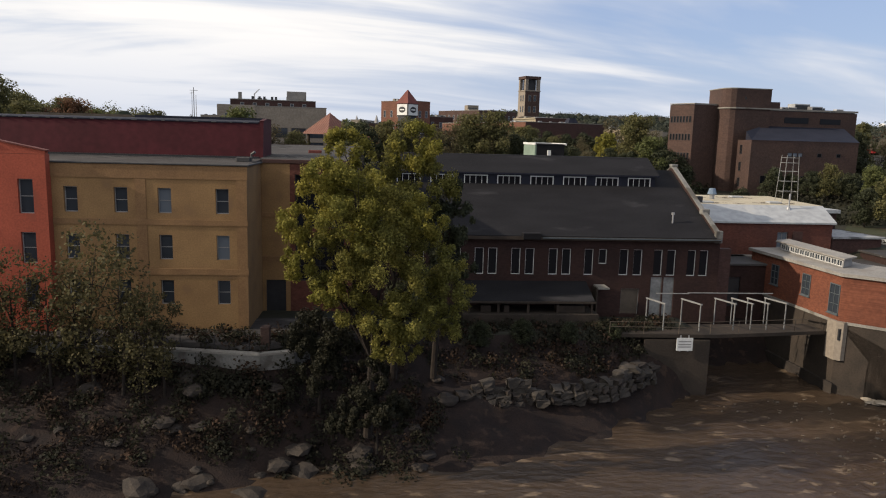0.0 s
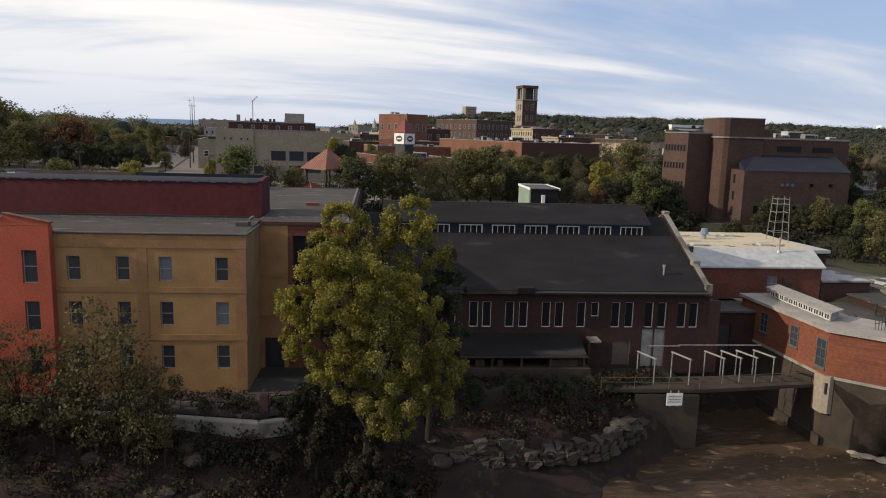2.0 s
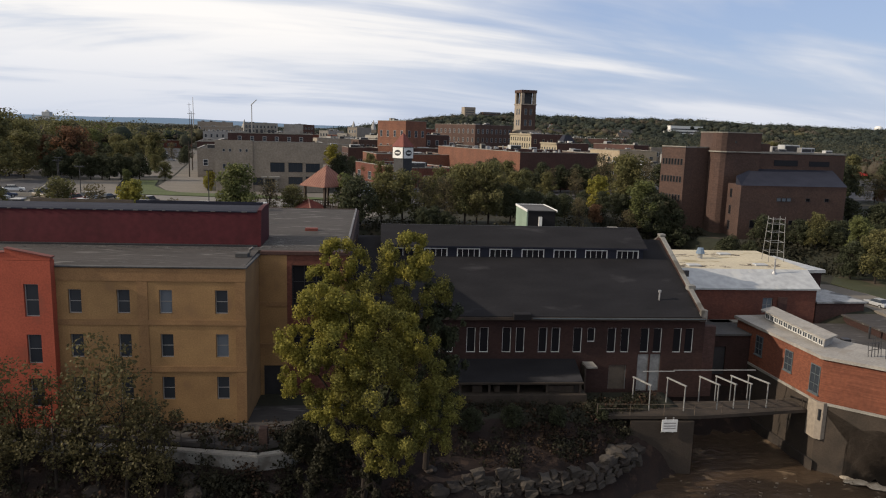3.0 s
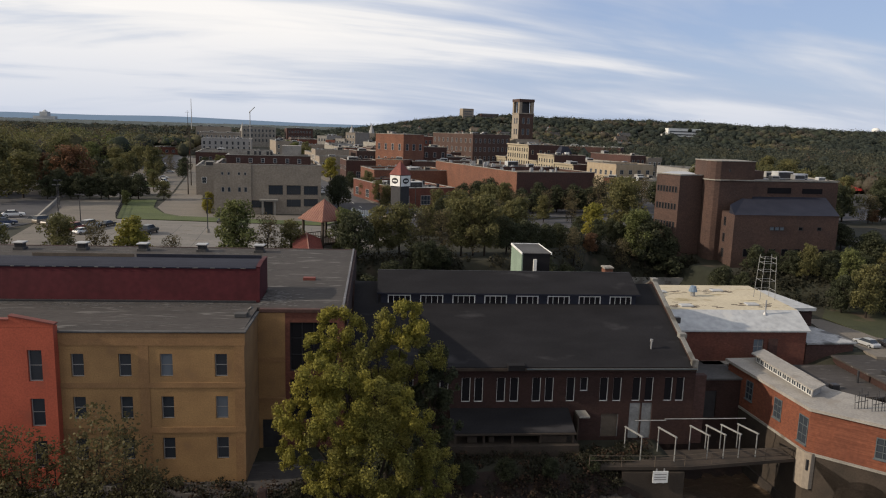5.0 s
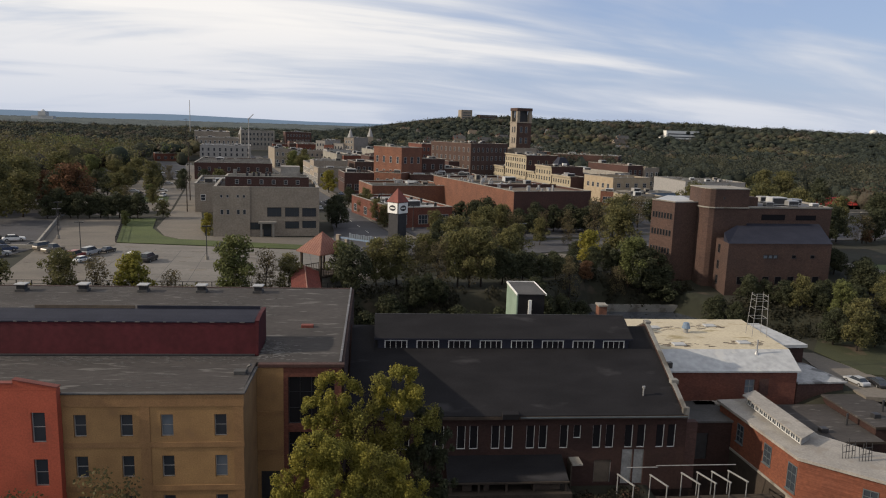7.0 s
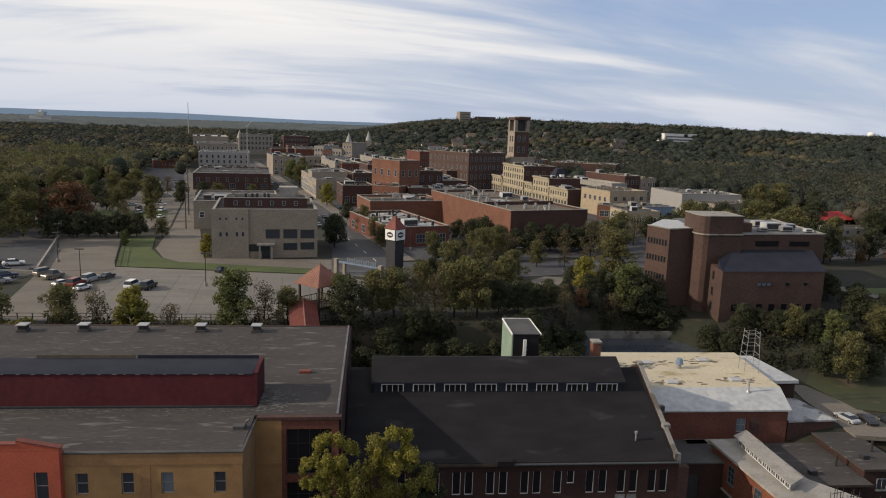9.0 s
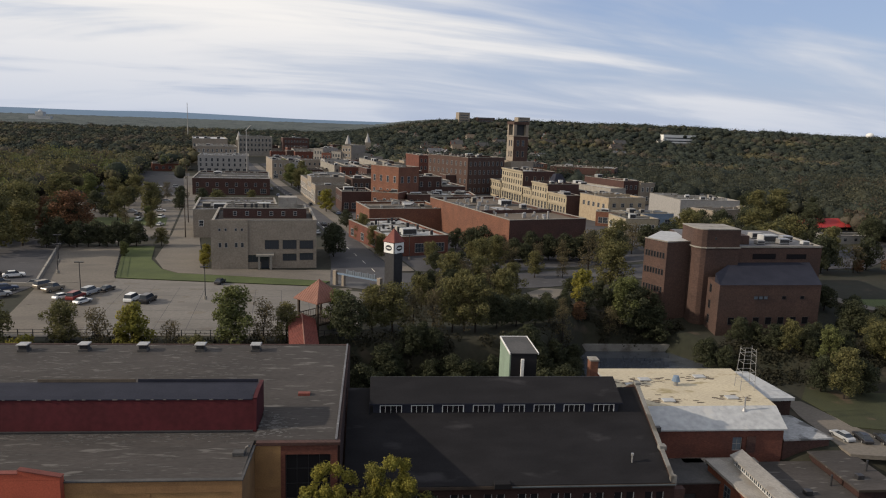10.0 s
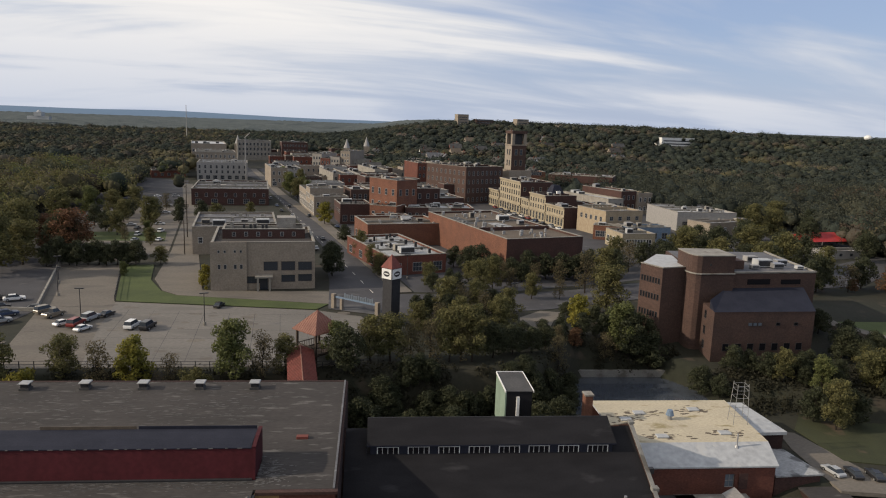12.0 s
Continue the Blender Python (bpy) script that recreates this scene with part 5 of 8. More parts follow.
# rotated rows of the town centre
TOWN = 13.5
specs = [
    # name, label, corner, turn, width, depth, height, wall, roof, window rows
    ("shop_block", "low red brick shop with a pale patched roof", (4.6, 163.0, 10), 20, 15.0, 31.0, 4.2, "brick_red", "roof_patch", [("F", 3, 0.8, 2.4, 2.2, 1.0), ("L", 4, 0.8, 2.4, 2.0, 2.0)]),
    ("shop_block", "low red brick shop behind a patched roof", (-0.6, 202.0, 10), TOWN, 22.5, 18.0, 6.0, "brick_orange", "roof_brown", [("L", 3, 1.0, 2.0, 2.0, 2.0)]),
    ("market_hall", "large brown brick hall with wide gravel roof", (33.0, 165.5, 10), 17, 21.5, 52.0, 8.4, "brick_maroon", "roof_brown", []),
    ("grey_block", "grey flat-roofed shop row", (11.7, 236.0, 10), 2, 31.0, 13.0, 8.0, "brick_maroon", "roof_grey", [("F", 8, 4.5, 1.2, 1.8, 1.5)]),
    ("corner_block", "tall orange brick corner block with arched windows", (8.7, 238.0, 10), 38, 9.0, 15.0, 15.8, "brick_orange", "roof_white", [("F", 3, 11.0, 1.2, 2.2, 1.0), ("L", 4, 11.0, 1.2, 2.2, 1.4), ("L", 4, 6.5, 1.2, 2.2, 1.4), ("L", 4, 1.5, 1.6, 2.6, 1.4)]),
    ("long_block", "long dark brick block with white-edged roof", (16.5, 258.0, 10), 14, 18.5, 18.0, 12.0, "brick_maroon", "roof_grey", [("F", 6, 8.0, 1.1, 1.8, 1.2), ("F", 6, 4.0, 1.1, 1.8, 1.2)]),
    ("brick_shop", "small orange brick shop", (-0.3, 237.0, 10), -24, 9.6, 14.0, 7.6, "brick_orange", "roof_dark", [("F", 3, 4.4, 1.1, 1.8, 0.8), ("L", 4, 4.4, 1.1, 1.8, 0.8)]),
    ("brick_shop", "low brown brick shop", (-10.4, 246.0, 10), 11, 11.0, 15.0, 6.5, "brick_maroon", "roof_grey", [("F", 4, 1.0, 1.6, 2.2, 0.8), ("L", 5, 3.5, 1.0, 1.6, 1.0)]),
    ("old_hotel", "six-storey brown brick hotel with rows of windows", (42.0, 316.0, 10), 32, 22.0, 30.0, 16.2, "brick_brown", "roof_dark", [(f, n, z, 1.1, 2.0, 1.2) for f, n in (("F", 8), ("L", 9)) for z in (1.0, 5.0, 9.0, 12.8)]),
    ("yellow_terrace", "cream stone shop with tall arched windows", (55.5, 306.0, 10), 12, 10.0, 12.0, 7.0, "stone_cream", "roof_dark", [("L", 5, 0.8, 1.5, 2.6, 0.8), ("L", 5, 4.7, 1.1, 1.6, 0.8)]),
    ("yellow_terrace", "four-storey cream stone front with tall windows", (60.2, 282.6, 10), 11, 14.0, 23.2, 12.8, "stone_cream", "roof_dark", [("L", 8, 0.8, 1.9, 2.8, 0.9), ("L", 9, 4.9, 1.2, 2.0, 1.0), ("L", 9, 7.7, 1.2, 1.9, 1.0), ("L", 9, 10.4, 1.2, 1.6, 1.0), ("F", 4, 9.5, 1.1, 1.8, 1.2)]),
    ("yellow_terrace", "two-storey cream brick shop with arched shopfront", (62.1, 274.3, 10), 11, 12.0, 8.1, 6.8, "stone_cream", "roof_dark", [("L", 3, 0.8, 1.7, 2.6, 0.7), ("L", 4, 4.7, 1.0, 1.5, 0.8)]),
    ("yellow_terrace", "three-storey yellow brick shop row", (65.2, 260.2, 10), 12.5, 13.0, 14.0, 9.7, "stone_cream", "roof_dark", [("L", 5, 0.8, 1.6, 2.7, 0.7), ("L", 6, 4.8, 1.1, 1.6, 0.9), ("L", 6, 7.2, 1.1, 1.5, 0.9)]),
    ("yellow_terrace", "yellow brick corner shop with brown side wall", (68.6, 245.6, 10), 13, 5.6, 14.4, 7.0, "brick_brown", "roof_dark", [("L", 6, 0.8, 1.5, 2.6, 0.8), ("L", 7, 4.8, 1.0, 1.5, 1.0)]),
    ("red_box", "orange-red brick upper storey with grey roof", (77.5, 358.0, 10), 2, 11.0, 12.0, 12.2, "brick_orange", "roof_grey", [("F", 8, 11.0, 1.2, 1.6, 2.0)]),
    ("brown_long_block", "long maroon brick block with a grey flat roof", (89.5, 356.0, 10), -24, 32.0, 18.0, 11.4, "brick_maroon", "roof_slate", [("F", 8, 6.0, 1.4, 1.6, 2.0)]),
    ("red_shop_row", "low red brick shop row with wide windows", (72.6, 223.6, 10), -22, 9.0, 6.0, 4.2, "brick_orange", "roof_dirty", [("F", 5, 1.0, 1.5, 2.0, 0.8)]),
    ("blue_shop", "low blue-grey panelled shop with white roof", (82.6, 219.0, 10), 6, 15.0, 8.5, 4.3, "blue_grey", "roof_white", [("F", 4, 1.0, 2.0, 2.0, 1.0)]),
    ("cream_warehouse", "cream-walled warehouse with brown roof", (78.0, 228.0, 10), 17, 15.0, 17.0, 8.2, "plywood", "roof_brown", [("F", 4, 5.5, 1.4, 1.4, 1.6), ("L", 5, 5.0, 1.3, 1.6, 2.0)]),
    ("cream_shop", "low shop with a yellow tan front", (75.1, 202.7, 10), 6, 10.6, 12.0, 4.6, "stone_cream", "roof_slate", [("F", 8, 1.2, 1.6, 2.2, 1.2), ("L", 3, 1.2, 1.6, 2.2, 1.2)]),
    ("white_flat", "long low white-roofed warehouse", (110.6, 245.6, 10), 3, 23.0, 26.0, 6.4, "frame_grey", "roof_white", [("F", 6, 2.0, 2.2, 1.6, 2.0)]),
    ("long_flat", "long flat warehouse with patchy pale roof", (98.0, 286.0, 10), 20, 24.0, 34.0, 9.6, "brick_maroon", "roof_patch", [("F", 6, 5.0, 1.6, 1.4, 2.0)]),
    ("long_flat", "flat grey warehouse behind the terrace", (73.8, 266.0, 10), 10, 22.0, 13.0, 7.8, "brick_maroon", "roof_grey", [("F", 6, 4.0, 1.6, 1.4, 2.0)]),
    ("white_flat", "flat pale warehouse roof among trees", (117.0, 233.0, 10), 24, 26.0, 10.0, 4.2, "stone_tan", "roof_white", [("F", 5, 1.5, 1.6, 1.6, 2.0)]),
    ("dark_roof_block", "wide grey-roofed block behind the stone office", (-45.5, 186.0, 10), 10, 21.5, 29.0, 6.8, "stone_tan", "roof_slate", [("L", 4, 3.0, 1.2, 1.6, 1.4), ("F", 6, 3.0, 1.2, 1.6, 1.4)]),
    ("brown_block", "long brown brick block with dark roof", (-71.5, 290.5, 10), 9, 30.0, 40.0, 6.2, "brick_maroon", "roof_slate", [("F", 8, 3.4, 1.1, 1.6, 1.4), ("L", 8, 3.4, 1.1, 1.6, 1.4), ("R", 8, 3.4, 1.1, 1.6, 1.4), ("F", 5, 0.6, 2.4, 2.0, 1.4)]),
    ("arcade_block", "three-storey grey stone block with white cornice", (-96.5, 404.0, 10), 10, 27.0, 30.0, 9.2, "frame_grey", "roof_white", [("F", 9, 6.6, 1.1, 1.8, 0.9), ("F", 9, 3.9, 1.1, 1.7, 0.9), ("F", 7, 0.6, 2.2, 2.2, 0.9), ("R", 10, 6.6, 1.1, 1.8, 1.4), ("R", 10, 3.9, 1.1, 1.7, 1.4)]),
    ("white_block", "far block with bright white roof", (-113.0, 470.0, 10), TOWN, 25.0, 40.0, 11.6, "stone_tan", "roof_white", [("F", 9, 8.6, 1.1, 1.9, 0.9), ("F", 9, 5.0, 1.1, 1.9, 0.9)]),
    ("white_block", "distant white-roofed block down the street", (-128.0, 520.0, 10), TOWN, 24.0, 60.0, 15.0, "stone_tan", "roof_white", [("F", 8, 10.0, 1.1, 2.0, 0.9)]),
    ("stone_shop", "pale stone shop on the main street", (-21.0, 265.0, 10), TOWN, 13.0, 40.0, 9.5, "stone_tan", "roof_grey", [("L", 12, 5.5, 1.1, 2.0, 1.0), ("L", 12, 1.0, 1.6, 2.6, 1.0), ("F", 4, 5.0, 1.1, 2.0, 1.0)]),
    ("grey_block", "grey-roofed shop row among street trees", (-8.0, 277.0, 10), TOWN, 22.0, 20.0, 11.0, "brick_maroon", "roof_grey", [("F", 6, 7.0, 1.2, 1.8, 1.4)]),
    ("pale_block", "pale block with white roof edges", (-20.0, 374.0, 10), TOWN, 29.0, 50.0, 9.6, "stone_tan", "roof_white", [("F", 8, 5.0, 1.2, 1.8, 1.4), ("L", 10, 5.0, 1.2, 1.8, 1.4)]),
    ("pale_block", "pale grey block on the main street", (-52.0, 374.0, 10), TOWN, 17.0, 50.0, 11.6, "stone_tan", "roof_grey", [("F", 5, 7.0, 1.2, 1.8, 1.0), ("L", 11, 7.0, 1.2, 1.8, 1.0)]),
    ("dark_tower_block", "tall dark brick block far down the street", (-75.0, 600.0, 10), 12, 21.0, 22.0, 15.2, "brick_maroon", "roof_dark", [("F", 8, z, 1.3, 1.8, 1.4) for z in (4, 8, 12)]),
    ("grey_tower_block", "tall grey office block with rows of windows", (-111.0, 600.0, 10), 12, 27.0, 20.0, 15.6, "concrete", "roof_grey", [("F", 9, z, 1.4, 2.2, 1.2) for z in (4, 8, 12)]),
    ("pale_block", "distant pale stone block", (-42.0, 500.0, 10), -20, 28.0, 30.0, 14.0, "stone_tan", "roof_grey", [("F", 8, 9.0, 1.2, 1.8, 1.4), ("F", 8, 5.0, 1.2, 1.8, 1.4)]),
    ("grey_block", "distant grey-roofed block with small windows", (24.0, 378.0, 10), 14, 22.0, 30.0, 14.0, "stone_tan", "roof_grey", [("F", 6, 9.0, 1.2, 1.8, 1.4)]),
    ("left_shop", "low red brick building beside the trees", (-123.0, 412.0, 10), 20, 18.0, 16.0, 3.6, "brick_red", "roof_white", [("F", 5, 1.0, 1.6, 1.6, 1.2)]),
]
split = random.Random(12)
narrow = []
for s in specs:
    name, label, (x, y, z), turn, w, d, h, wall_m, roof_m, rows = s
    if name not in ("pale_block", "grey_block", "long_block", "stone_shop", "long_flat") or (w < 16 and name != "stone_shop"):
        narrow.append(s)
        continue
    if name == "stone_shop":
        n = 4
        for k in range(n):
            q = Matrix.Rotation(radians(turn), 3, "Z") @ Vector((0, k * d / n, 0))
            hh = h * split.uniform(0.7, 1.05)
            narrow.append((name, "narrow stone and brick shop on the main street", (x + q.x, y + q.y, z), turn, w, d / n - 0.05, hh, split.choice(("stone_tan", "brick_red", "roof_dirty", "brick_maroon")), split.choice(("roof_slate", "roof_white", "roof_dirty")), [("L", 3, 1.0, 1.8, 2.6, 0.8), ("L", 4, hh - 3.4, 1.0, 1.9, 0.8), ("F", 4, hh - 3.4, 1.0, 1.9, 1.0)]))
        continue
    n = int(round(w / 7.5))
    for k in range(n):
        q = Matrix.Rotation(radians(turn), 3, "Z") @ Vector((k * w / n, split.uniform(-1.5, 1.5), 0))
        hh = h * split.uniform(0.62, 1.03)
        narrow.append((name, split.choice(("narrow grey flat-roofed shop in a row", "narrow brick shop in a row with pale roof")), (x + q.x, y + q.y, z), turn, w / n - 0.05, d * split.uniform(0.6, 1.0), hh, split.choice(("brick_maroon", "concrete", "brick_red", "stone_tan", "roof_dirty", "brick_brown", "frame_grey")), split.choice(("roof_slate", "roof_white", "roof_dirty", "roof_patch", "roof_grey", "roof_white")), [("F", 3, hh - 3.2, 1.1, 1.9, 0.9)] + ([("F", 3, hh - 7.0, 1.1, 1.9, 0.9)] if hh > 8.5 else []) + [("F", 2, 0.7, 2.2, 2.2, 0.7)]))
specs = narrow + [("low_shop", "low orange brick shop with flat roof", (3.0, 221.0, 10), TOWN, 11.0, 10.0, 5.4, "brick_orange", "roof_dirty", [("F", 3, 1.0, 1.8, 2.2, 1.0)]),
    ("low_shop", "low maroon brick shop with patched roof", (15.5, 222.5, 10), TOWN, 15.0, 9.0, 4.6, "brick_maroon", "roof_patch", [("F", 4, 1.0, 1.8, 2.2, 1.0)])]
for name, label, loc, turn, w, d, h, wall_m, roof_m, rows in specs:
    front = name == "yellow_terrace"
    # market hall is one brick: orange paints its sunlit left face, maroon the shade
    made_block = block(name, label, loc, turn, w, d, h, "brick_maroon" if front else wall_m, roof_m, rows, group="blocks of the town centre", left_wall="stone_cream" if front else "brick_orange" if name == "market_hall" else "", frame="stone_cream" if front else "white" if "stone" in wall_m else "frame_grey")
    if front:
        part("cornice", boxes((-0.45, -0.004, 0, d, h + 0.1, h + 0.62)), "stone_cream", made_block)
        part("shop_cornice", boxes((-0.3, -0.004, 0, d, 3.75, 4.1)), "stone_cream", made_block)
random.seed(21)
for name, label, loc, turn, w, d, h, *_ in specs:
    n = random.randint(1, 3) if w * d < 300 else random.randint(3, 5)
    for _i in range(n):
        s = random.uniform(1.0, 2.4)
        roof_unit(loc[:2], turn, random.uniform(0.8, max(1.0, w - 4.2)), random.uniform(0.8, max(1.0, d - 3.5)), loc[2] + h, (s * random.uniform(1, 1.8), s, random.uniform(0.8, 1.7)), random.choice(("roof_white", "frame_grey", "steel", "concrete")))
# small filler blocks further back along the streets
random.seed(5)
for i in range(95):
    y = random.uniform(300, 660)
    x = random.uniform(-20, 70) - 0.24 * (y - 250) + random.choice((0, 0, 40))
    if -0.24 * (y - 179) - 16 < x + 6 and x - 2 < -0.24 * (y - 179) + 4:
        x += 26
    w, d, h = random.uniform(7, 17), random.uniform(8, 20), random.uniform(4, 8.5)
    block("town_block", random.choice(("small flat-roofed brick block in the town", "small pale stone block in the town")), (x, y, 10 + hill(x, y)), TOWN, w, d, h, random.choice(("brick_maroon", "brick_red", "stone_tan", "brick_brown", "concrete", "frame_grey")), random.choice(("roof_slate", "roof_white", "roof_dirty", "roof_patch", "roof_grey")), [("F", max(2, int(w / 3)), h * 0.55, 1.1, 1.7, 1.0), ("L", max(2, int(d / 4)), h * 0.55, 1.1, 1.7, 1.0)], group="blocks of the town centre")

# gabled houses at the edge of the town
def house(label, loc, turn, w, d, h, wall_m, roof_m):
    ob = thing("house", label, "house", loc, turn, "gabled houses behind the town")
    part("wall", sweep(bmesh.new(), [(0, -1.0), (0, h), (d / 2, h + d * 0.42), (d, h), (d, -1.0)], 0, w), wall_m, ob)
    part("roof", sweep(bmesh.new(), [(-0.4, h - 0.1), (d / 2, h + d * 0.45 + 0.05), (d + 0.4, h - 0.1), (d + 0.4, h + 0.1), (d / 2, h + d * 0.45 + 0.28), (-0.4, h + 0.1)], -0.3, w + 0.3), roof_m, ob)
    part("chimney", boxes((w * 0.3, w * 0.3 + 0.8, d * 0.5, d * 0.5 + 0.8, h + d * 0.3, h + d * 0.45 + 1.4)), "brick_red", ob)
    for k in range(3):
        window(ob, pose(w * (0.14 + 0.3 * k), -0.06, 1.0), 1.0, 1.5, "white", "glass", 0, 1, 0.09, 0.12, split=False)


random.seed(8)
for i in range(44):
    y = random.uniform(430, 820)
    x = random.uniform(0.02, 0.34) * y + random.uniform(-30, 20)
    house(random.choice(("white clapboard house with a grey gable roof", "pale timber house with a steep gable roof")), (x, y, 10.0 + hill(x, y) + random.uniform(0, 2.0)), random.choice((14, 14, 104)) + random.uniform(-6, 6), random.uniform(9, 14), random.uniform(7, 10), random.uniform(4.5, 6.5), random.choice(("white", "roof_dirty", "stone_tan", "brick_red")), random.choice(("roof_slate", "roof_grey", "roof_dark", "roof_brown")))

# stone tower of the town hall
tw = thing("stone_tower", "tall square tan stone bell tower with dark openings", "tower", (64.9, 330.0, 10), 14)
part("base", boxes((-1.5, 10.0, -1.5, 10.0, 0, 15)), "stone_tan", tw)
# brown shaft stands for the tower's shaded stone sides
part("shaft", boxes((0, 7.4, 0, 7.4, 15.01, 26.5)), "brick_brown", tw)
part("belt", boxes((-0.25, 7.65, -0.25, 7.65, 26.51, 27.0)), "stone_tan", tw)
for x in (0, 6.0):
    for y in (0, 6.0):
        part("corner_pier", boxes((x, x + 1.4, y, y + 1.4, 27.01, 32.0)), "stone_tan", tw)
part("crown", boxes((-0.2, 7.6, -0.2, 7.6, 32.01, 33.3)), "brick_brown", tw)
part("core", boxes((1.5, 5.9, 1.5, 5.9, 27.01, 32.0)), "dark_metal", tw)
# pale slab over the whole left face paints the sunlight on it
part("lit_face", boxes((-0.06, -0.004, 0.0, 7.4, 15.1, 26.4)), "stone_tan", tw, "pale stone left face, coloured as sunlit")
for z in (17, 22):
    for k in range(2):
        window(tw, pose(1.6 + 2.6 * k, -0.06, z), 1.4, 2.8, "stone_tan", "glass", 0, 1, 0.1, 0.12, split=False)
        window(tw, pose(0, 7.4, 0, 0, 0, -90) @ pose(2.4 + 2.4 * k, -0.13, z), 1.3, 2.8, "stone_tan", "glass", 0, 1, 0.1, 0.12, split=False)
# slate roofed turret on the terrace corner
tur = thing("slate_turret", "steep dark slate turret with a pale dormer", "turret", (70.2, 271.5, 17.2), 12)
part("drum", boxes((0, 6, 0, 6, 0, 1.5)), "stone_cream", tur)
bm = bmesh.new()
lo = [bm.verts.new(p) for p in ((-0.3, -0.3, 1.51), (6.3, -0.3, 1.51), (6.3, 6.3, 1.51), (-0.3, 6.3, 1.51))]
hi = [bm.verts.new(p) for p in ((1.8, 1.8, 6.0), (4.2, 1.8, 6.0), (4.2, 4.2, 6.0), (1.8, 4.2, 6.0))]
bm.faces.new(lo[::-1]), bm.faces.new(hi)
for k in range(4):
    bm.faces.new((lo[k], lo[(k + 1) % 4], hi[(k + 1) % 4], hi[k]))
part("mansard", bm, "slate_panel", tur)
part("dormer", boxes((2.2, 3.8, -0.4, 1.4, 1.6, 3.8)), "white", tur)
# church spires
for x, y, h in ((-22.0, 600.0, 25), (-6.0, 625.0, 27), (-118, 640, 24)):
    sp = thing("church_spire", "slim pale church spire over the roofs", "spire", (x, y, 10), group="church spires")
    part("tower", boxes((-2.5, 2.5, -2.5, 2.5, 0, h * 0.5)), "stone_tan", sp)
    part("spire", rod(bmesh.new(), (0, 0, h * 0.5), (0, 0, h * 0.8), 2.6, 0.1, sides=8), "frame_grey", sp)

# brown brick library block at the bridge head
lib = thing("brown_brick_block", "angular brown brick block with a tall stair tower", "building", (0, 0, 0))
ZB = 6.6
part("main_wall", prism(bmesh.new(), [(58.9, 118.6), (82.5, 120.8), (84.5, 142.0), (62.5, 142.0)], ZB, 20.9), "brick_brown", lib)
part("main_roof", prism(bmesh.new(), [(59.2, 118.9), (82.2, 121.1), (84.1, 141.7), (62.8, 141.7)], 20.903, 21.0), "roof_slate", lib)
part("parapet", prism(bmesh.new(), [(65.4, 119.1), (82.6, 120.7), (82.6, 121.15), (65.4, 119.55)], 21.003, 21.3), "concrete", lib)
part("parapet", prism(bmesh.new(), [(82.2, 121.16), (82.62, 121.16), (84.6, 142.0), (84.2, 142.0)], 21.003, 21.25), "concrete", lib)
part("low_front", prism(bmesh.new(), [(58.8, 111.3), (77.6, 112.4), (79.6, 120.5), (60.0, 118.7)], ZB - 0.6, 15.9), "brick_brown", lib)
bm = bmesh.new()
pv = [bm.verts.new(p) for p in ((58.75, 111.25, 15.903), (77.7, 112.35, 15.903), (80.2, 120.56, 18.3), (64.5, 119.08, 18.3), (59.3, 114.2, 17.3), (80.2, 120.56, 15.903), (64.5, 119.08, 15.903), (59.3, 114.2, 15.903))]
for q in ((0, 1, 2, 3, 4), (0, 4, 7), (4, 3, 6, 7), (1, 5, 2), (3, 2, 5, 6), (0, 7, 6, 5, 1)):
    bm.faces.new([pv[i] for i in q])
bmesh.ops.triangulate(bm, faces=bm.faces[:])
part("sloped_glazing", bm, "slate_panel", lib, "dark blue-grey sloped roof band")
tower_plan = [(57.4, 121.6), (57.35, 119.9), (57.55, 118.8), (58.1, 118.0), (58.9, 117.7), (65.3, 118.3), (65.3, 125.0), (57.6, 125.0)]
part("stair_tower", prism(bmesh.new(), tower_plan, ZB - 0.6, 24.3), "brick_brown", lib)
part("stair_roof", prism(bmesh.new(), [(x + (0.08 if x > 60 else -0.08), y + (0.08 if y > 122 else -0.08)) for x, y in tower_plan], 24.303, 24.45), "concrete", lib)
part("ledge", prism(bmesh.new(), [(57.2, 121.6), (57.12, 119.9), (57.35, 118.65), (58.0, 117.78), (58.9, 117.45), (65.4, 118.05), (65.4, 118.28), (58.9, 117.69), (58.1, 117.99), (57.55, 118.79), (57.34, 119.9), (57.39, 121.6)], 21.05, 21.25), "concrete", lib)
part("left_wing", prism(bmesh.new(), [(50.4, 124.4), (52.6, 119.5), (57.6, 121.0), (60.0, 133.0), (57.0, 134.0)], ZB, 21.6), "brick_brown", lib)
part("left_roof", prism(bmesh.new(), [(50.6, 124.4), (52.75, 119.75), (57.5, 121.2), (59.8, 132.7), (57.1, 133.7)], 21.603, 21.7), "roof_white", lib)
part("wing_coping", prism(bmesh.new(), [(50.32, 124.4), (52.55, 119.4), (57.4, 120.85), (57.4, 121.1), (52.75, 119.7), (50.6, 124.45)], 21.703, 21.85), "concrete", lib)
wing_turn = math.degrees(math.atan2(-4.9, 2.2))
for row_z, row_h in ((18.6, 1.1), (15.6, 1.1), (12.4, 1.1)):
    for k in range(7):
        window(lib, pose(50.4, 124.4, 0, 0, 0, wing_turn) @ pose(0.35 + k * 0.68, -0.06, row_z), 0.45, row_h, "dark_metal", "glass_dull", 0, 0, 0.06, 0.12, sill=False, split=False)
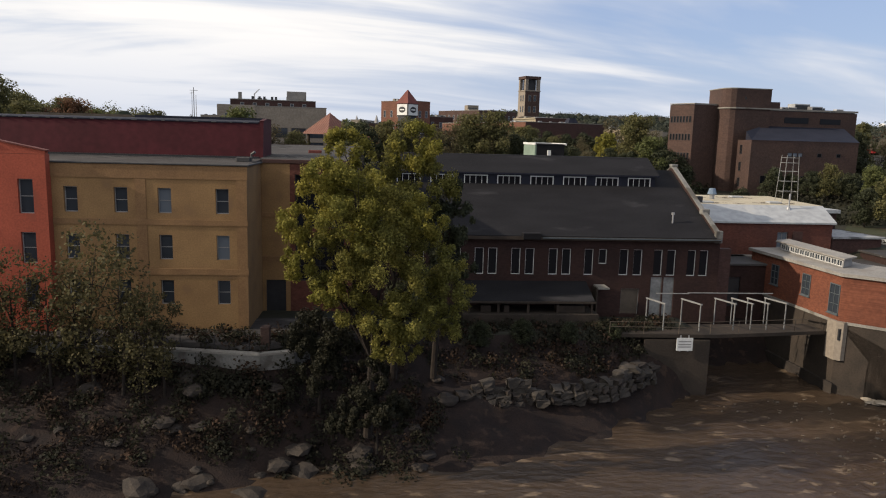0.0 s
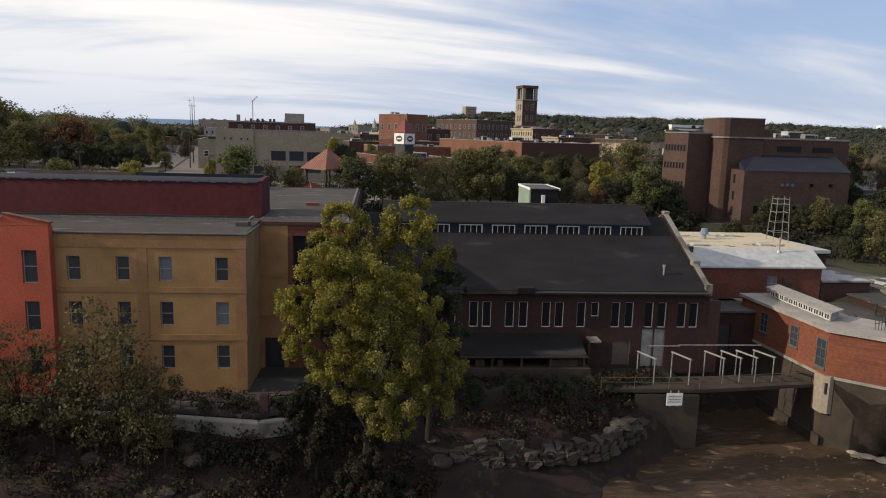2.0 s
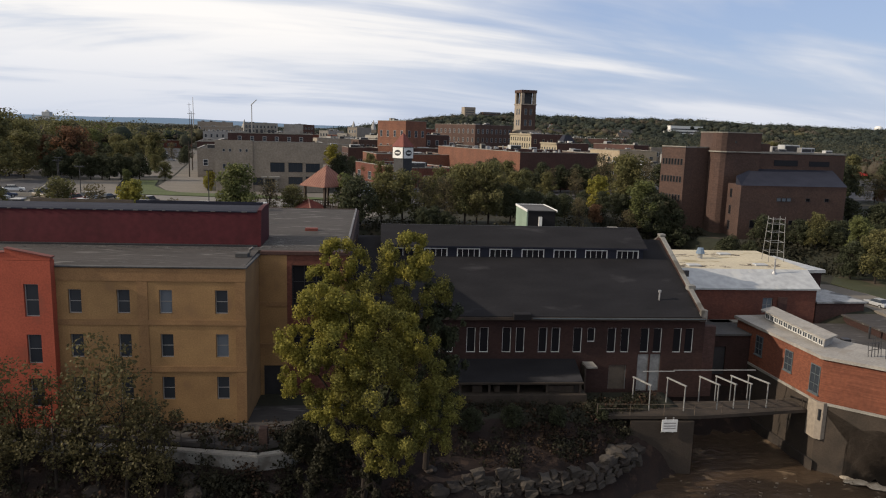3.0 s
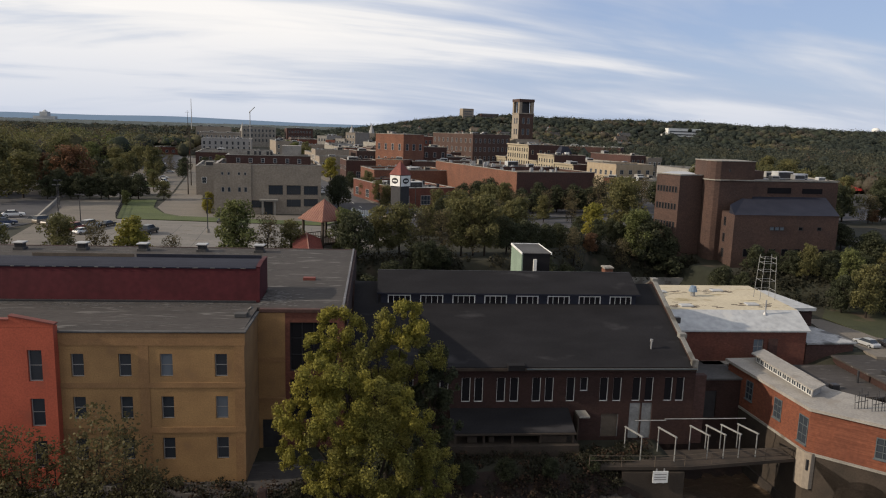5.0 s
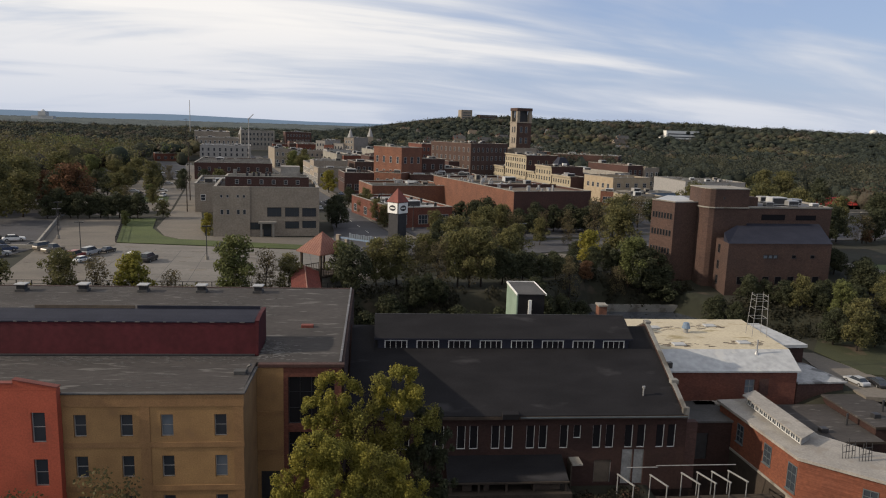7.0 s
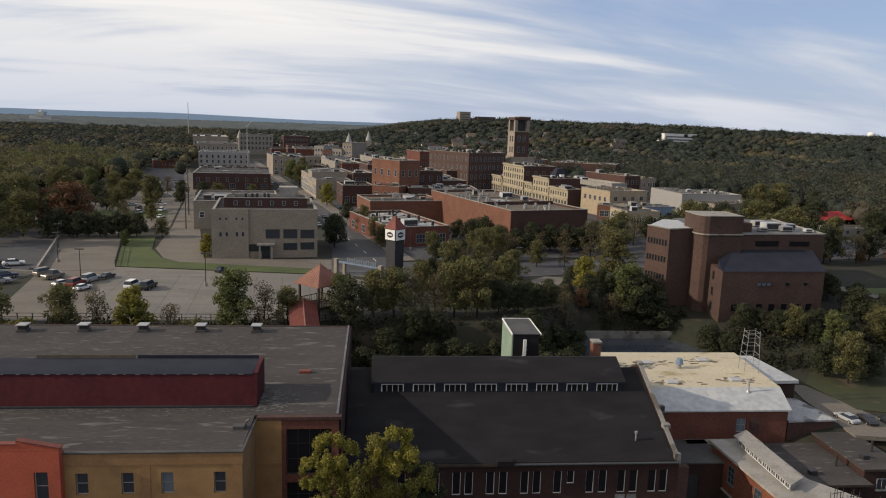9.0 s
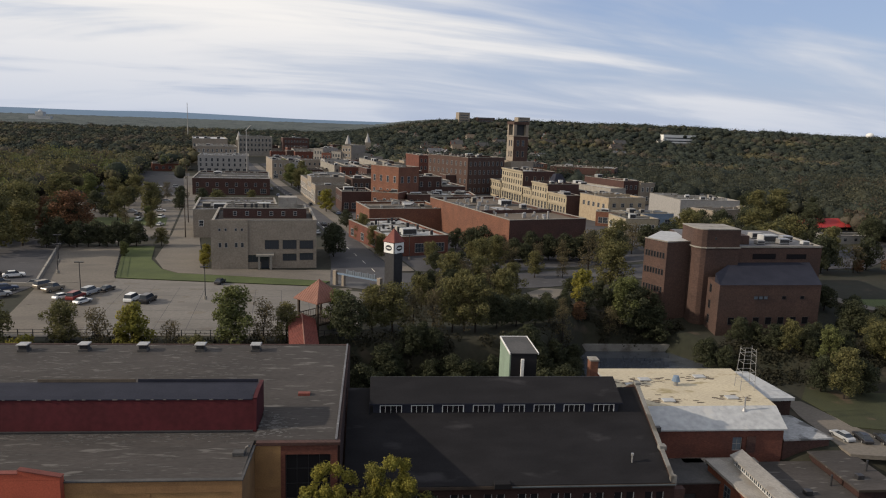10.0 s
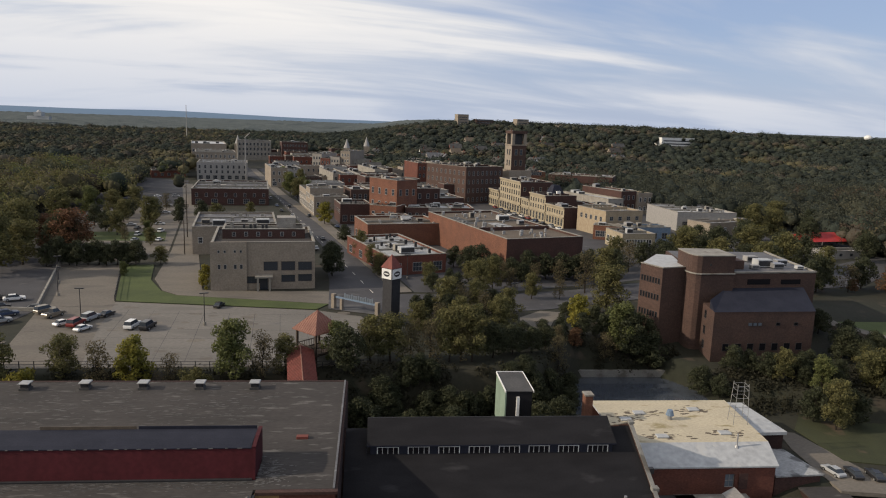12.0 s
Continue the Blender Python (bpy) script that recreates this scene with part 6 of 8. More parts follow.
for a, b, z0, z1 in ((68.6, 73.2, 18.9, 19.9), (75.4, 79.4, 18.9, 19.8)):
    k = lambda x: 118.6 + 2.2 * (x - 58.9) / 23.6
    part("window_band", prism(bmesh.new(), [(a, k(a) - 0.06), (b, k(b) - 0.06), (b, k(b) - 0.003), (a, k(a) - 0.003)], z0, z1), "glass_dull", lib)
low_turn = math.degrees(math.atan2(1.1, 18.8))
for s, z in [(2.0 + 2.3 * i, 9.0) for i in range(7)] + [(6.4, 13.4), (7.3, 13.4), (8.2, 13.4), (11.6, 13.4), (15.0, 13.4)]:
    window(lib, pose(58.8, 111.3, 0, 0, 0, low_turn) @ pose(s, -0.06, z), 0.8 if z > 10 else 1.2, 0.6 if z > 10 else 1.3, "dark_metal", "glass_pale" if z > 10 and s < 9 else "glass_dull", 0, 0, 0.06, 0.12, sill=False, split=False)
side_turn = math.degrees(math.atan2(-7.4, -1.2))
for z in (13.6, 10.8, 8.2):
    window(lib, pose(60.0, 118.7, 0, 0, 0, side_turn) @ pose(2.4, -0.06, z), 1.0, 1.5, "dark_metal", "glass_dull", 1, 0, 0.06, 0.12, sill=False, split=False)
part("roof_house", boxes((65.8, 69.6, 123.0, 127.5, 21.004, 22.6)), "brick_brown", lib)
part("tower_vent", boxes((60.4, 60.7, 117.7, 117.83, 22.6, 23.0)), "dark_metal", lib)
for x, y, s in ((71.2, 123, 1.8), (73.2, 124.5, 3.4), (75.8, 123.5, 2.4), (78.5, 127, 2.4), (69, 131, 2.2), (80.2, 123.2, 1.6), (74, 130, 2.6)):
    roof_unit((x, y), 5, 0, 0, 21.0, (s * 0.9, s * 0.6, s * 0.45), random.choice(("roof_white", "steel", "frame_grey")))

# gazebo and covered stair
gz = thing("gazebo", "open square pavilion with a copper-red pyramid roof", "pavilion", (-7.0, 103.0, 10.0), 45)
bm = bmesh.new()
e = 2.65
lo = [bm.verts.new(p) for p in ((-e, -e, 5.2), (e, -e, 5.2), (e, e, 5.2), (-e, e, 5.2))]
lo2 = [bm.verts.new(p) for p in ((-e, -e, 5.05), (e, -e, 5.05), (e, e, 5.05), (-e, e, 5.05))]
top = bm.verts.new((0, 0, 8.0))
bm.faces.new(lo2[::-1])
for k in range(4):
    bm.faces.new((lo[k], lo[(k + 1) % 4], top)), bm.faces.new((lo2[k], lo2[(k + 1) % 4], lo[(k + 1) % 4], lo[k]))
part("roof", bm, "copper", gz, "copper-red seamed pyramid roof")
bm = bmesh.new()
for k in range(4):
    a, b = lo_pts = (((-e, -e), (e, -e)), ((e, -e), (e, e)), ((e, e), (-e, e)), ((-e, e), (-e, -e)))[k]
    for i in range(1, 12):
        f = i / 12
        p = Vector((a[0] + (b[0] - a[0]) * f, a[1] + (b[1] - a[1]) * f, 5.22))
        reach = 1 - abs(2 * f - 1)
        q = p.lerp(Vector((0, 0, 8.02)), reach)
        q = p + (Vector(((a[0] + b[0]) / 2, (a[1] + b[1]) / 2, 5.22)) * -1 + Vector((0, 0, 5.22 * 1 + 8.02 - 5.22))) * reach if reach > 0.02 else p
        rod(bm, p, q, 0.03, sides=4)
part("rib", bm, "terracotta", gz)
for sx_ in (-1, 1):
    for sy_ in (-1, 1):
        part("post", boxes((sx_ * 2.1 - 0.14, sx_ * 2.1 + 0.14, sy_ * 2.1 - 0.14, sy_ * 2.1 + 0.14, 0, 5.04)), "timber", gz)
for k in range(4):
    part("railing", boxes((-2.1, 2.1, -0.05, 0.05, 2.9, 3.0), (-2.1, 2.1, -0.05, 0.05, 1.9, 2.0), *[(x, x + 0.06, -0.03, 0.03, 2.0, 2.9) for x in np.arange(-2, 2, 0.45)]), "timber", gz, m=pose(0, 0, 0, 0, 0, 90 * k) @ pose(0, -2.1, 0))
part("floor", boxes((-2.3, 2.3, -2.3, 2.3, 1.7, 1.88)), "timber", gz)
part("plinth", boxes((-2.0, 2.0, -2.0, 2.0, -0.2, 1.69)), "concrete", gz)
st = thing("covered_stair", "covered stair with a red tiled ridge roof", "covered stair", (-7.3, 85.4, 10.0), 7.5)
tilt = pose(0, 0, -1.5, math.degrees(math.atan2(1.2, 15.5)), 0, 0)
bm = sweep(bmesh.new(), [(-1.95, 2.9), (0, 3.75), (1.95, 2.9), (1.95, 2.75), (0, 3.6), (-1.95, 2.75)], 0, 15.5, "y")
part("roof", bm, "terracotta", st, "red tiled ridge roof", m=tilt)
bm = bmesh.new()
for i in range(34):
    y = 0.2 + i * 0.45
    rod(bm, (-1.95, y, 2.93), (0, y, 3.78), 0.045, sides=4), rod(bm, (0, y, 3.78), (1.95, y, 2.93), 0.045, sides=4)
part("tile_rib", bm, "terracotta", st, m=tilt)["kind"] = "stuff"
part("ridge_tile", rod(bmesh.new(), (0, 0.0, 3.8), (0, 15.5, 3.8), 0.09, sides=6), "copper", st, m=tilt)
for x in (-1.7, 1.5):
    part("wall", boxes((x, x + 0.2, 0.2, 15.3, -2, 2.74)), "timber", st, m=tilt)
part("deck", boxes((-1.5, 1.5, 0, 15.3, -2.2, -1.9)), "timber", st, m=tilt)
# clock tower sign
ck = thing("clock_tower", "dark slender tower with white sign panels and a red pyramid cap", "tower", (4.4, 123.2, 13.5), 45)
part("shaft", boxes((-1.1, 1.1, -1.1, 1.1, -3.5, 4.9)), "dark_metal", ck)
part("head", boxes((-1.25, 1.25, -1.25, 1.25, 4.91, 6.9)), "dark_metal", ck)
for k in range(4):
    f = part("panel", boxes((-1.15, 1.15, -1.31, -1.255, 5.0, 6.8)), "white", ck, "white sign panel", m=pose(0, 0, 0, 0, 0, 90 * k))
    bm = bmesh.new()
    prism(bm, [(0.75 * math.cos(a), 0.5 * math.sin(a)) for a in np.linspace(0, math.tau, 16, endpoint=False)], 0, 0.02)
    part("emblem", bm, "dark_metal", f, "dark oval emblem", m=pose(0, -1.312, 5.9, 90, 0, 0))
    part("text_bar", boxes((-0.5, 0.5, -1.345, -1.338, 5.8, 6.0)), "white", f)
bm = bmesh.new()
lo = [bm.verts.new(p) for p in ((-1.4, -1.4, 6.91), (1.4, -1.4, 6.91), (1.4, 1.4, 6.91), (-1.4, 1.4, 6.91))]
top = bm.verts.new((0, 0, 9.3))
bm.faces.new(lo[::-1])
for k in range(4):
    bm.faces.new((lo[k], lo[(k + 1) % 4], top))
part("cap", bm, "terracotta", ck, "red pyramid cap")
# gateway sign over the street
gt = thing("street_gateway", "pale stone gateway piers with a slatted metal sign", "gateway", (-6.3, 133.8, 10), -38)
part("pier", boxes((-0.4, 0.4, -0.4, 0.4, 0, 2.9), bevel=0.05), "stone_tan", gt)
part("pier", boxes((10.2, 11.0, -0.4, 0.4, 0, 2.9), bevel=0.05), "stone_tan", gt)
part("pier", boxes((1.7, 2.3, -0.3, 0.3, 0, 2.19), bevel=0.05), "stone_tan", gt)
part("beam", boxes((0.41, 10.19, -0.12, 0.12, 2.2, 2.5)), "blue_grey", gt)
for i in range(13):
    part("letter_bar", boxes((2.6 + i * 0.55, 3.0 + i * 0.55, -0.06, 0.06, 2.51, 3.25 + 0.15 * (i % 3 == 0))), "glass_pale", gt)

# street lamps, mast
def lamp(m, h=5.6):
    ob = thing("street_lamp", "slim dark car park lamp with a twin head", "street lamp", group="car park lamps")
    part("base", rod(bmesh.new(), (0, 0, 0), (0, 0, 0.6), 0.28, sides=8), "concrete", ob)
    part("pole", rod(bmesh.new(), (0, 0, 0.6), (0, 0, h), 0.09, 0.06, sides=8), "dark_metal", ob)
    part("head", boxes((-0.75, -0.1, -0.18, 0.18, h, h + 0.16), (0.1, 0.75, -0.18, 0.18, h, h + 0.16), (-0.1, 0.1, -0.08, 0.08, h, h + 0.1)), "dark_metal", ob)
    ob.matrix_basis = m
    return ob


first = lamp(pose(-49.2, 124.2, 10.05))
for x, y in ((-27.7, 121.5), (-64.5, 152.0), (-60.0, 141.0), (28.5, 132.0), (9.0, 160.0), (2.0, 186.0)):
    copy_thing(first, pose(x, y, 10.1, 0, 0, 20))
for x, y, h in ((-53.6, 213.0, 17.0), (-47.5, 186.0, 9.0), (-96, 375, 24)):
    bm = bmesh.new()
    rod(bm, (x, y, 10), (x, y, 10 + h), 0.16, 0.09)
    rod(bm, (x - 1.1, y, 9.2 + h), (x + 1.1, y, 9.2 + h), 0.07)
    solid("utility_pole", bm, "timber", "weathered timber utility pole with a crossarm", "utility pole", "utility poles")
fn = thing("lot_fence", "low dark rail fence along the grass strip", "fence")
for i in range(14):
    f = i / 13
    x, y = -48.2 - 9.9 * f, 137.6 + 33.6 * f
    part("post", boxes((x - 0.06, x + 0.06, y - 0.06, y + 0.06, 10.1, 11.3)), "dark_metal", fn)
for z in (10.6, 11.2):
    part("rail", rod(bmesh.new(), (-48.2, 137.6, z), (-58.1, 171.2, z), 0.05), "dark_metal", fn)
bw = thing("boundary_wall", "low concrete wall between car parks", "wall", kind="structure")
part("panel", prism(bmesh.new(), [(-59.4, 130), (-59.0, 130), (-72.0, 171), (-72.4, 171)], 10.05, 10.9), "concrete", bw)
part("panel", prism(bmesh.new(), [(-59.4, 129.6), (-59.4, 130), (-85, 132), (-85, 131.6)], 10.05, 10.7), "concrete", bw)
lr = thing("race_railing", "dark railing above the mill race", "railing")
for i in range(30):
    x = -60 + i * 2.0
    part("post", boxes((x - 0.05, x + 0.05, 99.7, 99.8, 10.0, 11.1)), "dark_metal", lr)
for z in (10.6, 11.08):
    part("rail", boxes((-60, -2, 99.72, 99.78, z, z + 0.05)), "dark_metal", lr)

# slab joints of the car park
bm = bmesh.new()
for i in range(9):
    x = -40 + i * 4.6
    prism(bm, [(x, 101.6 + i * 0.05), (x + 0.07, 101.6 + i * 0.05), (x - 3.4, 131.2 - i * 0.4), (x - 3.47, 131.2 - i * 0.4)], 10.084, 10.088)
for i in range(6):
    y = 104 + i * 5.0
    prism(bm, [(-41.5 - i * 0.7, y), (0.2, y - 0.5), (0.2, y - 0.43), (-41.5 - i * 0.7, y + 0.07)], 10.0842, 10.0883)
solid("slab_joints", bm, "asphalt", "dark joints between the concrete slabs", "paving joint", kind="structure")
random.seed(52)
bm = bmesh.new()
for i in range(60):
    x, y = random.uniform(-57, -2), random.uniform(102, 135)
    if y > 131 - (x + 10) * 0.12:
        continue
    r = random.uniform(0.15, 0.9)
    prism(bm, [(x + r * 1.8 * random.uniform(0.6, 1.2) * math.cos(k), y + r * random.uniform(0.6, 1.2) * math.sin(k)) for k in (0, 0.8, 1.6, 2.4, 3.2, 4.0, 4.8, 5.6)], 10.05, 10.0865 + 0.00002 * i)
solid("oil_stains", bm, "lot", "brownish oil stains on the car park", "stain", kind="stuff")
bm = bmesh.new()
for i in range(22):
    f = i * 9.0
    a, b = Vector((1.2 - 0.235 * f, 146 + 0.97 * f, 0)), Vector((0.5 - 0.235 * f, 149 + 0.97 * f, 0))
    prism(bm, [(a.x - 0.08, a.y), (a.x + 0.08, a.y), (b.x + 0.08, b.y), (b.x - 0.08, b.y)], 10.124, 10.128)
solid("lane_lines", bm, "road_paint", "white dashes along the main street", "road marking", kind="structure")


# ---- parked cars ----
def car(body_mat, kind="sedan"):
    ob = thing("car", "", "car", group="parked cars")
    bm = bmesh.new()
    hood = {"sedan": (0.62, 0.95, 1.42), "suv": (0.75, 1.1, 1.75), "pickup": (0.8, 1.1, 1.8)}[kind]
    lower = [(-2.25, 0.32), (2.25, 0.32), (2.3, 0.6), (2.2, hood[1] - 0.15), (1.1, hood[1] - 0.02), (-2.0, hood[1]), (-2.28, hood[1] - 0.15), (-2.3, 0.5)]
    sweep(bm, lower, -0.88, 0.88, "y")
    bmesh.ops.bevel(bm, geom=bm.edges[:], offset=0.07, segments=1, affect="EDGES")
    part("body", bm, body_mat, ob)
    bm = bmesh.new()
    cab = {"sedan": (-1.75, 1.05, -1.15, 0.35), "suv": (-2.15, 1.1, -2.0, 0.45), "pickup": (-0.6, 1.15, -0.5, 0.55)}[kind]
    z0, z1 = hood[1] - 0.02, hood[2]
    lo = [bm.verts.new(p) for p in ((cab[0], -0.80, z0), (cab[1], -0.80, z0), (cab[1], 0.80, z0), (cab[0], 0.80, z0))]
    hi = [bm.verts.new(p) for p in ((cab[2], -0.62, z1), (cab[3], -0.62, z1), (cab[3], 0.62, z1), (cab[2], 0.62, z1))]
    bm.faces.new(hi)
    for k in range(4):
        bm.faces.new((lo[k], lo[(k + 1) % 4], hi[(k + 1) % 4], hi[k]))
    part("glasshouse", bm, "glass", ob)
    part("roof", boxes((cab[2] + 0.02, cab[3] - 0.02, -0.64, 0.64, z1 + 0.002, z1 + 0.06), bevel=0.02), body_mat, ob)
    if kind == "pickup":
        part("bed", boxes((-2.1, -0.7, -0.7, 0.7, hood[1] + 0.001, hood[1] + 0.03)), "dark_metal", ob)
    for x in (-1.4, 1.4):
        for y in (-0.86, 0.86):
            w = part("wheel", rod(bmesh.new(), (0, -0.1, 0), (0, 0.1, 0), 0.34, sides=12), "rubber", ob, m=pose(x, y, 0.34))
            part("rim", rod(bmesh.new(), (0, -0.11, 0), (0, 0.11, 0), 0.2, sides=10), "steel", w)
    for y in (-0.6, 0.6):
        part("headlight", boxes((2.27, 2.32, y - 0.18, y + 0.18, 0.62, 0.76)), "glass_pale", ob)
    return ob


lot_cars = [(-69.8, 137.4, "paint_black", "sedan", 30), (-66.2, 137.0, "paint_white", "sedan", 28), (-59.5, 130.8, "paint_black", "sedan", 12), (-54.6, 126.2, "paint_tan", "pickup", 62), (-50.9, 120.9, "paint_white", "sedan", 58), (-47.6, 124.2, "paint_silver", "suv", 74), (-48.6, 120.6, "paint_red", "suv", 80),
            (-39.1, 119.6, "paint_white", "suv", 82), (-36.5, 119.3, "paint_black", "suv", 80), (-27.8, 133.6, "paint_black", "sedan", 80), (-62.5, 126.4, "paint_blue", "sedan", 35), (-65.6, 131.0, "paint_black", "suv", 30), (-61.5, 122.0, "paint_silver", "sedan", 40), (-57.0, 128.6, "paint_tan", "suv", 58), (-45.8, 127.0, "paint_black", "sedan", 72), (-73.5, 140.5, "paint_silver", "sedan", 28), (-70.0, 128.0, "paint_blue", "suv", 30),
            (-63.0, 190.0, "paint_white", "suv", 80), (-66.0, 205.0, "paint_silver", "sedan", 80), (-59.5, 205.5, "paint_white", "sedan", 80), (-46.5, 118.0, "paint_white", "sedan", 65),
            (-14.0, 212.0, "paint_black", "sedan", 104), (-28.5, 262.0, "paint_silver", "sedan", 104), (-33.0, 290.0, "paint_black", "suv", 104), (-22.5, 262.0, "paint_black", "suv", 104), *[(65.6 - 0.21 * (y - 246), y, ("paint_white", "paint_silver", "paint_black", "paint_blue", "paint_red")[k % 5], ("sedan", "suv")[k % 2], 102) for k, y in enumerate((243, 249, 256, 262, 269, 275, 282, 289, 296, 303))], *[(62.3 - 0.21 * (y - 246), y, ("paint_black", "paint_white", "paint_tan", "paint_silver")[k % 4], ("suv", "sedan")[k % 2], 102) for k, y in enumerate((236, 243, 252, 258, 266, 279, 287))],
            (-68.0, 214.0, "paint_white", "suv", 84), (-63.5, 221.0, "paint_white", "suv", 84), (-72.0, 226.0, "paint_black", "sedan", 84), (-76.0, 233.0, "paint_silver", "sedan", 10), (-68.0, 236.0, "paint_white", "sedan", 10), (-80.0, 262.0, "paint_blue", "sedan", 12), (-74.0, 264.0, "paint_silver", "sedan", 12), (-86.0, 282.0, "paint_white", "suv", 12), (-79.0, 284.0, "paint_black", "sedan", 12), (-92.0, 316.0, "paint_white", "sedan", 12), (-85.0, 318.0, "paint_silver", "suv", 12)]
protos = {}
words = {"paint_black": "black", "paint_white": "white", "paint_red": "dark red", "paint_tan": "tan", "paint_blue": "dark blue", "paint_silver": "silver"}
for x, y, c, k, r in lot_cars + [(58.9, 77.4, "paint_silver", "sedan", 100), (61.2, 76.8, "paint_black", "sedan", 82), (63.6, 76.2, "paint_black", "sedan", 82)] + [(-1.0 - 0.2445 * (y - 179) + (4.3 if i % 2 else -9.5 + 0.0 * y), y, ("paint_silver", "paint_black", "paint_white", "paint_blue", "paint_tan")[i % 5], ("sedan", "suv", "sedan")[i % 3], 104) for i, y in enumerate((196, 204, 224, 238, 252, 270, 276, 284, 292, 305, 318, 331, 344, 352))]:
    z = 4.3 if y < 90 else 10.13
    if (c, k) not in protos:
        ob = car(c, k)
        ob["label"] = words[c] + " " + {"sedan": "saloon car", "suv": "tall family car", "pickup": "pickup truck"}[k] + " parked on pale concrete"
        ob.matrix_basis = pose(x, y, z, 0, 0, r) @ Matrix.Scale(0.82, 4)
        protos[(c, k)] = ob
    else:
        copy_thing(protos[(c, k)], pose(x, y, z, 0, 0, r) @ Matrix.Scale(0.82, 4))
# red awning roofs and pale vans among the trees
tn = thing("red_marquee", "bright red fabric marquee roof among trees", "marquee", (136.0, 204.0, 9.8), 12)
bm = bmesh.new()
lo = [bm.verts.new(p) for p in ((0, 0, 3.2), (11, 0, 3.2), (11, 9, 3.2), (0, 9, 3.2))]
hi = [bm.verts.new(p) for p in ((2.0, 4.5, 4.9), (9.4, 4.5, 4.9))]
for q in ((lo[0], lo[1], hi[1], hi[0]), (lo[1], lo[2], hi[1]), (lo[2], lo[3], hi[0], hi[1]), (lo[3], lo[0], hi[0]), (lo[3], lo[2], lo[1], lo[0])):
    bm.faces.new(q)
part("canopy", bm, "tent", tn)
tn.scale = (1.55, 1.4, 1.15)
for x in (0.2, 10.8):
    for y in (0.2, 8.8):
        part("post", rod(bmesh.new(), (x, y, 0), (x, y, 3.19), 0.08), "steel", tn)
block("pale_shed", "low pale shed beside the red marquee", (134.0, 194.0, 9.8), 6, 14.0, 6.0, 2.4, "frame_grey", "roof_white", [("F", 4, 1.0, 1.2, 1.0, 1.0)], 0.2)

# buildings on the wooded hill
hb = [("hill_hospital", "white long hospital block on the wooded hill", 331.0, 800.0, 44.0, 20.0, 9.0, "white", 27.5, 0), ("hill_hall", "tan institutional hall on the wooded hill", 484.0, 955.0, 58.0, 20.0, 10.0, "stone_cream", 34.0, 0), ("hill_tower", "pale tower block rising over the hill trees", 116.0, 1000.0, 16.0, 14.0, 16.0, "stone_tan", 41.0, 0),
      ("hill_tower", "square pale tower on the hill ridge", 200.0, 1000.0, 18.0, 14.0, 14.0, "stone_tan", 39.0, 0), ("hill_hall", "long brown block among hill trees", 255.0, 980.0, 40.0, 16.0, 9.0, "stone_tan", 37.0, 0), ("hill_hall", "pale low block on the hill", 318.0, 985.0, 34.0, 16.0, 8.0, "stone_tan", 36.0, 0), ("hill_hall", "brown block with turret on the ridge", 142.0, 1000.0, 26.0, 12.0, 10.0, "brick_brown", 41.0, 0)]
for name, label, x, y, w, d, h, wm, z, r in hb:
    block(name, label, (x, y, z + 0.8), 12 + r, w, d, h, wm, "roof_grey", [("F", 1, k, w - 4.0, 1.4, 2.0) for k in np.arange(1.6, h - 1.6, 3.4)], 0.4, group="buildings on the hill")
wt = thing("water_tower", "white spheroid water tower on the skyline", "water tower", (700.0, 960.0, 30))
bm = bmesh.new()
bmesh.ops.create_uvsphere(bm, u_segments=16, v_segments=10, radius=5.5, matrix=Matrix.Translation((0, 0, 15)) @ Matrix.Diagonal((1, 1, 0.7, 1)))
part("tank", bm, "white", wt)
part("stem", rod(bmesh.new(), (0, 0, 0), (0, 0, 12), 1.6, 1.2, sides=10), "white", wt)


far_hall = thing("distant_hall", "pale hall with a small dome far off in the woods", "building", (-640.0, 1450.0, 26))
part("wing", boxes((-20, 20, -6, 6, 0, 6)), "roof_white", far_hall)
part("centre", boxes((-7, 7, -7, 7, 6.01, 14)), "roof_white", far_hall)
part("dome", rod(bmesh.new(), (0, 0, 14.01), (0, 0, 18), 5.0, 1.0, sides=12), "roof_white", far_hall)
mast = thing("radio_mast", "thin grey lattice radio mast above the woods", "mast", (-232.0, 920.0, 12))
part("shaft", rod(bmesh.new(), (0, 0, 0), (0, 0, 45), 0.55, 0.3, sides=4), "frame_grey", mast)
crane = thing("light_mast", "tall pale mast with an angled arm over the rooftops", "mast", (-68.0, 392.0, 10))
part("shaft", rod(bmesh.new(), (0, 0, 0), (0, 0, 25), 0.28, 0.2, sides=6), "frame_grey", crane)
part("arm", rod(bmesh.new(), (-0.4, 0, 24.2), (2.6, 0, 27.2), 0.26, 0.2, sides=6), "frame_grey", crane)


